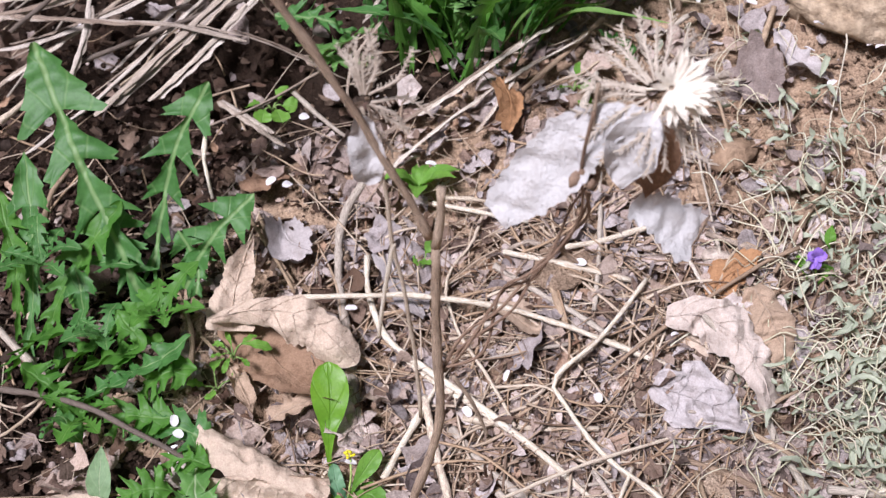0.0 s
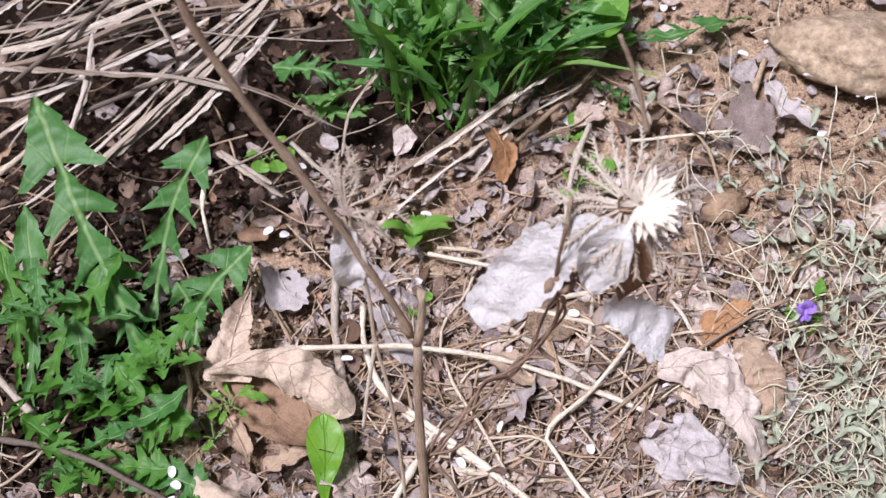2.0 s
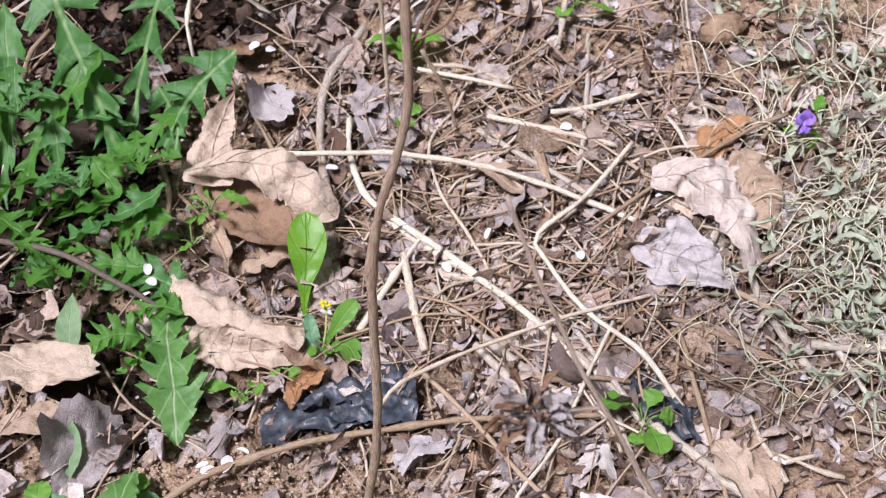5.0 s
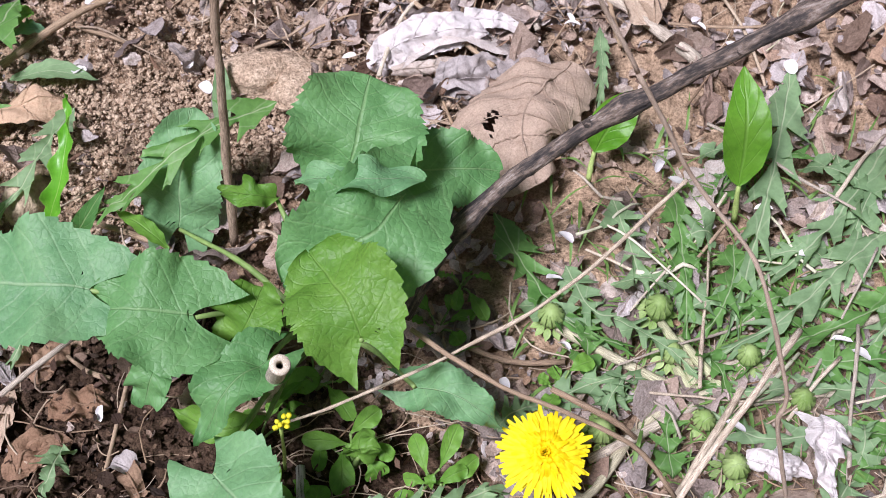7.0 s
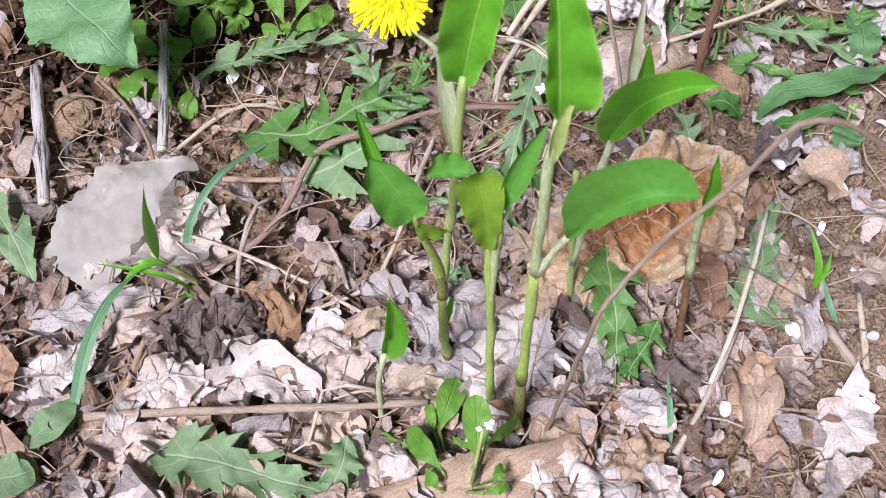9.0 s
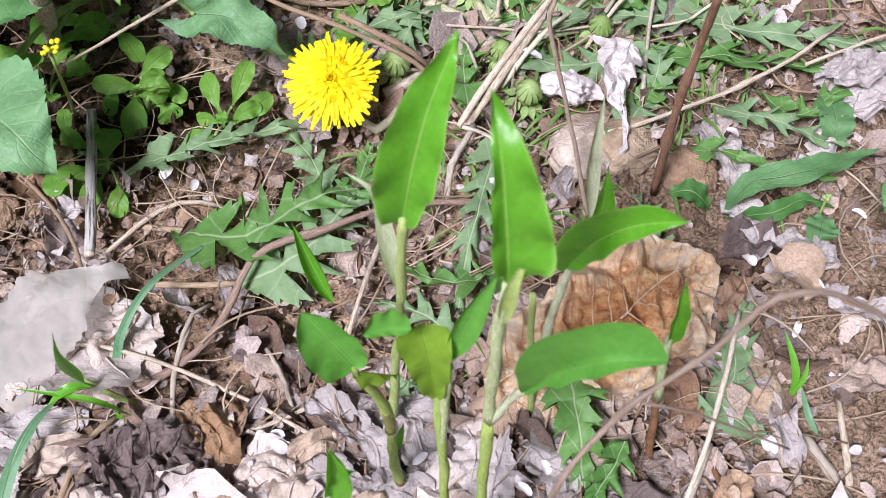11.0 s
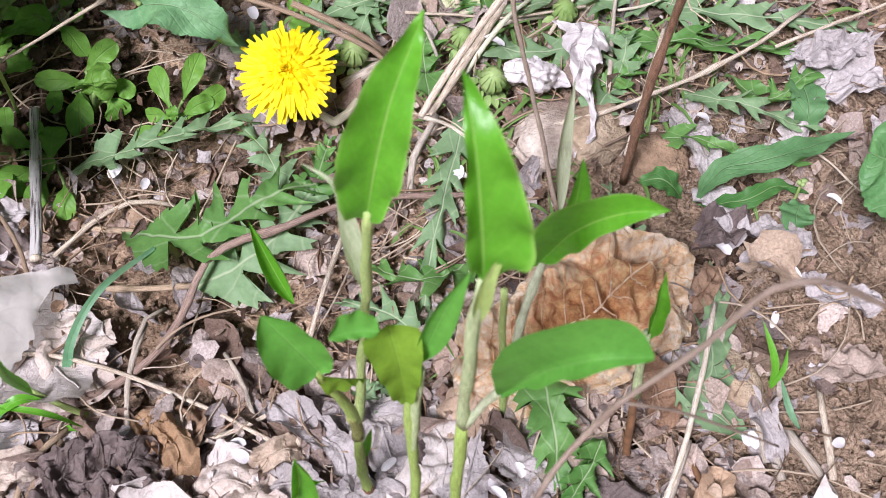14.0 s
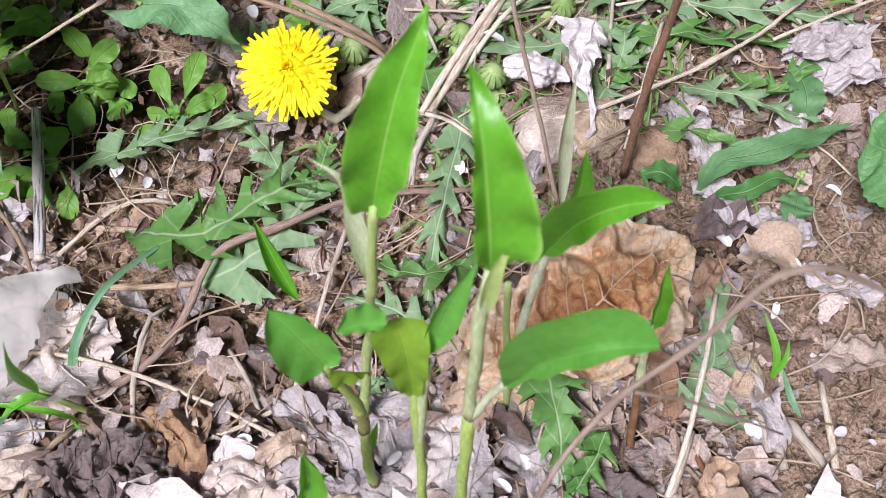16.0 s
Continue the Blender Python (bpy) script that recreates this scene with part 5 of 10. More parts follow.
PAPER_LEAF, nt, p = shader("crinkled brown leaf", 0.65, 0.3)
uv = nt.nodes.new("ShaderNodeUVMap")
mid = nt.nodes.new("ShaderNodeVectorMath")
mid.operation = "DISTANCE"
nt.links.new(uv.outputs[0], mid.inputs[0])
mid.inputs[1].default_value = (0.52, 0.55, 0.0)
stain = maths(nt, "ADD", mid.outputs["Value"], maths(nt, "MULTIPLY", maths(nt, "SUBTRACT", soft_noise(nt, 75, 5, 0.7), 0.5), 0.7))
n1, n2 = soft_noise(nt, 260, 5, 0.75), soft_noise(nt, 900, 4, 0.75)
c = ramp(nt, stain, [(0.0, (0.40, 0.17, 0.065)), (0.12, (0.62, 0.32, 0.14)), (0.27, (0.76, 0.48, 0.26)), (0.46, (0.84, 0.66, 0.48))])
c = mix(nt, 0.6, c, ramp(nt, n1, [(0.36, (0.14, 0.10, 0.08)), (0.62, (0.80, 0.80, 0.80))]), "OVERLAY")
nt.links.new(c, p.inputs["Base Color"])
relief(nt, p, maths(nt, "ADD", n1, maths(nt, "MULTIPLY", n2, 0.4)), 1.0, 0.0035)
FILM, nt, p = shader("pale translucent film", 0.6, 0.2)
n1 = soft_noise(nt, 45, 5, 0.6)
nt.links.new(ramp(nt, n1, [(0.35, (0.36, 0.345, 0.32)), (0.6, (0.46, 0.44, 0.41)), (0.75, (0.36, 0.31, 0.25))]), p.inputs["Base Color"])
relief(nt, p, maths(nt, "ADD", n1, maths(nt, "MULTIPLY", creases(nt, 60), 0.5)), 0.5, 0.0015)
clear = node(nt, "ShaderNodeBsdfTransparent", Color=(0.95, 0.94, 0.92, 1))
both = node(nt, "ShaderNodeMixShader", [(p.outputs[0], 1), (clear.outputs[0], 2)])
both.inputs[0].default_value = 0.32
nt.links.new(both.outputs[0], nt.nodes["Material Output"].inputs[0])
BROWN_LEAF = dry_leaf_material("brown dead leaf", [(0.30, 0.19, 0.12), (0.34, 0.23, 0.15)], spots=0.6)
CREAM_LEAF = dry_leaf_material("cream dead leaf", [(0.68, 0.60, 0.52), (0.62, 0.53, 0.44)], spots=0.3, fold=0.5, ribs=0.1)
TAN_LEAF = dry_leaf_material("tan dead leaf", [(0.53, 0.42, 0.31), (0.50, 0.38, 0.27)], spots=0.3)

VEINED_LEAF = dry_leaf_material("veined dead leaf", [(0.50, 0.395, 0.305), (0.47, 0.365, 0.275)], spots=0.35, ribs=0.15)
dead_leaf([(-0.1542, 0.6476, 0.0948), (-0.1141, 0.6078, 0.0880), (-0.0810, 0.5746, 0.0736)], 0.022, BROWN_LEAF, "shaded brown dead leaf under a beige one", -0.3, 0.004, 3)
dead_leaf([(-0.1467, 0.6074, 0.0840), (-0.1348, 0.5857, 0.0813), (-0.1291, 0.5756, 0.0703)], 0.0085, TAN_LEAF, "small rolled tan dead leaf", 1.5, 0.002, 4)
dead_leaf([(-0.1195, 0.5689, 0.0710), (-0.1025, 0.5722, 0.0802), (-0.0850, 0.5812, 0.0815)], 0.0095, TAN_LEAF, "small curled tan dead leaf", 0.9, 0.002, 5)
dead_leaf([(-0.2770, 0.5200, 0.0376), (-0.2328, 0.4991, 0.0500), (-0.1985, 0.4935, 0.0363)], 0.024, BEIGE_LEAF, "crumpled beige dead leaf beside green weeds", 0.5, 0.005, 9, roll=10)
dead_leaf([(-0.2716, 0.4797, 0.0234), (-0.2331, 0.4742, 0.0323), (-0.2029, 0.4767, 0.0286)], 0.016, TAN_LEAF, "torn tan dead leaf", 0.5, 0.004, 10)
dead_leaf([(0.1546, 0.6132, 0.1178), (0.1733, 0.6036, 0.1224), (0.1908, 0.5958, 0.1216)], 0.0125, BEIGE_LEAF, "pale beige dead leaf fragment", 0.4, 0.003, 13)
dead_leaf([(0.1769, 0.6314, 0.1356), (0.1918, 0.6404, 0.1449), (0.2177, 0.6503, 0.1459)], 0.0115, RUST_LEAF, "orange-brown smooth dead leaf", -0.5, 0.001, 15)
dead_leaf([(0.0460, 0.3790, 0.0291), (0.0648, 0.3925, 0.0407), (0.0900, 0.3960, 0.0486), (0.1322, 0.3958, 0.0476)], 0.0125, WHITE_LEAF, "long bleached dead leaf with a ribbed side", -0.5, 0.002, 17)
dead_leaf([(0.0547, 0.3764, 0.0315), (0.0832, 0.3726, 0.0379), (0.1237, 0.3680, 0.0376)], 0.010, GREY_LEAF, "grey torn dead leaf", 0.5, 0.003, 18)
dead_leaf([(-0.0138, 0.4256, 0.0342), (-0.0044, 0.4400, 0.0473), (0.0255, 0.4502, 0.0478)], 0.0125, GREY_LEAF, "grey dead leaf lying by the twig", 0.5, 0.003, 19)
def pierce(sh, holes):
    """Tears holes into a leaf at u, v with a radius."""
    for hu, hv, hr in holes:
        sh.f = [f for f in sh.f if sum((sh.uv[i][0] - hu) ** 2 + (sh.uv[i][1] - hv) ** 2 for i in f) / len(f) > hr * hr * (1 + 0.5 * math.sin(f[0]))]


def creased_leaf(pts, half, mat, label, amp, wave, seed, profile, nu=31, nv=60, sides=(1.0, 1.0), curl=0.3, levels=3, up=(0, 0, 1), holes=(), rib=0.0006):
    """A dead leaf crumpled into sharp folds, with a midrib and side ribs."""
    sh = fold_up(blade(pts, half, profile, nu, nv, curl, seed=seed, sides=sides, up=up), amp, wave, seed, levels, up)
    pierce(sh, holes)
    c = np.mean(np.array(sh.v), axis=0)
    ob = holder("dead_leaf", (c[0], c[1], gz(c[0], c[1])), label, "dead leaf", "dead leaves in the litter")
    part("leaf_blade", sh, mat, ob)
    over = lambda q: Vector(q) + Vector((0, -0.0002, 0.0004))
    part("midrib", tube([over(sh.v[j * nu + nu // 2]) for j in range(1, nv, 2)], rib, rib * 0.5, 6, n=50, seed=seed), mat, ob)
    for k, j in enumerate(range(5, nv - 14, 8)):
        for sgn in (-1, 1):
            part("side_rib", tube([over(sh.v[min(nv, j + int(0.5 * q)) * nu + nu // 2 + sgn * q]) for q in range(nu // 2)], rib * 0.6, rib * 0.25, 5, n=24, seed=seed + k), mat, ob)
    return ob


def squarish(seed, low=0.5):
    """A torn outline, broad for most of its length."""
    rnd = random.Random(seed)
    a = [rnd.uniform(0, 6.28) for _ in range(3)]

    def profile(v):
        w = low + (1 - low) * math.sin(math.pi * min(1.0, max(0.0, v))) ** 0.45
        if v > 0.9:
            w *= 1 - 0.5 * ((v - 0.9) / 0.1) ** 2
        return max(0.05, w * (1 + 0.10 * math.sin(v * 9 + a[0]) + 0.06 * math.sin(v * 23 + a[1]))), 0.05 * math.sin(v * 8 + a[2]), 0.06 * math.sin(v * 67 + a[0]) * math.sin(v * 31)
    return profile


creased_leaf([(-0.1449, 0.6192, 0.1076), (-0.1425, 0.6392, 0.1290), (-0.1306, 0.6674, 0.1524)], 0.0185, BEIGE_LEAF, "beige papery dead leaf with a pointed tip", 0.0035, 0.030, 501, lambda v: (0.75 * (1 - v ** 1.7) + 0.12 + 0.10 * math.sin(v * 11), 0.06 * math.sin(v * 6), 0.05 * math.sin(v * 61)), 25, 44, curl=0.5, levels=2, up=CAMWARD)
creased_leaf([(-0.1587, 0.6210, 0.1162), (-0.1171, 0.6164, 0.1294), (-0.0839, 0.6069, 0.1238), (-0.0586, 0.5934, 0.1009)], 0.0175, BEIGE_LEAF, "large beige papery dead leaf pinned by a straw", 0.0040, 0.034, 502, lambda v: (min(1.0, 0.15 + 1.9 * v) * (1.0 if v < 0.8 else 1 - 1.6 * (v - 0.8)) * (1 + 0.10 * math.sin(v * 15)), 0.08 * math.sin(v * 5), 0.05 * math.sin(v * 57)), 27, 54, (0.85, 1.25), -0.9, 2, CAMWARD)
creased_leaf([(0.1491, 0.6086, 0.1315), (0.1737, 0.6001, 0.1372), (0.1956, 0.5806, 0.1305), (0.2117, 0.5489, 0.1072)], 0.0190, CREAM_LEAF, "pale cream dead leaf with a fold and a torn tail", 0.0052, 0.036, 571, lambda v: (min(1.0, 0.35 + 2.4 * v) * (1 - 0.85 * max(0.0, v - 0.3)) * (1 + 0.09 * math.sin(v * 19)), 0.06 * math.sin(v * 6), 0.06 * math.sin(v * 53)), 29, 56, (1.0, 1.0), -0.5, 3, CAMWARD)
creased_leaf([(0.2085, 0.6274, 0.1398), (0.2174, 0.6002, 0.1344), (0.2241, 0.5729, 0.1171)], 0.0150, TAN_LEAF, "ribbed tan-brown dead leaf under a cream one", 0.0034, 0.022, 572, squarish(12, 0.4), 25, 40, (1.0, 1.0), -0.7, 2, CAMWARD)
creased_leaf([(0.1389, 0.5691, 0.1077), (0.1644, 0.5531, 0.1090), (0.1966, 0.5379, 0.1016)], 0.0185, GREY_LEAF, "silver-grey crumpled dead leaf with pointed lobes", 0.0050, 0.026, 573, lambda v: ((0.35 + 0.65 * math.sin(math.pi * min(1, v * 1.02)) ** 0.7) * (1 + 0.26 * math.sin(v * 17 + 1)), 0.12 * math.sin(v * 13), 0.05 * math.sin(v * 61)), 29, 48, (1.0, 1.0), 0.5, 3, CAMWARD)
FELTED_LEAF = dry_leaf_material("bleached felted leaf", [(0.82, 0.79, 0.77), (0.78, 0.75, 0.73)], spots=0.3, ribs=0.0, fold=0.35, crease_scale=140)
creased_leaf([(0.1519, 0.3633, 0.0518), (0.1271, 0.3288, 0.0550), (0.1229, 0.3088, 0.0522), (0.1310, 0.2892, 0.0332)], 0.0330, VEINED_LEAF, "large tan dead leaf with strong veins and torn holes", 0.0030, 0.034, 20, lambda v: ((0.42 + 0.58 * math.sin(math.pi * min(1.0, 0.12 + 0.86 * v)) ** 0.7) * (1 + 0.07 * math.sin(v * 13)), 0.05 * math.sin(v * 7), 0.05 * math.sin(v * 61)), 41, 66, (0.85, 1.20), -0.85, 2, holes=((0.70, 0.62, 0.035), (0.74, 0.68, 0.04), (0.66, 0.60, 0.03), (0.30, 0.42, 0.018), (0.27, 0.40, 0.016)), rib=0.0009)
creased_leaf([(0.0390, 0.3837, 0.0294), (0.0620, 0.3893, 0.0436), (0.0885, 0.3893, 0.0527), (0.1078, 0.3926, 0.0479)], 0.0115, FELTED_LEAF, "white felted dead leaf folded over the litter", 0.0030, 0.018, 591, squarish(591, 0.4), 27, 50, (1.0, 1.0), -0.6, 3, CAMWARD)
creased_leaf([(0.0934, 0.3981, 0.0535), (0.1155, 0.3959, 0.0536), (0.1375, 0.3879, 0.0462)], 0.0066, FELTED_LEAF, "white pointed dead leaf folded over the litter", 0.0020, 0.016, 592, lambda v: (max(0.06, 1 - v ** 1.6), 0.0, 0.04 * math.sin(v * 61)), 19, 40, (1.0, 1.0), -0.8, 2, CAMWARD)
creased_leaf([(0.0538, 0.3772, 0.0316), (0.0732, 0.3749, 0.0373), (0.0929, 0.3813, 0.0372)], 0.0055, CREAM_LEAF, "cream rolled dead leaf under a white one", 0.0018, 0.014, 593, squarish(593, 0.4), 19, 36, (1.0, 1.0), -1.3, 2, CAMWARD)
creased_leaf([(0.0783, 0.3689, 0.0285), (0.0950, 0.3661, 0.0378), (0.1172, 0.3687, 0.0350)], 0.0130, GREY_LEAF, "grey-brown crumpled dead leaf on soil", 0.0034, 0.018, 594, squarish(594, 0.5), 25, 40, (1.0, 1.0), -0.4, 3, CAMWARD)
creased_leaf([(0.2556, 0.1490, 0.0302), (0.2509, 0.1317, 0.0338), (0.2481, 0.1211, 0.0284), (0.2509, 0.1112, 0.0218), (0.2507, 0.1031, 0.0150), (0.2432, 0.0958, 0.0095)], 0.0155, FELTED_LEAF, "pale felted dead leaf crumpled on a stone, with a twisted tail", 0.0042, 0.015, 581, lambda v: ((1.0 - 0.50 * min(1.0, v / 0.34) ** 0.8 if v < 0.34 else max(0.085, 0.50 - 1.9 * (v - 0.34))) * (1 + 0.08 * math.sin(v * 31)), -0.05 * math.sin(v * 9), 0.06 * math.sin(v * 71)), 27, 60, (0.95, 1.05), -0.8, 3, CAMWARD)
creased_leaf([(0.2172, 0.1380, 0.0165), (0.2287, 0.1275, 0.0247), (0.2442, 0.1264, 0.0184)], 0.0085, FELTED_LEAF, "pale grey crumpled dead leaf on a stone", 0.0032, 0.012, 582, squarish(16, 0.55), 25, 36, (1.0, 1.0), -1.2, 3, CAMWARD)
creased_leaf([(0.3411, 0.1340, 0.0247), (0.3518, 0.1278, 0.0333), (0.3750, 0.1353, 0.0309)], 0.0100, GREY_LEAF, "pale grey crumpled dead leaf under jagged leaves", 0.0030, 0.013, 584, squarish(584, 0.4), 23, 36, curl=0.6, levels=3)
creased_leaf([(0.3385, 0.1158, 0.0186), (0.3556, 0.1147, 0.0265), (0.3798, 0.1189, 0.0258)], 0.0080, GREY_LEAF, "pale grey crumpled dead leaf under jagged leaves", 0.0030, 0.013, 585, squarish(585, 0.4), 23, 36, curl=0.6, levels=3)
creased_leaf([(0.2869, 0.0539, 0.0076), (0.2939, 0.0533, 0.0164), (0.3115, 0.0560, 0.0107)], 0.0090, DARK_LEAF, "dark torn dead leaf on moist soil", 0.0030, 0.013, 586, squarish(586, 0.4), 23, 36, curl=0.7, levels=3)
creased_leaf([(0.3123, 0.0572, 0.0088), (0.3190, 0.0462, 0.0170), (0.3337, 0.0428, 0.0126)], 0.0075, GREY_LEAF, "grey shrivelled dead leaf on moist soil", 0.0030, 0.013, 587, squarish(587, 0.4), 23, 36, curl=0.9, levels=3)
creased_leaf([(0.2796, 0.0253, 0.0033), (0.2871, 0.0310, 0.0105), (0.2933, 0.0402, 0.0076)], 0.0060, BROWN_LEAF, "brown shrivelled dead leaf on moist soil", 0.0030, 0.013, 588, squarish(588, 0.4), 23, 36, curl=0.9, levels=3)
creased_leaf([(0.3278, 0.0344, 0.0094), (0.3336, 0.0202, 0.0155), (0.3542, 0.0173, 0.0138)], 0.0070, GREY_LEAF, "grey torn dead leaf on bare soil", 0.0030, 0.013, 589, squarish(589, 0.4), 23, 36, curl=0.8, levels=3)
PEACH_LEAF = dry_leaf_material("peach dead leaf", [(0.66, 0.49, 0.34), (0.62, 0.45, 0.30)], spots=0.3, ribs=0.1)
trough = creased_leaf([(-0.1541, 0.5269, 0.0524), (-0.1176, 0.5122, 0.0559), (-0.0719, 0.5163, 0.0586)], 0.0165, BEIGE_LEAF, "large beige dead leaf rolled into an open trough", 0.0028, 0.024, 541, lambda v: (min(1.0, 0.45 + 1.8 * v) * (1 - 0.25 * max(0.0, v - 0.7)) * (1 + 0.09 * math.sin(v * 17)), 0.06 * math.sin(v * 7), 0.05 * math.sin(v * 59)), 27, 50, (1.25, 0.85), 1.2, 2, CAMWARD)
flap = fold_up(blade([(-0.1642, 0.5552, 0.0789), (-0.1321, 0.5309, 0.0783), (-0.0934, 0.5152, 0.0737), (-0.0728, 0.5112, 0.0669)], 0.0155, lambda v: (min(1.0, 0.5 + 2.5 * v) * (1 - 0.8 * max(0.0, v - 0.35)), 0.05 * math.sin(v * 6), 0.04 * math.sin(v * 63)), 23, 46, -1.1, 0.001, 3, up=(0.15, -0.35, 0.92), seed=542), 0.0022, 0.022, 542, 2)
part("rolled_rim", flap, BEIGE_LEAF, trough)
creased_leaf([(-0.1848, 0.3679, -0.0009), (-0.1564, 0.3643, 0.0136), (-0.1335, 0.3732, 0.0084)], 0.0135, PEACH_LEAF, "peach and orange-brown folded dead leaf on bare soil", 0.0040, 0.030, 543, squarish(9, 0.6), 23, 36, curl=-0.7, levels=2)
creased_leaf([(-0.0790, 0.4773, 0.0435), (-0.0704, 0.4854, 0.0550), (-0.0600, 0.5020, 0.0554)], 0.0085, RUST_LEAF, "small orange-brown curled dead leaf on black plastic", 0.0030, 0.016, 544, squarish(4, 0.4), 21, 30, curl=1.1, levels=2)
creased_leaf([(0.1846, -0.0046, -0.0030), (0.2088, 0.0053, 0.0122), (0.2397, 0.0196, 0.0224), (0.2789, 0.0451, 0.0202)], 0.0255, PAPER_LEAF, "large crumpled orange-brown dead leaf behind the shoots", 0.0094, 0.027, 22, squarish(3), 61, 120, (0.95, 1.15), -0.35, 4, (-0.05, -0.32, 0.94))
creased_leaf([(0.0271, -0.0229, -0.0200), (0.0496, -0.0246, -0.0114), (0.0643, -0.0230, -0.0076), (0.0738, -0.0205, -0.0124)], 0.0150, DARK_LEAF, "dark grey-brown shrivelled dead leaf", 0.0048, 0.0105, 260, squarish(5), 41, 70, curl=0.8)
GOLD_LEAF = dry_leaf_material("golden-brown dead leaf", [(0.45, 0.30, 0.17), (0.41, 0.27, 0.155)], spots=0.5, ribs=0.1)
creased_leaf([(0.0638, 0.0019, -0.0171), (0.0800, -0.0139, -0.0076), (0.0812, -0.0252, -0.0156)], 0.0085, GOLD_LEAF, "golden-brown crumpled dead leaf beside a dark one", 0.0036, 0.012, 261, squarish(26, 0.5), 25, 40, curl=-0.6)
creased_leaf([(0.0216, -0.0431, -0.0208), (0.0352, -0.0420, -0.0152), (0.0494, -0.0414, -0.0155)], 0.0120, WHITE_LEAF, "flat pale dead leaf with a torn edge in the litter", 0.0016, 0.016, 262, squarish(27, 0.6), 25, 40, curl=-0.3, levels=2)
creased_leaf([(0.0699, -0.0252, -0.0210), (0.0810, -0.0134, -0.0134), (0.0857, 0.0059, -0.0184)], 0.0080, BROWN_LEAF, "brown shrivelled dead leaf beside a darker one", 0.0026, 0.010, 262, squarish(6), 21, 36, curl=0.7)
film = blade([(0.0390, 0.0601, -0.0093), (0.0213, 0.0533, -0.0058), (0.0014, 0.0347, -0.0112), (-0.0147, 0.0118, -0.0261)], 0.0195, lambda v: (0.22 + 0.78 * min(1.0, max(0.0, v - 0.10) / 0.25) - 0.25 * max(0.0, v - 0.8), 0.05 * math.sin(v * 7), 0.05 * math.sin(v * 61)), 21, 50, -0.15, 0.0018, 3, 0.0014, seed=24, grain=60)
thing("film_scrap", film, FILM, "torn scrap of whitish translucent film on dead leaves", "film scrap")
dead_leaf([(0.1103, -0.0984, -0.0163), (0.1410, -0.0977, -0.0067), (0.1714, -0.0932, -0.0011), (0.2032, -0.0806, -0.0013)], 0.0145, TAN_LEAF, "smooth tan dead leaf rolled at its edge", 0.9, 0.001, 25, roll=-25)
creased_leaf([(0.1495, 0.0016, -0.0110), (0.1589, -0.0152, -0.0063), (0.1598, -0.0330, -0.0124)], 0.0085, WHITE_LEAF, "pale bleached dead leaf folded at the feet of the shoots", 0.0024, 0.013, 521, squarish(521, 0.35), 21, 34, curl=0.8, levels=2)
creased_leaf([(0.1725, -0.0078, -0.0095), (0.1791, -0.0244, -0.0040), (0.1756, -0.0419, -0.0096)], 0.0090, WHITE_LEAF, "pale bleached dead leaf folded at the feet of the shoots", 0.0024, 0.013, 522, squarish(522, 0.35), 21, 34, curl=0.6, levels=2)
creased_leaf([(0.1368, -0.0311, -0.0131), (0.1465, -0.0410, -0.0060), (0.1628, -0.0451, -0.0101)], 0.0100, GREY_LEAF, "grey crumpled dead leaf in the litter", 0.0024, 0.013, 523, squarish(523, 0.35), 21, 34, curl=0.7, levels=2)
creased_leaf([(0.0826, -0.0333, -0.0196), (0.0978, -0.0295, -0.0097), (0.1117, -0.0324, -0.0161)], 0.0100, CREAM_LEAF, "pale cream crumpled dead leaf in the litter", 0.0024, 0.013, 524, squarish(524, 0.35), 21, 34, curl=-0.6, levels=2)
creased_leaf([(0.1273, -0.0088, -0.0159), (0.1396, -0.0205, -0.0066), (0.1431, -0.0318, -0.0124)], 0.0070, GREY_LEAF, "grey crumpled dead leaf in the litter", 0.0024, 0.013, 525, squarish(525, 0.35), 21, 34, curl=1.0, levels=2)
creased_leaf([(0.0436, 0.0498, -0.0234), (0.0389, 0.0276, -0.0191), (0.0431, 0.0104, -0.0243)], 0.0150, CREAM_LEAF, "broad pale dead leaf lying flat under thin stems", 0.0024, 0.013, 526, squarish(526, 0.35), 21, 34, curl=0.3, levels=2)
creased_leaf([(0.1983, -0.0251, -0.0058), (0.2085, -0.0377, 0.0013), (0.2119, -0.0488, -0.0043)], 0.0085, GREY_LEAF, "grey crumpled dead leaf in the litter", 0.0024, 0.013, 527, squarish(527, 0.35), 21, 34, curl=0.6, levels=2)
creased_leaf([(0.3032, 0.0389, 0.0088), (0.3088, 0.0361, 0.0193), (0.3203, 0.0342, 0.0105)], 0.0080, GREY_LEAF, "pale grey curled dead leaf on the soil", 0.0024, 0.013, 528, squarish(528, 0.35), 21, 34, curl=1.3, levels=2)
creased_leaf([(0.2879, 0.1153, 0.0105), (0.2968, 0.0930, 0.0156), (0.2979, 0.0798, 0.0097)], 0.0080, GREY_LEAF, "grey crumpled dead leaf among jagged leaves", 0.0024, 0.013, 529, squarish(529, 0.35), 21, 34, curl=0.6, levels=2)
creased_leaf([(0.2955, 0.0781, 0.0083), (0.3003, 0.0629, 0.0138), (0.3039, 0.0504, 0.0075)], 0.0085, GREY_LEAF, "grey crumpled dead leaf among jagged leaves", 0.0024, 0.013, 530, squarish(530, 0.35), 21, 34, curl=0.6, levels=2)
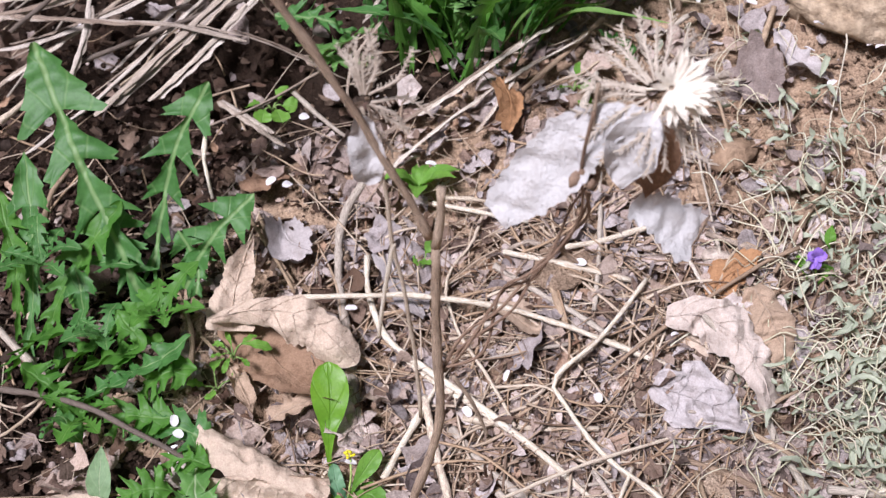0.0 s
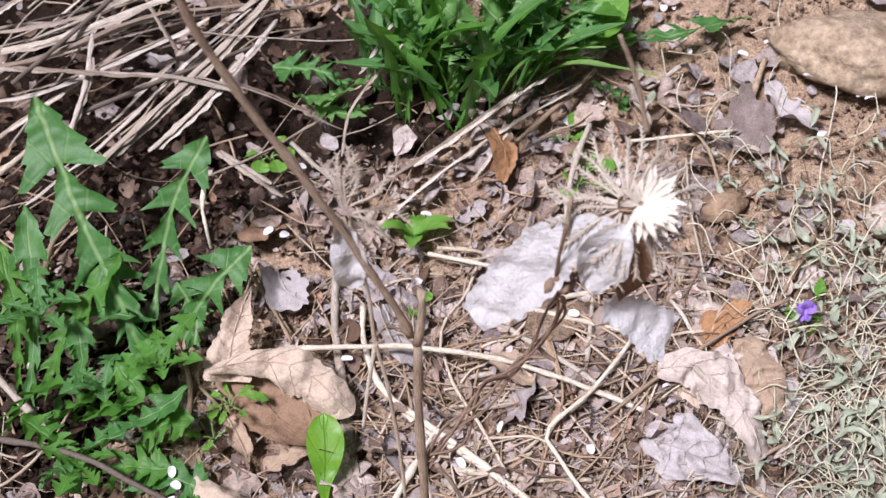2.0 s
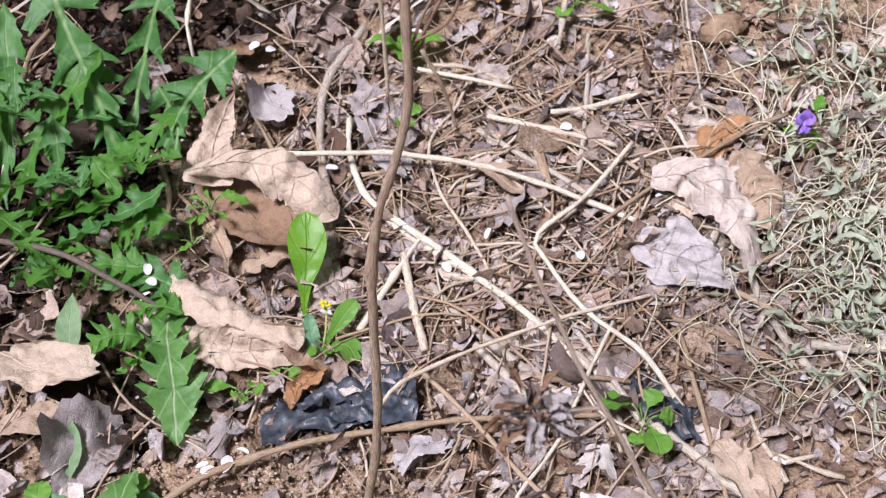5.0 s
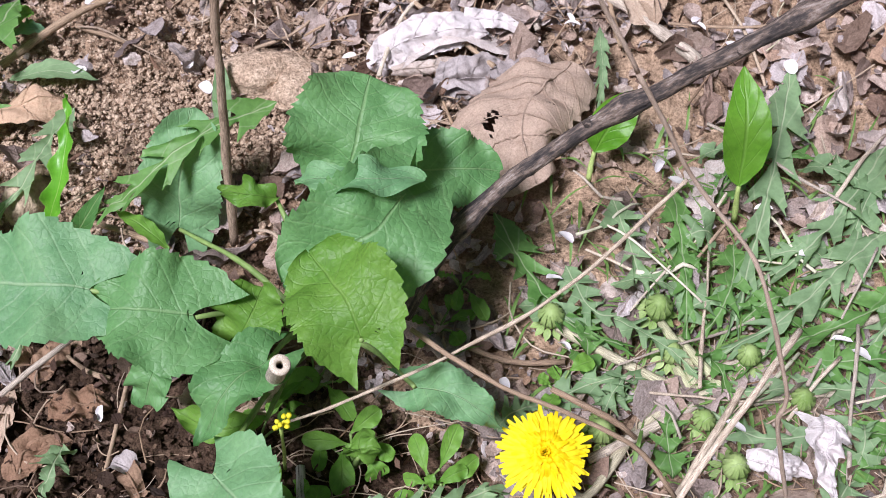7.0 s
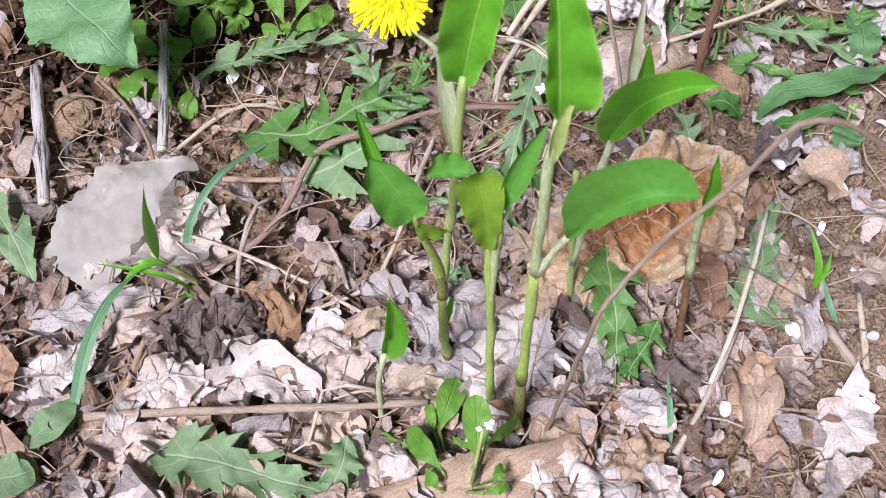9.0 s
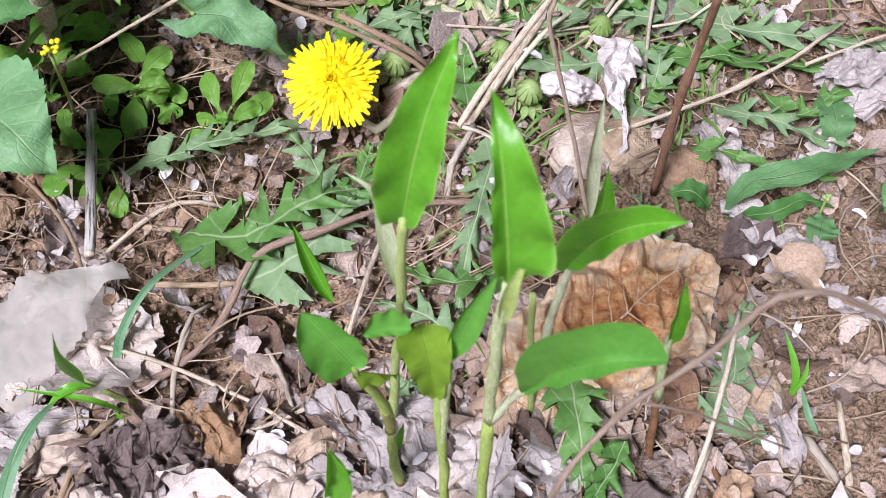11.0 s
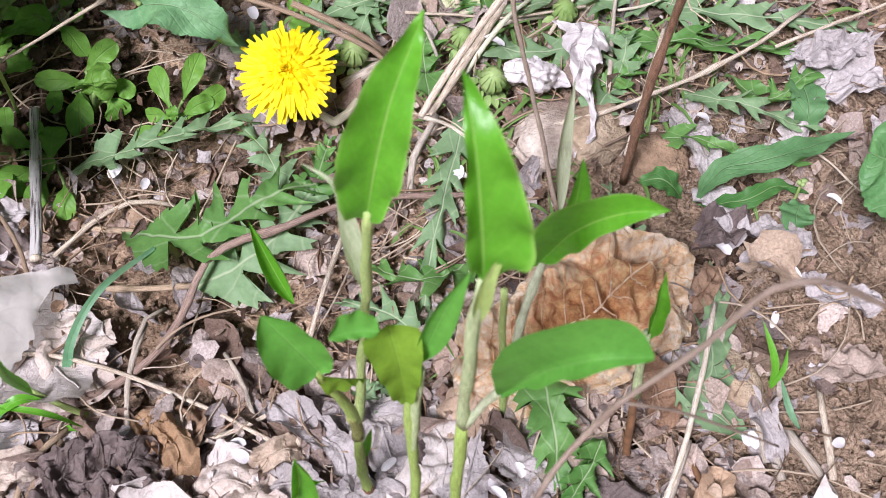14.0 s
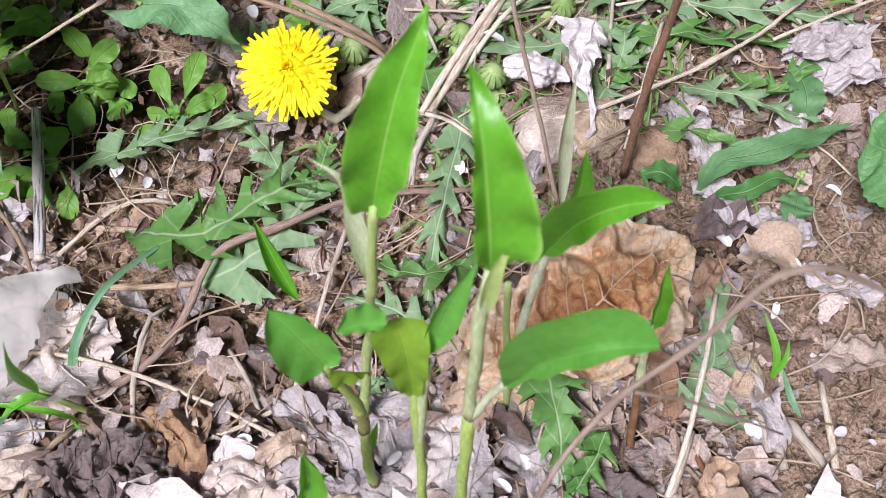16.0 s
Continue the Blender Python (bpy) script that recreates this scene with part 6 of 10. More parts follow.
creased_leaf([(-0.0279, -0.0083, -0.0302), (-0.0013, -0.0016, -0.0229), (0.0266, 0.0011, -0.0235)], 0.0085, GREY_LEAF, "blue-grey torn dead leaf under the film scrap", 0.0026, 0.015, 551, squarish(551, 0.4), 21, 34, curl=-0.5, levels=2)
creased_leaf([(-0.0263, -0.0379, -0.0325), (-0.0093, -0.0316, -0.0244), (-0.0056, -0.0166, -0.0298)], 0.0095, WHITE_LEAF, "pale bleached dead leaf in the litter", 0.0026, 0.015, 552, squarish(552, 0.4), 21, 34, curl=0.5, levels=2)
creased_leaf([(0.0224, -0.0515, -0.0247), (0.0363, -0.0427, -0.0171), (0.0436, -0.0308, -0.0221)], 0.0125, CREAM_LEAF, "broad pale cream dead leaf with a ragged rim", 0.0026, 0.015, 553, squarish(553, 0.4), 21, 34, curl=0.4, levels=2)
creased_leaf([(0.2514, 0.0088, -0.0007), (0.2588, -0.0115, 0.0077), (0.2604, -0.0264, 0.0016)], 0.0085, BROWN_LEAF, "brown crumpled dead leaf beside a pebble", 0.0026, 0.015, 554, squarish(554, 0.4), 21, 34, curl=0.8, levels=2)
creased_leaf([(0.2248, -0.0431, -0.0048), (0.2360, -0.0535, 0.0025), (0.2513, -0.0599, 0.0004)], 0.0100, DARK_LEAF, "dark shaded dead leaf among green shoots", 0.0026, 0.015, 555, squarish(555, 0.4), 21, 34, curl=0.8, levels=2)
creased_leaf([(0.2633, -0.0677, 0.0018), (0.2695, -0.0573, 0.0105), (0.2782, -0.0425, 0.0036)], 0.0075, PEACH_LEAF, "orange-tan rolled dead leaf", 0.0026, 0.015, 556, squarish(556, 0.4), 21, 34, curl=1.1, levels=2)
dead_leaf([(0.0210, -0.0466, -0.0229), (0.0362, -0.0462, -0.0131), (0.0539, -0.0461, -0.0190)], 0.015, WHITE_LEAF, "pale bleached dead leaf lying flat", -0.4, 0.002, 28)
dead_leaf([(-0.0253, -0.0027, -0.0278), (-0.0013, -0.0075, -0.0191), (0.0254, -0.0047, -0.0218)], 0.013, GREY_LEAF, "grey torn dead leaf with a bent edge", 0.5, 0.003, 29)
dead_leaf([(0.0524, -0.0451, -0.0212), (0.0753, -0.0438, -0.0105), (0.0961, -0.0603, -0.0160)], 0.014, WHITE_LEAF, "pale curled dead leaf", 0.9, 0.004, 30)
dead_leaf([(0.0977, -0.0340, -0.0178), (0.1167, -0.0313, -0.0075), (0.1423, -0.0378, -0.0105)], 0.013, GREY_LEAF, "pale grey dead leaf at the shoots' feet", 0.5, 0.004, 31)
dead_leaf([(0.1422, -0.0496, -0.0126), (0.1624, -0.0483, -0.0022), (0.1875, -0.0558, -0.0052)], 0.014, WHITE_LEAF, "pale grey dead leaf at the shoots' feet", -0.5, 0.004, 32)
dead_leaf([(0.1810, -0.0545, -0.0080), (0.1860, -0.0373, -0.0013), (0.1922, -0.0200, -0.0044)], 0.010, GREY_LEAF, "folded grey dead leaf", 0.8, 0.003, 33)
dead_leaf([(0.0020, 0.0556, -0.0260), (0.0268, 0.0309, -0.0204), (0.0469, 0.0067, -0.0229)], 0.024, WHITE_LEAF, "broad pale flat dead leaf under the husk", -0.2, 0.003, 34)
dead_leaf([(0.3367, 0.1297, 0.0237), (0.3505, 0.1291, 0.0313), (0.3778, 0.1332, 0.0290)], 0.012, GREY_LEAF, "pale grey dead leaf under dandelion leaves", 0.5, 0.005, 38)
dead_leaf([(0.3029, 0.0376, 0.0106), (0.3089, 0.0349, 0.0232), (0.3184, 0.0245, 0.0139)], 0.010, TAN_LEAF, "tightly curled tan dead leaf on soil", 1.6, 0.003, 39)
dead_leaf([(0.2958, -0.0107, 0.0041), (0.2983, -0.0298, 0.0100), (0.2984, -0.0437, 0.0059)], 0.006, GREY_LEAF, "narrow grey rolled dead leaf", 1.2, 0.002, 40)
dead_leaf([(0.2651, -0.0480, 0.0040), (0.2678, -0.0652, 0.0143), (0.2660, -0.0830, 0.0061)], 0.008, TAN_LEAF, "orange-tan rolled dead leaf", 1.2, 0.002, 41)
dead_leaf([(0.2974, -0.0591, 0.0058), (0.3049, -0.0790, 0.0127), (0.3161, -0.0866, 0.0080)], 0.016, WHITE_LEAF, "pale dead leaf fragment on soil", 0.4, 0.003, 42)
dead_leaf([(-0.0429, 0.6892, 0.1233), (-0.0250, 0.6505, 0.1153), (-0.0123, 0.6246, 0.1005)], 0.013, GREY_LEAF, "grey lobed dead leaf", 0.4, 0.003, 43)
dead_leaf([(0.0296, 0.6255, 0.1058), (0.0483, 0.6205, 0.1141), (0.0710, 0.6072, 0.1057)], 0.014, TAN_LEAF, "tan dead leaf among straw", 0.5, 0.004, 44)
dead_leaf([(0.1736, 0.4389, 0.0641), (0.1825, 0.4140, 0.0663), (0.1973, 0.3927, 0.0525)], 0.011, BEIGE_LEAF, "beige rolled dead leaf", 0.9, 0.002, 45)
dead_leaf([(0.1971, 0.4405, 0.0633), (0.1987, 0.4125, 0.0638), (0.2004, 0.3925, 0.0528)], 0.010, TAN_LEAF, "beige rolled dead leaf", 0.9, 0.002, 46)
dead_leaf([(0.0936, 0.4290, 0.0478), (0.1077, 0.4327, 0.0586), (0.1173, 0.4187, 0.0498)], 0.0125, WHITE_LEAF, "pale torn dead leaf", 0.5, 0.004, 47)
dead_leaf([(0.2509, 0.8217, 0.2217), (0.2612, 0.7932, 0.2148), (0.2853, 0.7805, 0.2056)], 0.012, GREY_LEAF, "blue-grey folded dead leaf by a stone", 0.9, 0.002, 48)
dead_leaf([(-0.1230, 0.7240, 0.1330), (-0.1075, 0.6904, 0.1261), (-0.0825, 0.6775, 0.1156)], 0.018, GREY_LEAF, "grey lobed dead leaf", 0.4, 0.004, 49)
dead_leaf([(0.1800, 0.8114, 0.2082), (0.1982, 0.7866, 0.2042), (0.2160, 0.7899, 0.2019)], 0.014, DARK_LEAF, "dark dead leaf in a dent of the soil", 0.5, 0.004, 50)
dead_leaf([(0.0381, 0.8005, 0.1900), (0.0504, 0.7781, 0.1846), (0.0460, 0.7617, 0.1703)], 0.013, RUST_LEAF, "orange-tan dead leaf among old stalks", 0.4, 0.003, 51)
dead_leaf([(-0.1660, 0.7683, 0.1443), (-0.1330, 0.7472, 0.1443), (-0.1032, 0.7475, 0.1440)], 0.020, BROWN_LEAF, "brown dead leaf in the shade", 0.4, 0.004, 52)


# stones and clods
def stone_material(name, dark, mid, light):
    m, nt, p = shader(name, 0.85, 0.2)
    big, fine, grit = soft_noise(nt, 28, 5, 0.6), soft_noise(nt, 160, 5, 0.65), soft_noise(nt, 900, 3, 0.6)
    c = ramp(nt, big, [(0.32, dark), (0.5, mid), (0.68, light)])
    c = mix(nt, 0.75, c, ramp(nt, fine, [(0.3, (0.22, 0.20, 0.19)), (0.7, (0.78, 0.78, 0.78))]), "OVERLAY")
    nt.links.new(c, p.inputs["Base Color"])
    relief(nt, p, maths(nt, "ADD", fine, maths(nt, "MULTIPLY", grit, 0.4)), 1.0, 0.0030)
    return m


DUST = soil_material("dry pale soil", (0.24, 0.168, 0.118), (0.43, 0.325, 0.24), (0.58, 0.465, 0.365), 0.003)
STONE = stone_material("tan stone", (0.30, 0.22, 0.15), (0.40, 0.31, 0.22), (0.49, 0.40, 0.30))
PALE_STONE = stone_material("pale stone", (0.40, 0.31, 0.255), (0.48, 0.40, 0.34), (0.58, 0.51, 0.45))
CLOD = soil_material("soil clods", (0.115, 0.077, 0.053), (0.265, 0.188, 0.133), (0.41, 0.31, 0.23))
ROCK = stone_material("brown stone", (0.20, 0.135, 0.09), (0.31, 0.215, 0.145), (0.40, 0.29, 0.205))


def stone(pos, rx, ry, rz, mat, label, seed, rough=0.2, level=4):
    p = Vector(pos)
    return thing("stone", lump(p + Vector((0, 0, rz * 0.35)), rx, ry, rz, rough, level, seed, 1.1), mat, label, "stone", "stones on the bank", at=(p.x, p.y, gz(p.x, p.y)))


stone((0.3200, 0.8393, 0.2309), 0.070, 0.042, 0.024, STONE, "large smooth tan stone half sunk in the soil", 5, 0.34)
stone((0.3288, 0.7121, 0.1712), 0.022, 0.018, 0.014, PALE_STONE, "small tan stone on the soil", 2)
stone((0.2095, 0.7365, 0.1680), 0.020, 0.014, 0.010, ROCK, "flat tan-brown stone in the soil", 3)
stone((0.2375, 0.1126, 0.0003), 0.019, 0.015, 0.010, PALE_STONE, "pale stone behind the green shoots", 4)
stone((0.2542, 0.1104, 0.0021), 0.015, 0.016, 0.011, STONE, "tan stone leaning on a paler one", 5)
stone((0.2807, 0.0945, 0.0038), 0.013, 0.013, 0.010, ROCK, "squarish brown clod on the soil", 6, 0.3)
stone((0.2910, -0.0059, -0.0004), 0.010, 0.016, 0.007, STONE, "smooth flat tan pebble", 7, 0.1)
stone((-0.0263, 0.1023, -0.0319), 0.015, 0.011, 0.0045, ROCK, "round brown stone in the litter", 8)
stone((0.0670, 0.0921, -0.0217), 0.011, 0.009, 0.004, ROCK, "small brown stone in the litter", 9)
stone((-0.1443, 0.3164, -0.0138), 0.020, 0.012, 0.012, STONE, "tan stone beside the stalk", 10)
stone((-0.0188, 0.3853, 0.0170), 0.024, 0.018, 0.012, DUST, "crumbly tan clod of earth", 11, 0.35)
stone((0.0047, 0.3739, 0.0170), 0.016, 0.014, 0.010, DUST, "crumbly tan clod of earth", 12, 0.4)
stone((0.0875, 0.6704, 0.1248), 0.022, 0.026, 0.006, CLOD, "crumbly tan clod of earth", 13, 0.4)
stone((0.1730, 0.5080, 0.0749), 0.013, 0.010, 0.008, DUST, "crumbly tan clod of earth", 14, 0.4)
stone((0.0015, 0.3754, 0.0170), 0.020, 0.014, 0.009, DUST, "crumbly tan clod of earth", 15, 0.4)
stone((0.1909, 0.6614, 0.1333), 0.012, 0.010, 0.008, PALE_STONE, "small pale stone on the soil", 16)

# black plastic
PLASTIC, nt, p = shader("black plastic film", 0.28, 0.5)
n1 = soft_noise(nt, 90, 5, 0.7)
nt.links.new(ramp(nt, n1, [(0.38, (0.018, 0.021, 0.028)), (0.68, (0.085, 0.098, 0.125))]), p.inputs["Base Color"])
nt.links.new(ramp(nt, soft_noise(nt, 300, 4), [(0.4, (0.32, 0.32, 0.32)), (0.7, (0.7, 0.7, 0.7))]), p.inputs["Roughness"])
relief(nt, p, n1, 0.5, 0.002)
for i, (pts, half) in enumerate((([(-0.0976, 0.4672, 0.0342), (-0.0715, 0.4721, 0.0448), (-0.0409, 0.4818, 0.0533), (-0.0012, 0.4862, 0.0554)], 0.0225), ([(0.1332, 0.4901, 0.0705), (0.1464, 0.4667, 0.0690), (0.1653, 0.4482, 0.0617)], 0.014))):
    sh = blade(pts, half, lambda v: (0.55 + 0.45 * min(1.0, v * 3) + 0.1 * math.sin(v * 17), 0.05 * math.sin(v * 23)), 17, 26, -0.3, 0.003, 4, 0.004, seed=200 + i, grain=60)
    ob = holder("plastic_scrap", pts[0], "torn scrap of creased black plastic film", "plastic scrap", "black plastic scraps")
    part("film_sheet", sh, PLASTIC, ob)
    a, b = Vector(pts[1]), Vector(pts[2])
    part("torn_strip", blade([a + Vector((0, 0, 0.004)), a.lerp(b, 0.5) + Vector((0, -0.004, 0.009)), b + Vector((0, -0.010, 0.002))], half * 0.3, ragged(210 + i), 7, 16, 0.8, 0.002, 3, 0.003, seed=210 + i, grain=90), PLASTIC, ob)


sheet = fold_up(blade([(-0.0580, 0.4779, 0.0481), (-0.0298, 0.4744, 0.0564), (-0.0014, 0.4795, 0.0553)], 0.0185, squarish(8, 0.75), 31, 34, -0.3, seed=561), 0.0026, 0.018, 561, 3)
ob = holder("plastic_scrap", (-0.031, 0.4827, 0.0428), "crumpled bluish-black plastic film half buried in soil", "plastic scrap", "black plastic scraps")
part("film_sheet", sheet, PLASTIC, ob)


# more stems and twigs
def stick(pts, r0, r1, mat, label, seed, knots=()):
    return dry_stem(pts, r0, r1, mat, label, knots, seed)


VINE = "brown winding dry vine on the soil"
WEED_STEM = stem_material("thin dead weed stem", [(0.38, 0.30, 0.24), (0.41, 0.33, 0.27)], streak=0.5)
VINE_STEM = stem_material("grey-brown vine", [(0.30, 0.215, 0.175), (0.27, 0.19, 0.155)], streak=0.7)
stick([(0.0385, 0.0131, -0.0257), (0.0560, 0.0179, -0.0215), (0.0726, 0.0286, -0.0151), (0.0837, 0.0450, -0.0091), (0.0909, 0.0574, -0.0002), (0.1033, 0.0634, 0.0054), (0.1233, 0.0672, 0.0092), (0.1436, 0.0756, 0.0095), (0.1688, 0.0805, 0.0081), (0.2001, 0.0817, 0.0052)], 0.0021, 0.0016, VINE_STEM, VINE, 301, (0.55,))
stick([(-0.0057, 0.0324, -0.0241), (0.0212, 0.0315, -0.0190), (0.0390, 0.0273, -0.0171), (0.0653, 0.0163, -0.0164), (0.0912, 0.0022, -0.0158), (0.1185, -0.0150, -0.0150)], 0.0011, 0.0010, STRAW, "thin pale dry stem lying on the litter", 302)
stick([(-0.0104, 0.1144, -0.0169), (0.0038, 0.0981, -0.0167), (0.0163, 0.0759, -0.0169), (0.0206, 0.0537, -0.0199), (0.0224, 0.0238, -0.0252), (0.0199, 0.0131, -0.0279)], 0.0011, 0.0010, DRY_STEM, "thin reddish-brown dry stem", 305)
stick([(0.1464, 0.0676, 0.0019), (0.1380, 0.0476, -0.0043), (0.1295, 0.0203, -0.0087), (0.1215, -0.0002, -0.0123), (0.1268, -0.0184, -0.0161)], 0.0012, 0.0011, STRAW, "thin pale dry stem", 306)
stick([(0.0626, -0.0150, -0.0216), (0.0602, 0.0072, -0.0194), (0.0627, 0.0297, -0.0162), (0.0672, 0.0426, -0.0150), (0.0740, 0.0482, -0.0179)], 0.0014, 0.0010, GREY_STEM, "hooked thin grey dry stem", 307)
stick([(0.0284, 0.0759, -0.0195), (0.0481, 0.0914, -0.0140), (0.0631, 0.0967, -0.0118), (0.0779, 0.0952, -0.0141)], 0.0012, 0.0012, STRAW, "thin tan dry stem", 308)
stick([(0.0499, 0.0599, -0.0201), (0.0681, 0.0579, -0.0180), (0.0863, 0.0570, -0.0159)], 0.0017, 0.0016, DRY_STEM, "brown broken twig on the litter", 309)
stick([(0.2057, -0.0260, -0.0049), (0.2059, -0.0388, -0.0030), (0.2067, -0.0510, -0.0049)], 0.0016, 0.0016, GREY_STEM, "short pale stem on the soil", 310)
stick([(0.2878, 0.0218, 0.0121), (0.2788, -0.0019, 0.0123), (0.2691, -0.0258, 0.0106), (0.2537, -0.0560, 0.0046)], 0.0013, 0.0013, STRAW, "pale dry stem across a green leaf", 311)
stick([(0.2963, -0.0128, 0.0041), (0.2982, -0.0298, 0.0060), (0.2997, -0.0488, 0.0041)], 0.0026, 0.002, GREY_STEM, "short weathered grey stick", 312)
stick([(0.3061, -0.0297, 0.0050), (0.3113, -0.0442, 0.0075), (0.3169, -0.0568, 0.0061)], 0.0026, 0.0022, GREY_STEM, "short weathered grey stick", 313)
stick([(0.3213, -0.0163, 0.0090), (0.3194, -0.0341, 0.0085), (0.3172, -0.0513, 0.0082)], 0.0017, 0.0017, STRAW, "short tan stick on soil", 314)
stick([(0.0869, -0.0107, -0.0187), (0.1039, -0.0056, -0.0166), (0.1254, 0.0038, -0.0137)], 0.0012, 0.0012, STRAW, "thin tan dry stem", 315)
stick([(0.0975, 0.0256, -0.0162), (0.1041, 0.0121, -0.0140), (0.1082, -0.0014, -0.0159)], 0.0012, 0.0010, GREY_STEM, "thin grey dry stem lying on litter", 316)
stick([(0.1814, 0.1219, 0.0065), (0.1922, 0.1137, 0.0110), (0.2028, 0.1077, 0.0057)], 0.0012, 0.0008, STRAW, "thin white dry stem", 317)
stick([(0.1884, 0.1211, 0.0073), (0.1776, 0.1031, 0.0043), (0.1744, 0.0873, -0.0014)], 0.0018, 0.0018, GREY_STEM, "pale dry stem lying on litter", 318)
stick([(0.2254, 0.1788, 0.0163), (0.2020, 0.1434, 0.0133), (0.1861, 0.1214, 0.0071)], 0.0019, 0.0019, STRAW, "tan dry stalk on the litter", 319)
stick([(0.3492, 0.1513, 0.0336), (0.3239, 0.1348, 0.0308), (0.2933, 0.1215, 0.0258), (0.2573, 0.1118, 0.0186), (0.2297, 0.1096, 0.0111)], 0.0010, 0.0012, STRAW, "thin pale twig over dandelion leaves", 320, (0.4, 0.7))
stick([(0.1297, 0.1550, 0.0420), (0.1444, 0.1492, 0.0381), (0.1581, 0.1450, 0.0322), (0.1679, 0.1405, 0.0249)], 0.0017, 0.0015, DRY_STEM, "thin dark arched stem", 321)
stick([(0.0013, -0.0559, -0.0232), (0.0439, -0.0577, -0.0142), (0.0936, -0.0603, -0.0063), (0.1409, -0.0595, -0.0027)], 0.0021, 0.0017, WEED_STEM, "pale brown dry stalk across bleached leaves", 322, (0.6,))
stick([(0.1200, -0.0528, -0.0052), (0.1086, -0.0508, -0.0045), (0.1009, -0.0511, -0.0055), (0.0965, -0.0585, -0.0060), (0.0966, -0.0662, -0.0080), (0.0936, -0.0733, -0.0103), (0.0845, -0.0767, -0.0154)], 0.0009, 0.0006, STRAW, "thin white curling dry root on the litter", 351)
stick([(0.1200, -0.0533, -0.0052), (0.1122, -0.0533, -0.0061), (0.1031, -0.0549, -0.0092)], 0.0007, 0.0005, STRAW, "thin white curling dry root on the litter", 352)
stick([(0.0689, -0.0673, -0.0192), (0.0832, -0.0758, -0.0136), (0.0991, -0.0819, -0.0117), (0.1057, -0.0826, -0.0149)], 0.0013, 0.0011, DRY_STEM, "brown dry stem lying on litter", 353)
stick([(0.1875, -0.0565, -0.0072), (0.2165, -0.0609, -0.0018), (0.2494, -0.0637, 0.0021), (0.2862, -0.0678, 0.0065), (0.3322, -0.0727, 0.0079)], 0.0010, 0.0009, DRY_STEM, "thin brown dry stem lying on litter", 323)
stick([(0.0045, -0.0648, -0.0289), (0.0160, -0.0421, -0.0255), (0.0252, -0.0132, -0.0220), (0.0376, 0.0010, -0.0242)], 0.0015, 0.0014, DRY_STEM, "thin brown dry stem lying on litter", 324)
stick([(0.2371, -0.0838, 0.0007), (0.2542, -0.0577, 0.0047), (0.2679, -0.0316, 0.0064)], 0.0017, 0.0014, GREY_STEM, "pale dry stem lying on litter", 325)
stick([(0.2793, -0.0860, 0.0037), (0.2737, -0.0631, 0.0050), (0.2680, -0.0373, 0.0024)], 0.0016, 0.0014, REDDISH, "reddish-brown dry stem on bare soil", 326)
stick([(0.2974, -0.0411, 0.0038), (0.2959, -0.0267, 0.0058), (0.2941, -0.0126, 0.0038)], 0.0032, 0.0026, GREY_STEM, "short weathered grey stick", 327)
stick([(0.0824, 0.0668, -0.0177), (0.0689, 0.0817, -0.0163), (0.0394, 0.0895, -0.0192)], 0.0017, 0.0016, DRY_STEM, "brown broken twig on the litter", 328)
stick([(-0.0021, -0.0759, -0.0296), (0.0069, -0.0600, -0.0266), (0.0144, -0.0427, -0.0257), (0.0361, -0.0043, -0.0225)], 0.0016, 0.0014, DRY_STEM, "thin brown dry stem lying on litter", 329)
stick([(0.0595, 0.0118, -0.0213), (0.0618, 0.0234, -0.0166), (0.0670, 0.0416, -0.0171)], 0.0010, 0.0010, GREY_STEM, "thin grey dry stem lying on litter", 330)
stick([(0.2399, 0.1773, 0.0578), (0.2161, 0.1460, 0.0562), (0.1978, 0.1248, 0.0468), (0.1782, 0.1019, 0.0323)], 0.0017, 0.0018, STRAW, "pale dry stalk leaning over the dandelion", 331)
stick([(0.1496, 0.1440, 0.0011), (0.1736, 0.1555, 0.0053), (0.2054, 0.1717, 0.0090)], 0.0030, 0.0026, GREY_STEM, "thick pale fibrous stalk", 332)
stick([(0.2084, 0.1870, 0.0114), (0.2492, 0.1983, 0.0198), (0.2965, 0.2120, 0.0255)], 0.0022, 0.0024, GREY_STEM, "pale dry stalk among dandelion leaves", 333)
stick([(0.2167, 0.1687, 0.0100), (0.2509, 0.1726, 0.0145), (0.2922, 0.1731, 0.0195)], 0.0022, 0.0022, GREY_STEM, "pale dry stalk among dandelion leaves", 334)
stick([(0.1423, 0.1970, 0.0050), (0.1152, 0.1987, 0.0020), (0.0878, 0.2128, 0.0009)], 0.0018, 0.0018, DRY_STEM, "brown dry stem under the leaves", 335)
stick([(-0.1276, 0.1794, -0.0054), (-0.1027, 0.1987, 0.0052), (-0.0642, 0.2165, 0.0274)], 0.0018, 0.0016, GREY_STEM, "pale dry stem under broad leaves", 336)
stick([(-0.0775, 0.1386, -0.0284), (-0.0743, 0.1721, -0.0220), (-0.0722, 0.2056, -0.0172)], 0.0012, 0.0011, DRY_STEM, "thin brown dry stem lying on litter", 337)
stick([(-0.1163, 0.2980, -0.0083), (-0.0869, 0.2872, -0.0070), (-0.0610, 0.2750, -0.0062)], 0.0020, 0.0018, DRY_STEM, "brown twig on soil", 338)
stick([(-0.0819, 0.2012, -0.0209), (-0.0925, 0.2050, -0.0217), (-0.1058, 0.2152, -0.0217)], 0.0016, 0.0014, DRY_STEM, "brown broken twig on the litter", 339)

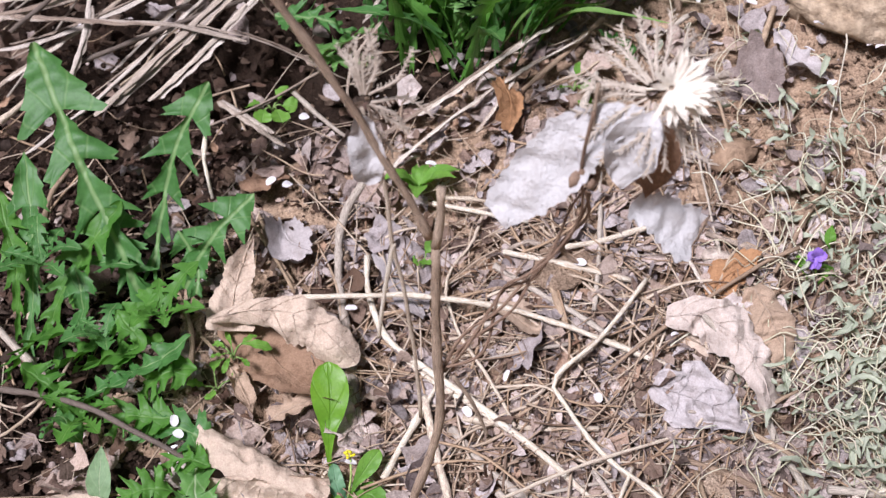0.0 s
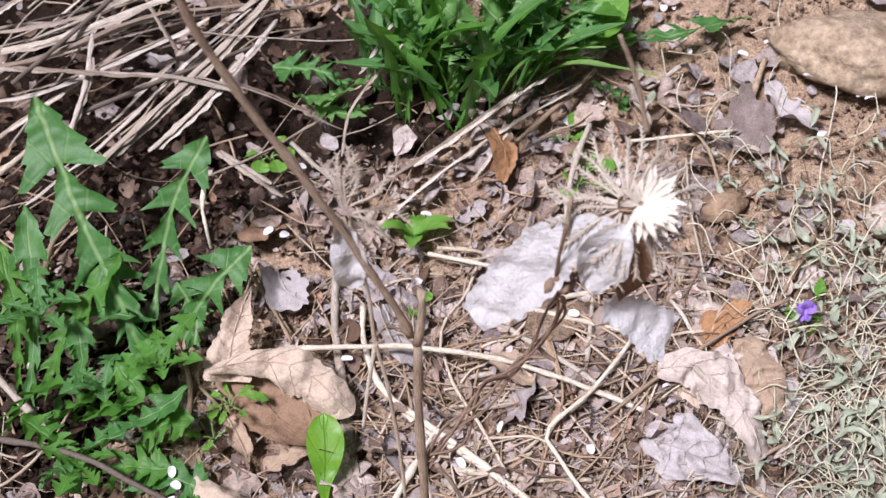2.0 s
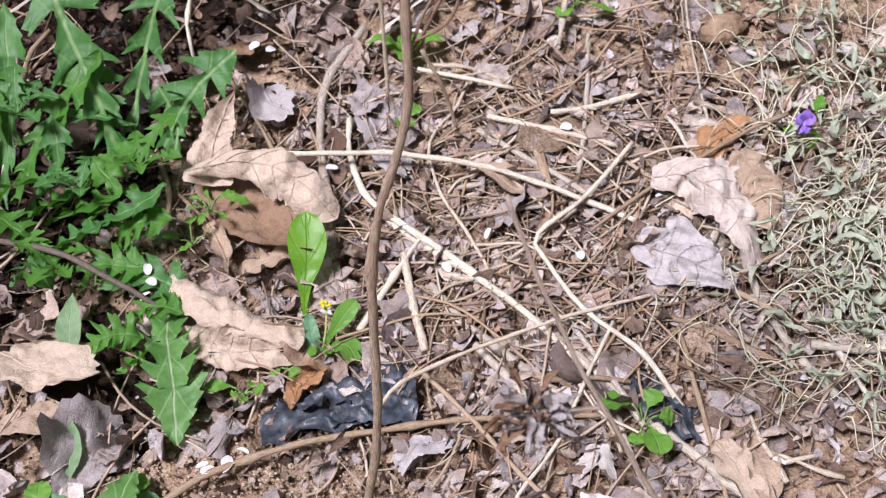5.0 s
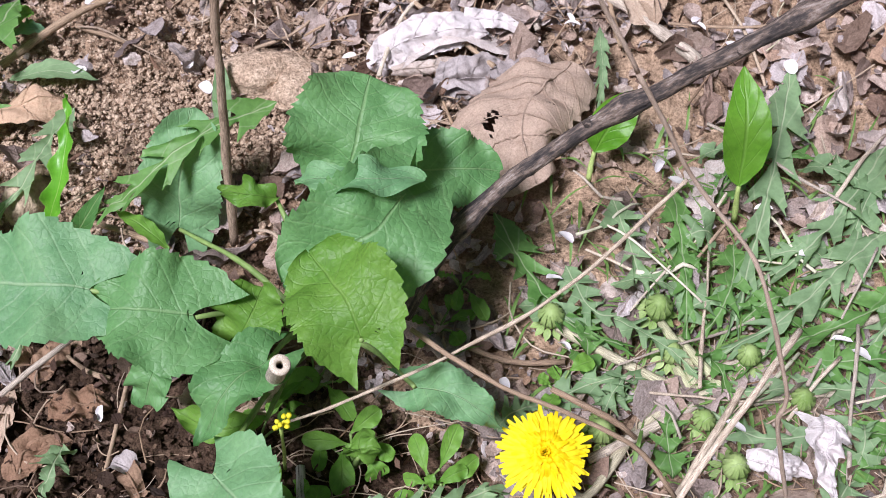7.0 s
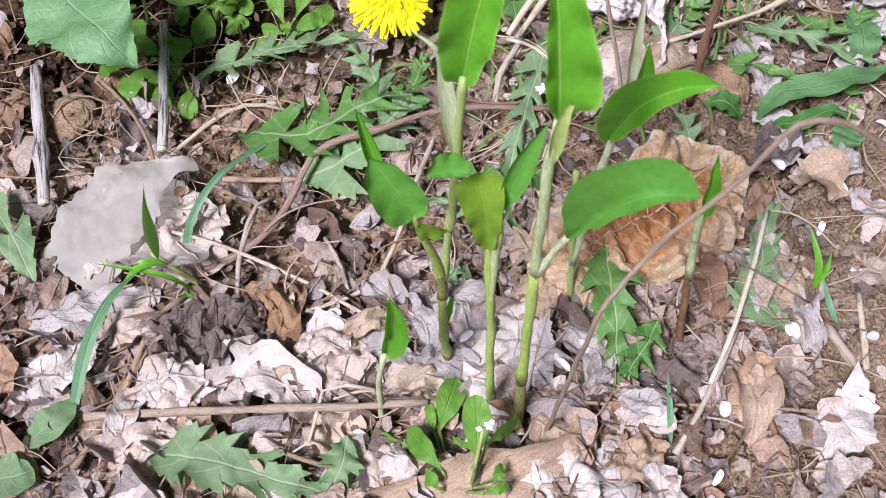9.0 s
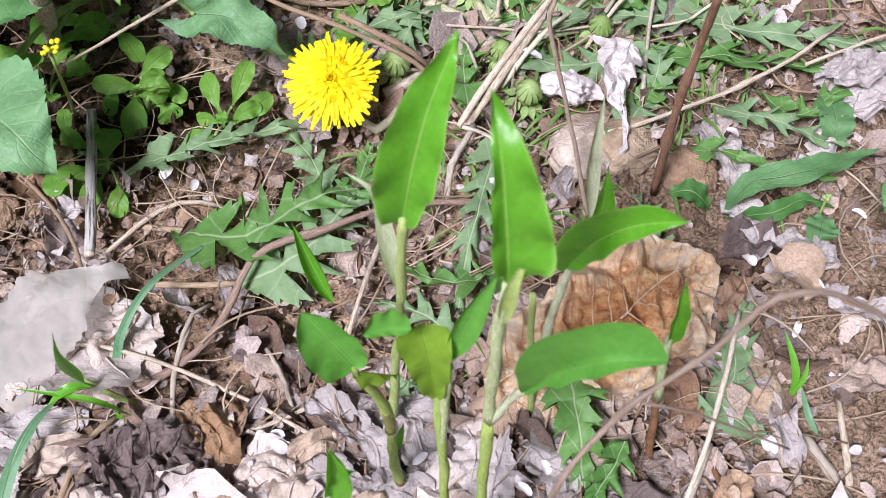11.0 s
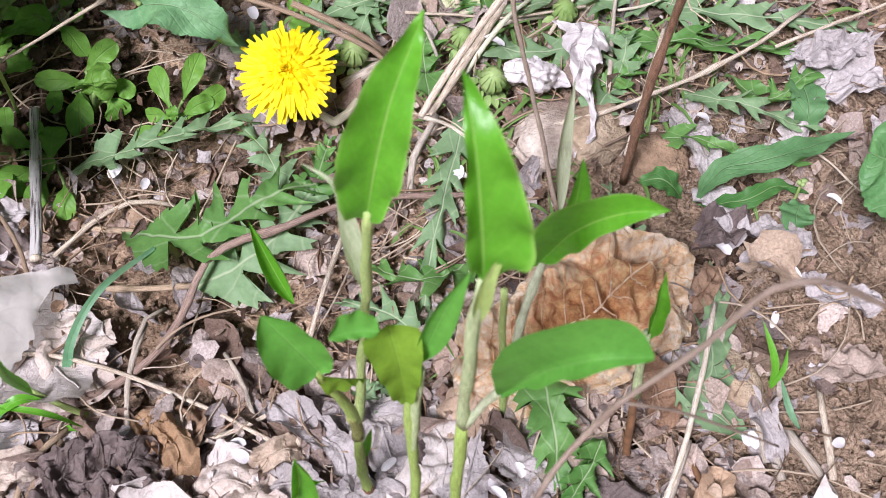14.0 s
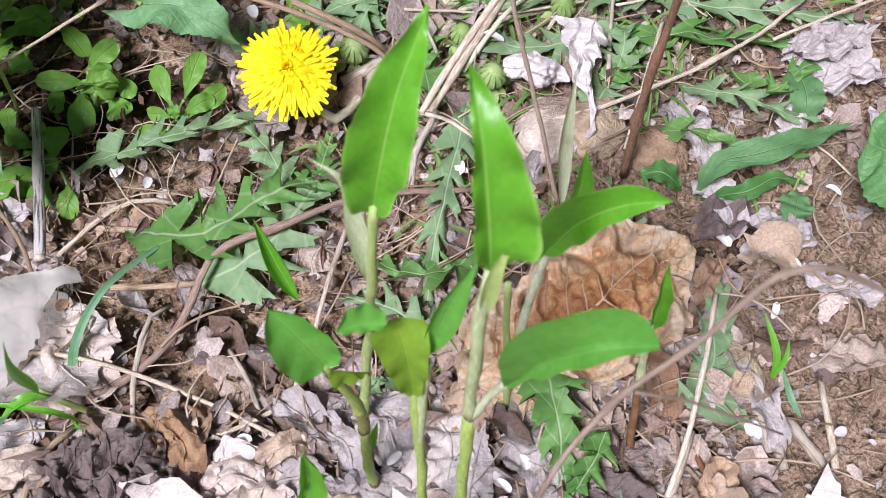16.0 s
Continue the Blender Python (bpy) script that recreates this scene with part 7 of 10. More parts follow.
# two sawn sticks with flaking black and white bark
MOTTLE, nt, p = shader("flaking bark", 0.75, 0.2)
uv = nt.nodes.new("ShaderNodeUVMap")
mp = node(nt, "ShaderNodeMapping", [(uv.outputs[0], 0)], Scale=(7, 1.1, 1))
n1 = soft_noise(nt, 2.2, 6, 0.75, mp.outputs[0])
nt.links.new(ramp(nt, n1, [(0.34, (0.025, 0.024, 0.028)), (0.42, (0.12, 0.105, 0.10)), (0.47, (0.42, 0.40, 0.39)), (0.7, (0.66, 0.64, 0.63))]), p.inputs["Base Color"])
relief(nt, p, n1, 0.9, 0.0012)
for i, (pts, r) in enumerate((([(-0.0445, 0.1270, -0.0237), (-0.0384, 0.0981, -0.0217), (-0.0340, 0.0749, -0.0210), (-0.0288, 0.0479, -0.0211)], 0.0029), ([(0.0171, 0.1464, -0.0123), (0.0206, 0.1077, -0.0118), (0.0229, 0.0713, -0.0125)], 0.0025))):
    ob = holder("sawn_stick", pts[0], "short sawn stick with flaking black and white bark", "stick", "sawn sticks")
    part("bark", tube(pts, r, r * 0.95, 12, seed=303 + i, rough=0.1, knots=(0.7,) if i == 0 else ()), MOTTLE, ob)
    e, d = Vector(pts[-1]), (Vector(pts[-1]) - Vector(pts[-2])).normalized()
    part("cut_end", tube([e - d * 0.0005, e + d * 0.0003, e + d * 0.0012], r * 0.93, r * 0.88, 12, n=3, rough=0.03, wobble=0), STRAW, ob, "pale sawn end")

# weathered sticks among the fine straw
rnd = random.Random(808)
for i in range(34):
    x, y = rnd.gauss(0.17, 0.10), rnd.gauss(0.54, 0.09)
    a, size = rnd.gauss(-0.5, 0.7), rnd.uniform(0.015, 0.05)
    pts = [(x + math.cos(a) * size * t, y + math.sin(a) * size * t, gz(x + math.cos(a) * size * t, y + math.sin(a) * size * t) + rnd.uniform(0.006, 0.013)) for t in (-1, -0.3, 0.4, 1)]
    stick(pts, rnd.uniform(0.0012, 0.0032), rnd.uniform(0.001, 0.0026), (GREY_STEM, OLD_STALK, DRY_STEM, STRAW)[i % 4], "weathered dry stick among fine straw", 820 + i, (rnd.random(),))

# thin dead stems that stand over the ground
RED_STEM = stem_material("reddish dry stem", [(0.30, 0.17, 0.11), (0.26, 0.15, 0.10)])
stick([(0.2635, 0.0850, 0.0050), (0.2616, 0.0831, 0.0356), (0.2585, 0.0794, 0.0750), (0.2578, 0.0753, 0.1196), (0.2539, 0.0661, 0.1485)], 0.0020, 0.0017, RED_STEM, "upright reddish-brown dry stem", 340, (0.3, 0.6))
stick([(0.0037, 0.1556, 0.0072), (0.0369, 0.1463, 0.0400), (0.0848, 0.1480, 0.0759), (0.1285, 0.1542, 0.1118), (0.1695, 0.1656, 0.1630)], 0.0008, 0.0010, STRAW, "thin pale twig slanting over the leaves", 341, (0.2, 0.6))
stick([(0.0678, 0.1572, 0.0800), (0.0847, 0.1450, 0.0776), (0.1035, 0.1359, 0.0718), (0.1316, 0.1276, 0.0642), (0.1510, 0.1233, 0.0561), (0.1668, 0.1210, 0.0427), (0.1821, 0.1118, 0.0237)], 0.0013, 0.0012, DRY_STEM, "thin brown twig arching past the flower", 342)
near = holder("dead_weed", (0.2357, 0.0764, -0.0029), "thin dead weed stem with a shrivelled dark seed head", "dead weed")
part("stem", tube([(0.2357, 0.0764, -0.0029), (0.2228, 0.0950, 0.0432), (0.2097, 0.1050, 0.0911), (0.2108, 0.1100, 0.1039), (0.2010, 0.1250, 0.1331), (0.1923, 0.1400, 0.1506), (0.1700, 0.1570, 0.1712), (0.1439, 0.1650, 0.2145)], 0.0010, 0.0009, 7, n=60, seed=343), WEED_STEM, near)
part("stem", tube([(0.1439, 0.1650, 0.2145), (0.1273, 0.1700, 0.2423), (0.0938, 0.1720, 0.3029), (0.0754, 0.1760, 0.3270), (0.0547, 0.1800, 0.3639), (0.0428, 0.1850, 0.3856), (0.0313, 0.1900, 0.4107), (0.0266, 0.1920, 0.4236)], 0.0009, 0.0007, 7, n=60, seed=344), WEED_STEM, near)
part("side_stem", tube([(0.0564, 0.1800, 0.3611), (0.0476, 0.1820, 0.3582), (0.0370, 0.1840, 0.3553)], 0.0007, 0.0007, 6, seed=345), WEED_STEM, near)
rnd = random.Random(9)
for i in range(60):
    c = Vector((0.0370, 0.1840, 0.3553))
    d = Vector((rnd.uniform(-1, 1), rnd.uniform(-0.6, 0.6), rnd.uniform(-1, 1))) * 0.0125
    part("seed_scale", blade([c + d * 0.3, c + d * 0.7 + Vector((0, 0, 0.001)), c + d * 1.2], 0.0019, lance, 5, 8, 1.2, crumple=0.0022, grain=200, seed=i), (BROWN_LEAF, GREY_LEAF, DARK_LEAF, GREY_LEAF)[i % 4], near)
ARCH_STEM = stem_material("grey-brown twig", [(0.34, 0.265, 0.215), (0.32, 0.25, 0.20)], streak=0.4)
arch = holder("arched_twig", (0.1882, -0.0700, -0.0131), "thin grey-brown arched twig close to the lens with a pale knot", "twig")
part("twig", tube([(0.1882, -0.0700, -0.0131), (0.1847, -0.0950, 0.1289), (0.1903, -0.0900, 0.1417), (0.1993, -0.0860, 0.1615), (0.2127, -0.0850, 0.1872), (0.2221, -0.0850, 0.2136), (0.2290, -0.0840, 0.2161), (0.2397, -0.0820, 0.2107), (0.2638, -0.0800, 0.1895)], 0.00095, 0.00075, 8, n=60, seed=346, knots=(0.63,)), ARCH_STEM, arch)
part("side_twig", tube([(0.2034, -0.0860, 0.1661), (0.2241, -0.0820, 0.1472), (0.2578, -0.0780, 0.1127)], 0.0005, 0.0003, 7, seed=347), ARCH_STEM, arch)


# a curl of thin pale rootlets at the shoots' feet
roots = holder("root_tangle", (0.1391, -0.0179, -0.0186), "small tangle of thin pale rootlets", "roots")
rnd = random.Random(66)
for i in range(9):
    q = Vector((0.1390, -0.0191, -0.0157)) + Vector((rnd.uniform(-1, 1), rnd.uniform(-1, 1), 0)) * 0.003
    a, line = rnd.uniform(0, 6.28), [tuple(q)]
    for t in range(7):
        a += rnd.uniform(0.4, 1.1) * (1 if i % 2 else -1)
        q = q + Vector((math.cos(a), math.sin(a), rnd.uniform(-0.3, 0.5))) * 0.0024
        line.append(tuple(q))
    part("rootlet", tube(line, 0.00026, 0.00016, 5, n=22, seed=i), STRAW, roots)


# white petals
sh = blade([(-0.0055, 0, 0.0), (0, 0, 0.0012), (0.0055, 0, 0.0006)], 0.0036, oval, 5, 9, 0.5)
PETALS = [blade([(-0.0055, 0, 0.0), (0, 0, 0.0014), (0.0055, 0, z)], w, oval, 5, 9, c, crumple=0.0004, grain=150, seed=k).mesh("petal", PETAL) for k, (w, c, z) in enumerate(((0.0036, 0.5, 0.0006), (0.0032, 0.8, 0.002), (0.0040, 0.3, 0.0), (0.0028, 1.0, 0.001)))]
rnd = random.Random(21)


def petal(pos, size=1.0):
    ob = new("petal", PETALS[rnd.randrange(4)])
    ob.matrix_world = pose(pos[0], pos[1], pos[2] + 0.002, rnd.uniform(-25, 25), rnd.uniform(-25, 25), rnd.uniform(0, 360)) @ Matrix.Scale(size, 4)
    tagged(ob, "fallen white blossom petal lying on the litter", "petal", "fallen white petals")


for pos in [(-0.0644, 0.3940, 0.0198), (-0.1263, 0.3930, 0.0122), (-0.1286, 0.4408, 0.0269), (-0.1141, 0.4429, 0.0292), (-0.1048, 0.4482, 0.0318), (0.1535, 0.3976, 0.0525), (0.2081, 0.4213, 0.0653), (0.2226, 0.3909, 0.0590), (0.2403, 0.3743, 0.0550), (0.2390, 0.3700, 0.0538), (0.1359, 0.4290, 0.0669), (-0.0151, 0.6924, 0.1339), (-0.0599, 0.5284, 0.0740), (-0.1740, 0.5497, 0.0778), (-0.1761, 0.5396, 0.0741), (0.2287, 0.4705, 0.0838), (0.0299, 0.3831, 0.0342), (0.0159, 0.5616, 0.0864)]:
    petal(pos, 0.78)
for pos in [(-0.0636, 0.3920, 0.0194), (-0.1271, 0.3922, 0.0119), (0.1930, 0.2934, 0.0414), (0.2007, 0.2833, 0.0403), (0.1448, 0.2608, 0.0216), (0.1379, 0.2356, 0.0184), (0.2439, 0.2688, 0.0367), (0.2695, 0.3566, 0.0562), (0.2232, 0.3865, 0.0580), (0.2699, 0.1929, 0.0275), (0.2774, 0.1859, 0.0274), (0.1415, 0.2005, 0.0094), (0.2161, 0.1530, 0.0140), (-0.0830, 0.1807, -0.0239), (-0.0919, 0.3011, -0.0008), (-0.0515, 0.3750, 0.0166), (0.1544, 0.3939, 0.0517), (-0.1115, 0.4385, 0.0282), (-0.1249, 0.4373, 0.0263), (0.2615, 0.2422, 0.0321)]:
    petal(pos, 0.9)
for pos in [(0.0524, 0.1134, -0.0155), (0.0650, 0.1052, -0.0148), (0.1951, 0.0928, 0.0035), (0.2952, 0.0992, 0.0259), (0.2962, 0.0462, 0.0103), (0.3214, 0.0317, 0.0126), (0.1575, -0.0249, -0.0106), (0.1023, -0.0153, -0.0130), (0.1959, -0.0392, -0.0062), (0.2905, -0.0323, 0.0051), (0.1862, -0.0061, -0.0048), (0.1466, -0.0335, -0.0120), (0.1124, 0.1829, 0.0035), (0.3100, 0.0142, 0.0085), (0.3455, 0.0640, 0.0152)]:
    petal(pos, 0.68)
for pos in [(0.1035, -0.0198, -0.0129), (0.1145, -0.0702, -0.0138), (0.1960, -0.0447, -0.0022), (0.2507, -0.0956, 0.0043), (0.2580, -0.0669, 0.0031), (0.2910, -0.0343, 0.0071), (0.3115, -0.0681, 0.0095), (0.1953, 0.0916, 0.0035), (0.1481, -0.0381, -0.0098), (0.3207, -0.0388, 0.0106), (0.1576, -0.0293, -0.0066), (0.2049, -0.0366, -0.0031)]:
    petal(pos, 0.68)
for pos in [(0.1403, 0.8661, 0.2356), (0.0388, 0.8566, 0.2186), (0.1937, 0.8503, 0.2316), (0.2707, 0.8009, 0.2178), (0.2837, 0.7742, 0.2063), (0.2713, 0.7952, 0.2430), (0.3161, 0.8001, 0.2227), (0.3220, 0.7981, 0.2225), (0.2244, 0.7041, 0.1674), (0.2054, 0.6112, 0.1291), (0.0425, 0.5838, 0.0976), (0.1555, 0.6014, 0.1175), (0.1738, 0.5622, 0.1073), (-0.0090, 0.7417, 0.1565), (-0.0641, 0.6401, 0.1065), (-0.2888, 0.8728, 0.1964), (-0.1151, 0.7368, 0.1417), (-0.1274, 0.7405, 0.1420), (-0.1778, 0.5589, 0.0806), (0.1020, 0.5637, 0.0974), (-0.0060, 0.9135, 0.2440), (0.1770, 0.8876, 0.2495), (0.1857, 0.8858, 0.2495), (0.3414, 0.8279, 0.2376), (0.2339, 0.8441, 0.2332), (0.2828, 0.8613, 0.2480), (0.2538, 0.8510, 0.2391), (0.0957, 0.6584, 0.1328), (-0.1055, 0.7900, 0.1659)]:
    petal(pos, 0.8)


# ---- scattered leaf litter ----
rnd = random.Random(77)
LITTER_SHAPES, LITTER_MESHES, RIB_MESHES = [], [], []
for k in range(22):
    size = (0.013, 0.018, 0.023, 0.029, 0.020)[k % 5]
    curl = rnd.choice((-0.5, 0.4, 0.7, 1.1, 1.5, -0.9))
    sh = blade([(-size, 0, 0), (-size * 0.2, size * rnd.uniform(-0.2, 0.2), size * rnd.uniform(0.1, 0.4)), (size, size * rnd.uniform(-0.3, 0.3), size * rnd.uniform(-0.1, 0.3))], size * rnd.uniform(0.45, 0.75), ragged(400 + k, 0.3),
               11, 16, curl, size * 0.1, 3, size * rnd.uniform(0.10, 0.24), 0, rnd.uniform(-40, 40), 400 + k, grain=1.1 / size)
    if k % 5:
        sh = fold_up(scrap(size, 450 + k, 8, 40, 4, 0.5), size * 0.10, size * 0.75, 450 + k, 2)
    spine = [sh.v[j * 40 + 20] for j in range(8, 0, -1)] + [sh.v[j * 40] for j in range(1, 8)] if k % 5 else [sh.v[j * 11 + 5] for j in range(17)]
    RIB_MESHES.append(tube([Vector(q) + Vector((0, 0, 0.0002)) for q in spine], 0.0006, 0.0003, 5, n=14, seed=k).mesh("midrib", LITTER))
    LITTER_SHAPES.append(sh)
    LITTER_MESHES.append(sh.mesh("dead_leaf", LITTER))


def bare(x, y):
    """Where the soil is more or less bare: 1; thick litter: 0."""
    spots = ((-0.10, 0.40, 0.075), (-0.02, 0.37, 0.05), (0.36, 0.02, 0.07), (0.33, -0.06, 0.06), (0.37, 0.80, 0.12), (0.30, 0.88, 0.10), (-0.03, 0.16, 0.06), (0.27, 0.07, 0.04), (-0.14, 0.30, 0.05), (0.10, 0.60, 0.02), (0.38, 0.65, 0.08), (0.13, 0.02, 0.03), (0.06, 0.04, 0.03))
    return max(math.exp(-((x - a) ** 2 + (y - b) ** 2) / (r * r)) for a, b, r in spots)


for i in range(26):
    x, y = rnd.uniform(-0.03, 0.24), rnd.uniform(-0.13, 0.0)
    a, size = rnd.uniform(0, 6.28), rnd.uniform(0.010, 0.019)
    d = Vector((math.cos(a), math.sin(a), 0)) * size
    creased_leaf([lie(x - d.x, y - d.y, rnd.uniform(0.004, 0.010)), lie(x, y, rnd.uniform(0.008, 0.015)), lie(x + d.x, y + d.y, rnd.uniform(0.004, 0.010))], size * rnd.uniform(0.5, 0.8), (WHITE_LEAF, GREY_LEAF, CREAM_LEAF, TAN_LEAF)[i % 4],
                 ("pale bleached dead leaf in the litter", "grey crumpled dead leaf in the litter", "cream crumpled dead leaf in the litter", "tan dead leaf in the litter")[i % 4], 0.0026, 0.013, 600 + i, squarish(600 + i, 0.3), 19, 28, curl=rnd.choice((0.3, 0.7, 1.2, -0.7)), levels=2)

shade = random.Random(78)
for i in range(20):
    x, y = shade.uniform(-0.15, 0.03), shade.uniform(0.10, 0.23)
    a, size = shade.uniform(0, 6.28), shade.uniform(0.008, 0.017)
    d = Vector((math.cos(a), math.sin(a), 0)) * size
    creased_leaf([lie(x - d.x, y - d.y, 0.004), lie(x, y, shade.uniform(0.007, 0.012)), lie(x + d.x, y + d.y, 0.004)], size * shade.uniform(0.5, 0.8), (BROWN_LEAF, TAN_LEAF, GREY_LEAF, BROWN_LEAF)[i % 4],
                 ("brown dead leaf on moist soil", "tan dead leaf on moist soil", "grey dead leaf on moist soil", "brown dead leaf on moist soil")[i % 4], 0.0026, 0.013, 680 + i, squarish(680 + i, 0.3), 17, 24, curl=shade.choice((0.4, 0.9, -0.8)), levels=2)

pale = random.Random(77)
for i in range(26):
    x, y = pale.uniform(0.015, 0.15), pale.uniform(-0.115, -0.015)
    if (x - 0.052) ** 2 + (y + 0.022) ** 2 < 0.0009:
        continue
    a, size = pale.uniform(0, 6.28), pale.uniform(0.008, 0.015)
    d = Vector((math.cos(a), math.sin(a), 0)) * size
    creased_leaf([lie(x - d.x, y - d.y, 0.005), lie(x, y, pale.uniform(0.010, 0.014)), lie(x + d.x, y + d.y, 0.005)], size * pale.uniform(0.55, 0.85), (CREAM_LEAF, WHITE_LEAF, BEIGE_LEAF)[i % 3],
                 ("cream crumpled dead leaf in the litter", "pale bleached dead leaf in the litter", "beige crumpled dead leaf in the litter")[i % 3], 0.0030, 0.012, 650 + i, squarish(650 + i, 0.3), 17, 24, curl=pale.choice((0.4, 0.9, -0.8)), levels=2)


def on_top(x, y):
    """True where a larger leaf lies on top of the litter."""
    return any((x - a) ** 2 + (y - b) ** 2 < r * r for a, b, r in ((0.246, 0.130, 0.024), (0.228, 0.128, 0.016), (0.358, 0.128, 0.022), (0.252, 0.112, 0.014), (0.073, -0.047, 0.020), (0.0, 0.382, 0.020), (-0.002, 0.420, 0.018)))


LABELS = ("crumpled tan-grey dead leaf lying in the litter", "small curled brown-grey dead leaf in the litter", "dry torn leaf fragment lying in the litter")
made, outlying = 0, []
while made < 290:
    x, y = rnd.uniform(-0.42, 0.46), rnd.uniform(-0.16, 1.02)
    if rnd.random() < bare(x, y) * 1.1 or rnd.random() < 0.8 * float(damp_shade(x, y)):
        continue
    made += 1
    k = rnd.randrange(22)
    size = rnd.uniform(0.7, 1.15) * (1.0 if y < 0.3 else 1.15) * (0.45 if on_top(x, y) else 1.0)
    at = pose(x, y, gz(x, y) + rnd.uniform(0.001, 0.010), rnd.gauss(10, 24), rnd.gauss(0, 24), rnd.uniform(0, 360)) @ Matrix.Scale(size, 4)
    if y > 0.74 or x < -0.21 or x > 0.40:
        outlying.append((k, at))
        continue
    ob = new("dead_leaf", LITTER_MESHES[k])
    rib = new("midrib", RIB_MESHES[k])
    rib.parent = ob
    ob.matrix_world = at
    tagged(ob, LABELS[made % 3], "dead leaf", "dead leaves in the litter")
strew("outlying_leaves", LITTER_SHAPES, outlying, CRUMBS, "scattered dead leaves at the edges of the bank", "leaf litter")

MID = [scrap(rnd.uniform(0.9, 1.15), 900 + k, 3, 13, 3, 0.55, rnd.uniform(0.6, 1.0)) if k % 9 else blade([(-1, 0, 0), (rnd.uniform(-0.2, 0.2), rnd.uniform(-0.2, 0.2), rnd.uniform(0.0, 0.6)), (1, rnd.uniform(-0.3, 0.3), rnd.uniform(-0.2, 0.3))], rnd.uniform(0.4, 0.85), ragged(900 + k, 0.35), 7, 10, rnd.choice((-0.6, 0.4, 0.8, 1.2, 1.6)),
             crumple=rnd.uniform(0.10, 0.26), grain=rnd.uniform(0.9, 1.8), twist=rnd.uniform(-60, 60), seed=900 + k) for k in range(48)]
spots = []
while len(spots) < 6600:
    x, y = rnd.uniform(-0.48, 0.5), rnd.uniform(-0.19, 1.06)
    if rnd.random() < bare(x, y) * 1.05 or rnd.random() < 0.85 * float(damp_shade(x, y)):
        continue
    size = (0.0032 + 0.0130 * rnd.random() ** 2.2) * (0.45 if on_top(x, y) else 1.0)
    spots.append((rnd.randrange(48), pose(x, y, gz(x, y) + rnd.uniform(-0.003, 0.008), rnd.gauss(8, 26), rnd.gauss(0, 26), rnd.uniform(0, 360)) @ Matrix.Scale(size, 4)))
for k in range(1900):
    x, y = (rnd.uniform(-0.06, 0.30), rnd.gauss(-0.06, 0.05)) if k % 3 == 0 else (rnd.gauss(0.13, 0.12), rnd.gauss(0.56, 0.09))
    spots.append((rnd.randrange(48), pose(x, y, gz(x, y) + rnd.uniform(-0.002, 0.009), rnd.gauss(8, 24), rnd.gauss(0, 24), rnd.uniform(0, 360)) @ Matrix.Scale(rnd.uniform(0.006, 0.0125), 4)))
strew("broken_leaves", MID, spots, CRUMBS, "layer of broken curled dead leaves on the bank", "leaf litter", False)
BITS = [scrap(1.0, 1000 + k, 1, 7, 2, 0.6, rnd.uniform(0.4, 1.0)) if k % 3 else blade([(-1, 0, 0), (0, 0, rnd.uniform(-0.2, 0.5)), (1, 0, 0)], rnd.uniform(0.4, 0.9), ragged(1000 + k, 0.4), 4, 5, rnd.uniform(-1, 1.4), crumple=0.2, grain=1.2, seed=1000 + k) for k in range(24)]
spots = []
while len(spots) < 11000:
    x, y = (rnd.uniform(-0.5, 0.52), rnd.uniform(-0.2, 1.1)) if len(spots) < 6500 else (rnd.uniform(-0.14, 0.44), rnd.uniform(-0.19, 0.22))
    if rnd.random() < bare(x, y) * 0.8 or rnd.random() < 0.85 * float(damp_shade(x, y)):
        continue
    size = 0.0015 + 0.0045 * rnd.random() ** 2
    spots.append((rnd.randrange(24), pose(x, y, gz(x, y) + rnd.uniform(-0.006, 0.008), rnd.gauss(0, 30), rnd.gauss(0, 30), rnd.uniform(0, 360)) @ Matrix.Scale(size, 4)))
strew("leaf_crumbs", BITS, spots, CRUMBS, "broken crumbs of dead leaves covering the bank", "leaf litter")

# shredded brown debris between the leaves
DEBRIS = dry_leaf_material("shredded debris", [(0.16, 0.10, 0.07), (0.34, 0.24, 0.17), (0.10, 0.065, 0.048), (0.26, 0.165, 0.11), (0.46, 0.36, 0.28), (0.07, 0.045, 0.035), (0.21, 0.135, 0.09)], island=True, ribs=0.04, grain=0.6)
spots = []
while len(spots) < 10500:
    x, y = (rnd.uniform(-0.12, 0.42), rnd.uniform(-0.18, 0.17)) if len(spots) < 4800 else (rnd.gauss(0.09, 0.13), rnd.gauss(0.55, 0.11))
    if rnd.random() < bare(x, y) * 0.7 or (x > 0.25 and y < 0.12 and rnd.random() < 0.25):
        continue
    size = 0.0014 + 0.0042 * rnd.random() ** 2
    thin = rnd.uniform(0.15, 0.8)
    spots.append((rnd.randrange(24), pose(x, y, gz(x, y) + rnd.uniform(-0.003, 0.009), rnd.gauss(0, 45), rnd.gauss(0, 45), rnd.uniform(0, 360)) @ Matrix.Diagonal((size * 1.4, size * thin, size, 1))))
strew("leaf_shreds", BITS, spots, DEBRIS, "shredded brown debris between dead leaves", "leaf litter", False)

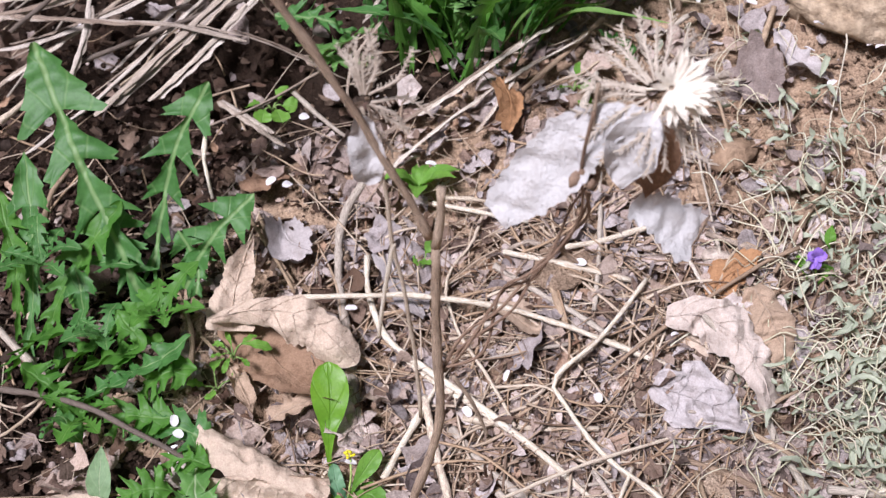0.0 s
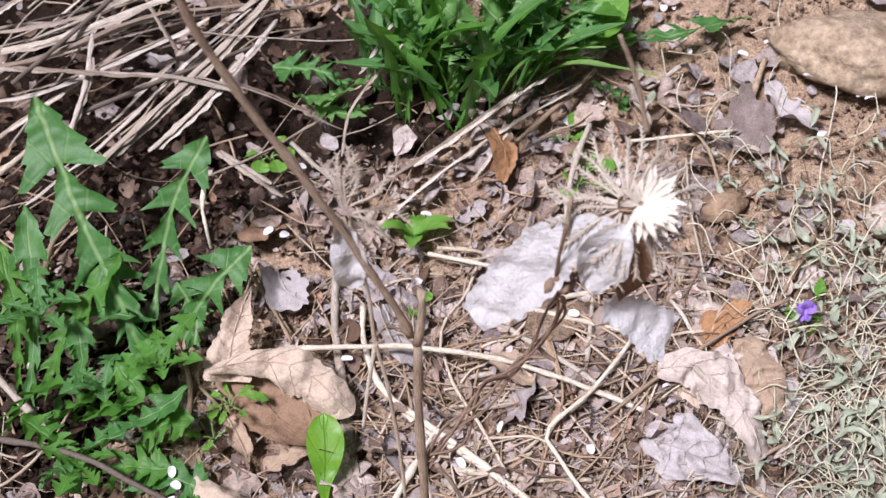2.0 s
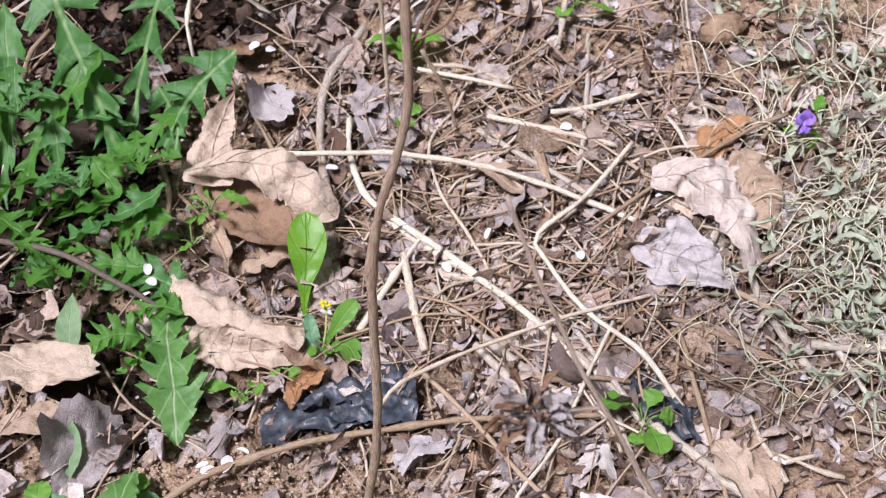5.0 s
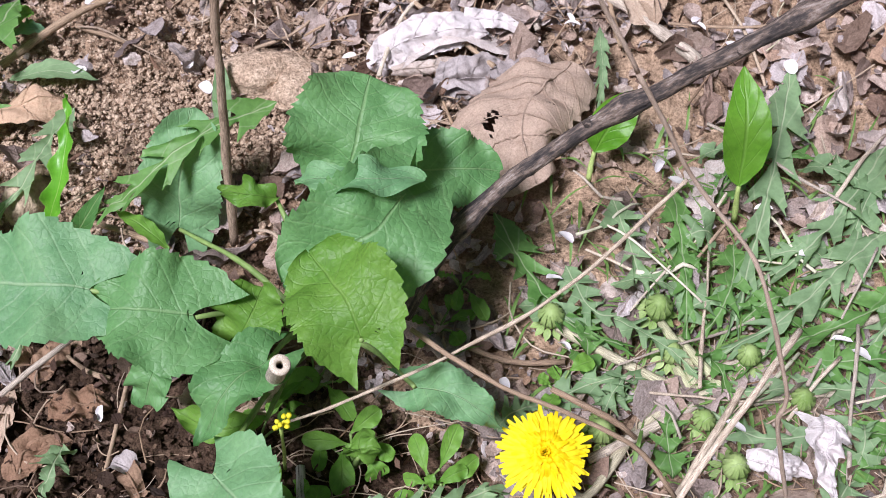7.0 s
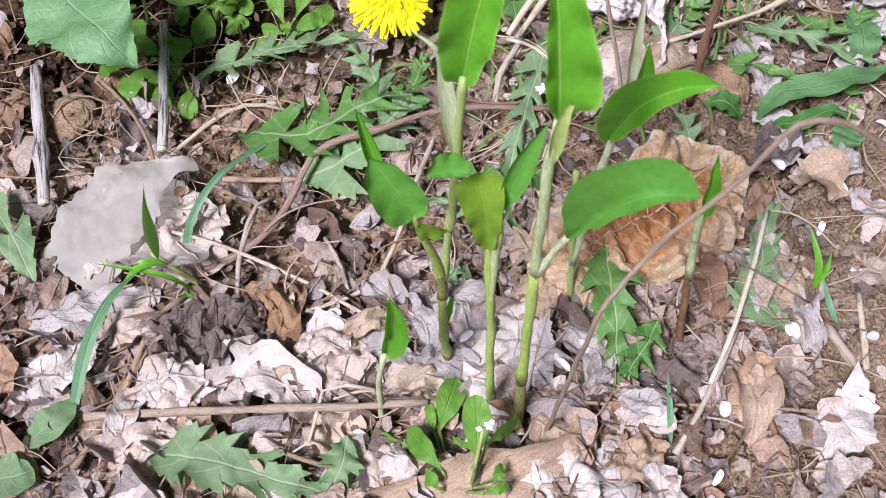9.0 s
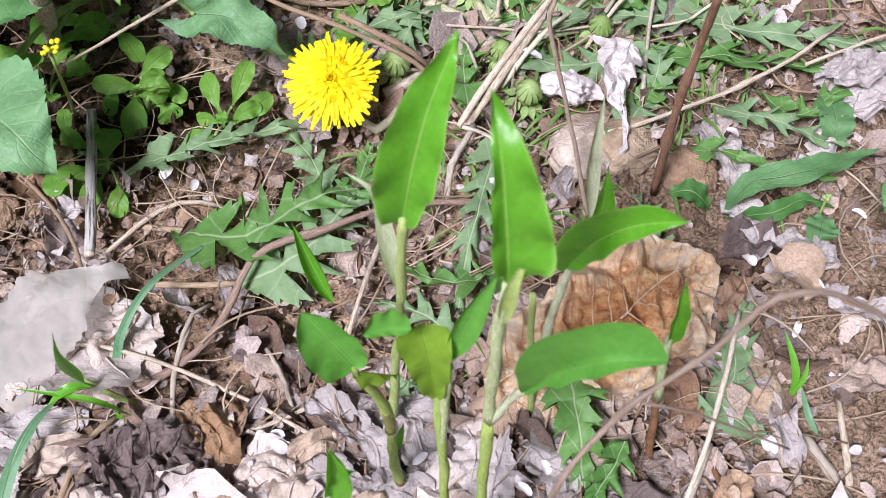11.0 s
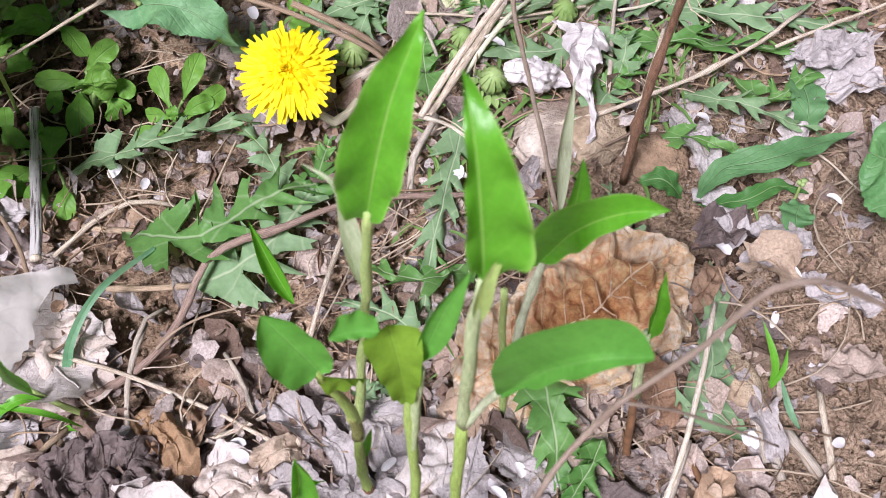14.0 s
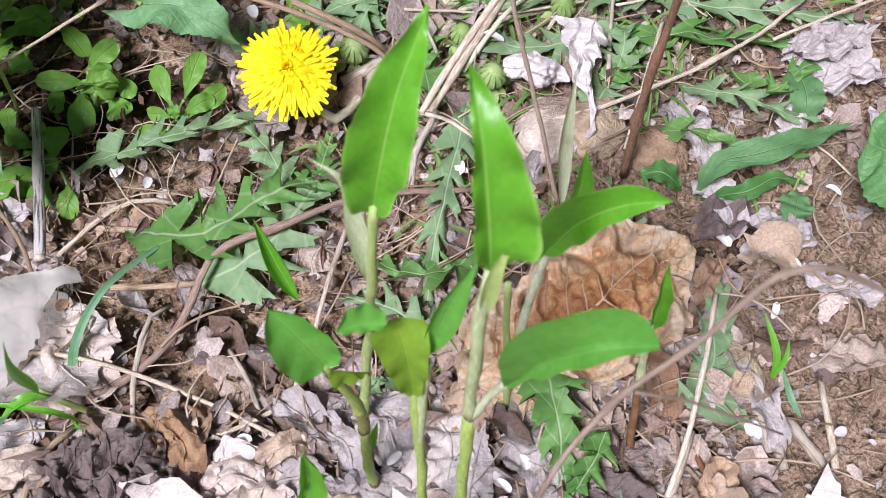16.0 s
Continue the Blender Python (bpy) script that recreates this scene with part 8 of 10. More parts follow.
# fine dry stems and fibres
fibre = Shape()
rnd = random.Random(31)
for i in range(2700):
    if i >= 1700:
        x, y = rnd.uniform(-0.12, 0.42), rnd.uniform(-0.18, 0.2)
    elif i % 2:
        x, y = rnd.gauss(0.10, 0.12), rnd.gauss(0.60, 0.085)
    else:
        x, y = rnd.uniform(-0.45, 0.5), rnd.uniform(-0.18, 1.08)
    if rnd.random() < bare(x, y) * 0.8:
        continue
    size = rnd.uniform(0.012, 0.05) * (0.62 if y < 0.24 else 1.0)
    a = rnd.gauss(0.25, 0.9)
    bend = rnd.gauss(0, 0.14) * (3.2 if y < 0.24 else 1.0)
    h = rnd.uniform(0.002, 0.012)
    pts = []
    for t in (-1, -0.4, 0.3, 1):
        px, py = x + math.cos(a + bend * t) * size * t, y + math.sin(a + bend * t) * size * t
        pts.append((px, py, gz(px, py) + h + rnd.uniform(-0.002, 0.003)))
    r = rnd.uniform(0.0002, 0.0005) if i >= 1700 else rnd.choice((0.0003, 0.0004, 0.0005, 0.0006, 0.0008, 0.0011))
    if y < 0.24:
        r = min(r, 0.0006)
    tube(pts, r, r * 0.8, 5, n=9, seed=i, shape=fibre, cap=False)
thing("dry_fibres", fibre, FIBRE, "fine tangled dry stems and fibres on the ground", "dry fibres", kind="stuff", at=(0, 0, 0))

# crumbs of soil
rnd = random.Random(33)
CLODS = [lump((0, 0, 0), 1, 0.8, 0.55, 0.9, 2, k, 2.2) for k in range(10)] + [lump((0, 0, 0), 1, 0.85, 0.75, 0.5, 1, k, 1.3) for k in range(10)]
spots = []
while len(spots) < 26000:
    x, y = (rnd.uniform(-0.46, 0.5), rnd.uniform(-0.2, 1.05)) if len(spots) % 3 else (rnd.uniform(0.22, 0.44), rnd.uniform(-0.14, 0.16))
    if rnd.random() > 0.16 + bare(x, y) or rnd.random() < float(damp_shade(x, y)):
        continue
    size = 0.0005 + (0.0040 if y < 0.2 else 0.0026) * rnd.random() ** 3.8
    spots.append((rnd.randrange(10) + (0 if size > 0.003 else 10), pose(x, y, gz(x, y) - 0.006 + size * 0.3 + rnd.uniform(0, 0.005), rnd.uniform(0, 40), 0, rnd.uniform(0, 360)) @ Matrix.Scale(size, 4)))
spots2 = []
for k in range(13000):
    x, y = (rnd.gauss(-0.09, 0.06), rnd.gauss(0.37, 0.05)) if k % 3 else (rnd.gauss(0.02, 0.05), rnd.gauss(0.36, 0.03))
    size = 0.0004 + 0.0021 * rnd.random() ** 4
    spots2.append((rnd.randrange(20), pose(x, y, gz(x, y) - 0.004 + size * 0.3 + rnd.uniform(0, 0.004), rnd.uniform(0, 40), 0, rnd.uniform(0, 360)) @ Matrix.Scale(size, 4)))
loose = random.Random(71)
for k in range(1700):
    x, y = loose.uniform(0.22, 0.44), loose.uniform(-0.14, 0.18)
    if loose.random() > 0.1 + bare(x, y):
        continue
    size = 0.0020 + 0.0068 * loose.random() ** 2.6
    spots.append((loose.randrange(10), pose(x, y, gz(x, y) - 0.003 + size * 0.25, loose.uniform(0, 40), 0, loose.uniform(0, 360)) @ Matrix.Scale(size, 4)))
strew("dry_soil", CLODS, spots2, DUST, "loose dry pale crumbs of soil", "soil crumbs", False)
strew("soil_crumbs", CLODS, spots, CLOD, "crumbs and small clods of tan soil", "soil crumbs", False)
# moist crumbs under the broad leaves, and thicket ones; both darkened for shade
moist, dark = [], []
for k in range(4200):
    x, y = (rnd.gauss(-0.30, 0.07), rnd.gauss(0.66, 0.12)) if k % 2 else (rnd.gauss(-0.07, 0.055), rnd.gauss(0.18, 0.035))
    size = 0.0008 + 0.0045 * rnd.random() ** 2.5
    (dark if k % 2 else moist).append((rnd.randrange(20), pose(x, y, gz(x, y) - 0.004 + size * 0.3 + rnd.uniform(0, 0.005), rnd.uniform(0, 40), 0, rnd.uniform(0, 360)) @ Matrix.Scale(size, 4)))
strew("moist_crumbs", CLODS, moist, MOIST_SHADE, "moist brown crumbs of soil under broad leaves, darkened for shade", "soil crumbs", False)
strew("humus_crumbs", CLODS, dark, SHADE_SOIL, "crumbs of soil under the thicket, darkened for shade", "soil crumbs", False)


# ---- the weeds and the heap of stalks further up the bank ----
def ovate(v):
    return max(0.03, math.sin(math.pi * min(1.0, v ** 0.82)) ** 0.8), 0.0


def rosette(foot, label, leaves, size, half, mat, profile=spoon, lift=0.5, seed=0, name="small_herb", group="small herbs", spread=6.28, face=0.0):
    """A low herb: leaves on thin stalks, at uneven heights round its foot."""
    rnd = random.Random(seed)
    ob = holder(name, foot, label, "herb", group)
    p = Vector(foot)
    for i in range(leaves):
        a = face + spread * (i + rnd.uniform(-0.45, 0.45)) / leaves
        d = Vector((math.cos(a), math.sin(a), 0))
        s = size * rnd.uniform(0.6, 1.15)
        up = lift * rnd.uniform(0.5, 1.5)
        if profile in (spoon, oval):
            q = p + d * s * rnd.uniform(0.25, 0.5) + Vector((0, 0, s * up * 0.8))
            e = q + (d * 0.62 + Vector((rnd.uniform(-0.3, 0.3), rnd.uniform(-0.3, 0.3), rnd.uniform(-0.25, 0.3)))) * s
            part("leaf_stalk", tube([p, p.lerp(q, 0.5) + Vector((0, 0, s * 0.12)), q], 0.0007, 0.0006, 5, n=6, seed=i), PETIOLE, ob)
            part("leaf", blade([q, q.lerp(e, 0.5) + Vector((0, 0, s * 0.06)), e], half * rnd.uniform(0.7, 0.95) * s / size, spatula, 7, 18, 0.35, 0.0006, 3, 0.0006, rnd.uniform(-25, 25), seed=seed * 31 + i), mat, ob)
        else:
            part("leaf", blade([p + Vector((0, 0, 0.001)), p + d * s * 0.5 + Vector((0, 0, s * up * 0.8)), p + d * s + Vector((0, 0, s * up * rnd.uniform(0.5, 1.1)))], half * rnd.uniform(0.8, 1.1) * s / size, profile, 7, 30, 0.45, 0.0005, 3, 0.0006, seed=seed * 31 + i), mat, ob)
    return ob


def green_leaf(parent, pts, half, profile=lance, mat=None, **more):
    opts = dict(nu=7, nv=24, curl=0.4, wave=0.0006, crumple=0.0006)
    opts.update(more)
    return part("leaf", blade(pts, half, profile, **opts), mat or HERB, parent)


def oval_herb(foot, label, leaves):
    """A small herb with blunt oval leaves: where each blade begins and ends, and half its width."""
    ob = holder("small_herb", foot, label, "herb", "small herbs")
    f = Vector(foot)
    for i, (a, b, half) in enumerate(leaves):
        a, b = Vector(a), Vector(b)
        part("leaf_stalk", tube([f, f.lerp(a, 0.55) + Vector((0, 0, 0.002)), a], 0.0008, 0.0007, 5, n=7, seed=i), PETIOLE, ob)
        part("leaf", blade([a, a.lerp(b, 0.5) + Vector((0, -0.001, 0.0025)), b], half, spatula, 9, 22, 0.35, 0.0005, 3, 0.0006, seed=i + len(leaves) * 13, up=CAMWARD), HERB, ob)
    return ob


oval_herb((0.0414, 0.1510, -0.0189), "small bright green herb with blunt oval leaves", (((0.0394, 0.1558, -0.0066), (0.0171, 0.1583, -0.0069), 0.0048), ((0.0403, 0.1574, -0.0003), (0.0542, 0.1669, 0.0065), 0.0048), ((0.0366, 0.1533, -0.0092), (0.0370, 0.1331, -0.0154), 0.0062), ((0.0504, 0.1543, -0.0054), (0.0602, 0.1488, -0.0069), 0.0042), ((0.0490, 0.1474, -0.0084), (0.0543, 0.1425, -0.0143), 0.0065), ((0.0266, 0.1589, -0.0097), (0.0255, 0.1447, -0.0135), 0.0036),))
oval_herb((0.0777, 0.1406, -0.0158), "small bright green herb with blunt oval leaves", (((0.0758, 0.1377, -0.0023), (0.0693, 0.1545, 0.0048), 0.0046), ((0.0818, 0.1388, 0.0005), (0.0900, 0.1561, 0.0115), 0.0046), ((0.0809, 0.1345, -0.0041), (0.0942, 0.1398, 0.0001), 0.0040), ((0.0831, 0.1340, -0.0059), (0.0995, 0.1457, -0.0006), 0.0048), ((0.0756, 0.1363, -0.0085), (0.0649, 0.1394, -0.0094), 0.0036), ((0.0730, 0.1316, -0.0113), (0.0622, 0.1294, -0.0138), 0.0052), ((0.0782, 0.1309, -0.0028), (0.0768, 0.1352, 0.0015), 0.0026),))
oval_herb((0.0260, 0.1234, -0.0237), "low dull green herb with oval leaves in the shade", (((0.0252, 0.1223, -0.0159), (0.0269, 0.1372, -0.0122), 0.0058), ((0.0182, 0.1191, -0.0170), (0.0045, 0.1085, -0.0197), 0.0070), ((0.0306, 0.1106, -0.0184), (0.0320, 0.0955, -0.0225), 0.0048), ((0.0228, 0.1143, -0.0190), (0.0182, 0.1020, -0.0226), 0.0050), ((0.0177, 0.1289, -0.0161), (0.0032, 0.1377, -0.0169), 0.0055),))
oval_herb((0.0008, 0.1874, -0.0191), "low dull green herb with oval leaves in the shade", (((0.0055, 0.1879, -0.0085), (0.0237, 0.1896, -0.0001), 0.0072), ((0.0037, 0.1836, -0.0073), (-0.0145, 0.1948, -0.0079), 0.0070), ((0.0074, 0.1819, -0.0131), (0.0173, 0.1763, -0.0146), 0.0050),))
OVALS = "small bright green herb with smooth oval leaves"
rosette((0.0103, 0.1285, -0.0230), OVALS, 7, 0.026, 0.007, HERB, oval, 0.5, 4)
rosette((-0.0042, 0.1613, -0.0211), OVALS, 7, 0.028, 0.007, HERB, oval, 0.6, 6)
rosette((0.0218, 0.1902, -0.0122), OVALS, 7, 0.026, 0.006, HERB, oval, 0.7, 9)
rosette((0.0808, 0.2177, -0.0012), OVALS, 6, 0.020, 0.0055, HERB, oval, 0.6, 10)
rosette((0.0922, 0.2411, 0.0039), OVALS, 6, 0.017, 0.004, HERB, oval, 0.7, 11)
rosette((0.1339, 0.4505, 0.0607), "small herb with rounded bright green leaves", 6, 0.027, 0.0108, HERB, oval, 0.5, 12)
rosette((-0.1303, 0.7992, 0.1674), "low herb with round green leaves in the shade", 5, 0.024, 0.010, HERB, oval, 0.4, 16)
rosette((0.1051, 0.7592, 0.1721), OVALS, 6, 0.024, 0.007, HERB, oval, 0.5, 17)
rosette((0.0982, 0.7950, 0.1884), OVALS, 4, 0.018, 0.008, HERB, oval, 0.5, 18)
rosette((-0.0174, 0.7322, 0.1452), "small herb with a tiny white flower", 7, 0.030, 0.008, HERB, lance, 0.5, 19)
rosette((-0.0818, 0.5030, 0.0471), OVALS, 5, 0.020, 0.006, HERB, oval, 0.4, 20)
rosette((-0.1089, 0.4892, 0.0396), OVALS, 5, 0.018, 0.006, HERB, oval, 0.4, 21)
rosette((-0.0142, 0.6688, 0.1181), "small bright bud-like green herb", 4, 0.012, 0.005, HERB, spoon, 1.4, 22)
rosette((0.1376, 0.1790, -0.0000), OVALS, 4, 0.018, 0.006, HERB, oval, 0.8, 23)
rosette((-0.1548, 0.5936, 0.0758), "small green seedling under a dead leaf", 4, 0.018, 0.007, HERB, oval, 0.6, 24)
rosette((-0.1439, 0.6069, 0.0921), "chickweed-like herb with narrow bright leaves", 8, 0.022, 0.0035, HERB, spoon, 0.6, 25)

young = holder("young_broad_leaf", (0.0414, 0.151, -0.0189), "pale crumpled young leaf with a toothed rim", "plant")
part("petiole", tube([(0.0414, 0.1510, -0.0189), (0.0435, 0.1467, -0.0071), (0.0446, 0.1440, 0.0007)], 0.0014, 0.0011, 6), PETIOLE, young)
part("leaf", blade([(0.0447, 0.1429, 0.0006), (0.0455, 0.1430, 0.0087), (0.0442, 0.1554, 0.0079)], 0.0105, kidney, 11, 60, -0.9, 0.0016, 6, 0.0022, up=CAMWARD, seed=71, grain=120), BROAD_LIGHT, young)

SPOON = green_material("spoon leaf", (0.10, 0.27, 0.02), (0.17, 0.36, 0.035), (0.05, 0.15, 0.01), 3.0, 0.35, 0.4, vein_amount=0.35, spec=0.4)
# spoon-shaped single leaf and yellow cress beside the rolled leaf
spoonleaf = holder("spoon_leaf_seedling", (-0.0753, 0.5401, 0.0562), "upright spoon-shaped bright green leaf", "seedling")
green_leaf(spoonleaf, [(-0.0748, 0.5366, 0.0590), (-0.0747, 0.5472, 0.0807), (-0.0739, 0.5631, 0.1003), (-0.0755, 0.5803, 0.1163)], 0.0130, spoon, SPOON, nu=9, nv=30, curl=0.35, up=CAMWARD)
cress = holder("yellow_cress", (-0.0602, 0.5208, 0.0515), "small cress with yellow flower cluster and oblong leaves", "herb")
green_leaf(cress, [(-0.0616, 0.5175, 0.0542), (-0.0540, 0.5209, 0.0702), (-0.0409, 0.5319, 0.0855)], 0.0065, spoon, HERB, up=CAMWARD)
green_leaf(cress, [(-0.0616, 0.5175, 0.0542), (-0.0466, 0.5136, 0.0627), (-0.0392, 0.5062, 0.0552)], 0.009, oval, HERB)
green_leaf(cress, [(-0.0632, 0.5156, 0.0534), (-0.0685, 0.5191, 0.0620), (-0.0708, 0.5304, 0.0734)], 0.0055, oval, BLUEGRASS)
green_leaf(cress, [(-0.0650, 0.5157, 0.0532), (-0.0745, 0.5054, 0.0548), (-0.0847, 0.4976, 0.0471)], 0.007, oval, HERB)


def blossom(parent, pos, spread, count, mat, seed, name="blossom"):
    rnd = random.Random(seed)
    p = Vector(pos)
    for i in range(count):
        q = p + Vector((rnd.uniform(-1, 1), rnd.uniform(-1, 1), rnd.uniform(-0.4, 0.6))) * spread
        part(name, lump(q, 0.0013, 0.0013, 0.0011, 0.3, 1, i), mat, parent)


blossom(cress, (-0.0600, 0.5321, 0.0793), 0.0035, 10, CRESS, 3)
part("flower_stalk", tube([(-0.0616, 0.5175, 0.0542), (-0.0596, 0.5230, 0.0683), (-0.0599, 0.5313, 0.0790)], 0.0008, 0.0006, 6), SHOOT_STEM, cress)
cress = holder("yellow_cress", (0.0084, 0.1605, -0.0217), "thin cress stem with a yellow flower cluster among broad leaves", "herb")
part("flower_stalk", tube([(0.0102, 0.1460, -0.0132), (0.0125, 0.1336, 0.0258), (0.0139, 0.1285, 0.0504)], 0.0009, 0.0008, 6), SHOOT_STEM, cress)
blossom(cress, (0.0144, 0.1282, 0.0534), 0.0035, 12, CRESS, 4)
cress = holder("yellow_cress", (0.3323, 0.0622, 0.0075), "thin cress with a tiny yellow-green flower cluster", "herb")
part("flower_stalk", tube([(0.3295, 0.0654, 0.0114), (0.3285, 0.0644, 0.0212), (0.3277, 0.0640, 0.0291)], 0.0006, 0.0005, 6), SHOOT_STEM, cress)
blossom(cress, (0.3273, 0.0637, 0.0310), 0.0013, 5, BUD, 5)
oval_herb((0.1504, -0.0933, -0.0176), "small bright green herb with blunt oval leaves over a peach leaf", (((0.1453, -0.0704, -0.0062), (0.1525, -0.0496, -0.0013), 0.0057), ((0.1434, -0.0695, -0.0084), (0.1408, -0.0593, -0.0047), 0.0023), ((0.1346, -0.0749, -0.0115), (0.1154, -0.0670, -0.0177), 0.0036), ((0.1455, -0.0911, 0.0038), (0.1328, -0.0722, -0.0007), 0.0053), ((0.1438, -0.0978, 0.0036), (0.1390, -0.0917, 0.0031), 0.0038), ((0.1641, -0.0981, 0.0080), (0.1687, -0.0908, 0.0106), 0.0026), ((0.1605, -0.1015, 0.0076), (0.1704, -0.0984, 0.0088), 0.0021)))
tiny = oval_herb((0.1570, -0.0941, -0.0168), "small herb with a cluster of tiny pale flowers", (((0.1574, -0.0948, 0.0232), (0.1570, -0.0728, 0.0332), 0.0053), ((0.1614, -0.0881, 0.0237), (0.1755, -0.0715, 0.0074), 0.0045), ((0.1588, -0.0913, 0.0234), (0.1490, -0.0827, 0.0162), 0.0019)))
part("flower_stalk", tube([(0.1568, -0.0963, 0.0192), (0.1576, -0.0931, 0.0333), (0.1589, -0.0893, 0.0414)], 0.0008, 0.0006, 6), SHOOT_STEM, tiny)
for i, at in enumerate(((0.1569, -0.0907, 0.0432), (0.1599, -0.0892, 0.0435), (0.1607, -0.0905, 0.0436), (0.1616, -0.0884, 0.0437))):
    at = Vector(at)
    for k in range(5):
        d = Vector((math.cos(1.257 * k + i), math.sin(1.257 * k + i) * 0.8, 0.3))
        part("flower_petal", blade([at, at + d * 0.0007, at + d * 0.0013], 0.0006, oval, 3, 5, 0.2, up=CAMWARD), PETAL, tiny)
SEEDLING = green_material("seedling leaf", (0.09, 0.27, 0.02), (0.155, 0.36, 0.04), (0.24, 0.43, 0.10), 5.0, 0.35, 0.42, vein_amount=0.35, spec=0.4)
# lance-leaved seedlings beyond the branch
for i, (pts, half) in enumerate((([(0.2318, 0.2729, 0.0261), (0.2293, 0.2722, 0.0516), (0.2294, 0.2841, 0.0789), (0.2281, 0.3081, 0.0985)], 0.0125), ([(0.1594, 0.3022, 0.0232), (0.1613, 0.3062, 0.0402), (0.1693, 0.3117, 0.0573), (0.1825, 0.3253, 0.0668)], 0.0115))):
    ob = holder("lance_seedling", pts[0], "upright seedling with a single smooth oval green leaf", "seedling", "single-leaf seedlings")
    part("stem", tube(pts[:2], 0.0016, 0.0013, 7), SHOOT_STEM, ob)
    green_leaf(ob, pts[1:], half, ovate, SEEDLING, nu=9, nv=26, up=CAMWARD, curl=0.45)

THICKET = green_material('thicket leaf', (0.045, 0.15, 0.02), (0.095, 0.24, 0.04), (0.18, 0.34, 0.09), 5.0, 0.3, 0.5, vein_amount=0.4)
# narrow leaves and jagged ones left of the tall stalk
weeds = holder("narrow_leaf_weed", (-0.1305, 0.2913, -0.0173), "weed with upright narrow jagged green leaves", "weed")
green_leaf(weeds, [(-0.1319, 0.2866, -0.0144), (-0.1184, 0.2907, 0.0190), (-0.1130, 0.3088, 0.0383), (-0.1146, 0.3334, 0.0484)], 0.0066, lambda v: (lance(v)[0] * (1 + 0.16 * math.sin(v * 24)), 0), SHOOT, up=CAMWARD, curl=0.9, wave=0.0025, twist=40)
green_leaf(weeds, [(-0.1642, 0.2595, -0.0193), (-0.1661, 0.2706, 0.0045), (-0.1719, 0.2854, 0.0226), (-0.1860, 0.3080, 0.0345)], 0.0135, ovate, SEEDLING, up=CAMWARD, nu=9, nv=30, curl=0.4)
jag(weeds, [(-0.1165, 0.2844, -0.0070), (-0.0751, 0.2752, 0.0362), (-0.0409, 0.2935, 0.0588), (-0.0037, 0.3193, 0.0585)], 0.0120, 6, DANDELION, deep=0.86, tip=0.14, roll=-20)
jag(weeds, [(-0.1661, 0.2862, -0.0125), (-0.1455, 0.3048, 0.0036), (-0.1347, 0.3325, 0.0108), (-0.1261, 0.3662, 0.0096)], 0.011, 4, DANDELION_DULL)
green_leaf(weeds, [(-0.1131, 0.2825, -0.0070), (-0.1022, 0.2764, 0.0132), (-0.0903, 0.2838, 0.0310)], 0.0055, lance, TALL_GREEN, up=CAMWARD)
green_leaf(weeds, [(-0.0578, 0.2642, 0.0062), (-0.0719, 0.2709, 0.0157), (-0.0882, 0.2822, 0.0159)], 0.005, lance, HERB)
jag(weeds, [(-0.1331, 0.2111, -0.0216), (-0.1227, 0.2291, -0.0075), (-0.1071, 0.2575, -0.0009)], 0.011, 4, DANDELION_DULL)
jag(weeds, [(-0.1049, 0.1378, -0.0277), (-0.0989, 0.1460, -0.0161), (-0.0987, 0.1634, -0.0240)], 0.010, 3, DANDELION_DULL)
jag(weeds, [(-0.0936, 0.0861, -0.0312), (-0.0778, 0.1024, -0.0180), (-0.0738, 0.1302, -0.0248)], 0.012, 3, DANDELION_DULL)
jag(weeds, [(-0.0872, 0.0799, -0.0309), (-0.0594, 0.0522, -0.0195), (-0.0414, 0.0321, -0.0184), (-0.0292, 0.0088, -0.0279)], 0.010, 4, DANDELION_DULL)
green_leaf(weeds, [(-0.0375, 0.3500, 0.0103), (-0.0393, 0.3625, 0.0290), (-0.0411, 0.3767, 0.0422)], 0.0045, lance, DANDELION_DULL, up=CAMWARD)

# dandelion leaves and weeds at the left, below the heap
left = holder("dandelion", (-0.1973, 0.4223, 0.0056), "dandelion with long jagged pale-ribbed green leaves", "dandelion")
jag(left, [(-0.1651, 0.5595, 0.0683), (-0.1587, 0.5119, 0.0649), (-0.1508, 0.4817, 0.0543), (-0.1460, 0.4553, 0.0310)], 0.0205, 5, DANDELION, tip=0.30, deep=0.58, seed=1)
jag(left, [(-0.1973, 0.3550, -0.0055), (-0.1835, 0.3752, 0.0200), (-0.1732, 0.4023, 0.0331), (-0.1672, 0.4347, 0.0326)], 0.0155, 4, DANDELION, seed=2, tip=0.35)
jag(left, [(-0.2178, 0.4264, 0.0103), (-0.1860, 0.3605, 0.0031), (-0.1670, 0.3628, 0.0060), (-0.1465, 0.3628, 0.0044)], 0.011, 3, DANDELION, seed=3)
green_leaf(left, [(-0.1683, 0.3912, 0.0068), (-0.1425, 0.3907, 0.0157), (-0.1141, 0.3850, 0.0136)], 0.0085, lance, DANDELION_DULL, seed=4)
green_leaf(left, [(-0.2103, 0.4408, 0.0152), (-0.2127, 0.4563, 0.0334), (-0.2206, 0.4738, 0.0426)], 0.0085, lance, DANDELION_DULL, up=CAMWARD, seed=5)
green_leaf(left, [(-0.2251, 0.5180, 0.0410), (-0.2260, 0.5300, 0.0569), (-0.2260, 0.5493, 0.0695)], 0.0085, lance, DANDELION_DULL, up=CAMWARD, seed=6)
green_leaf(left, [(-0.1759, 0.4239, 0.0145), (-0.1687, 0.4284, 0.0246), (-0.1607, 0.4346, 0.0233)], 0.0095, oval, HERB, seed=7)
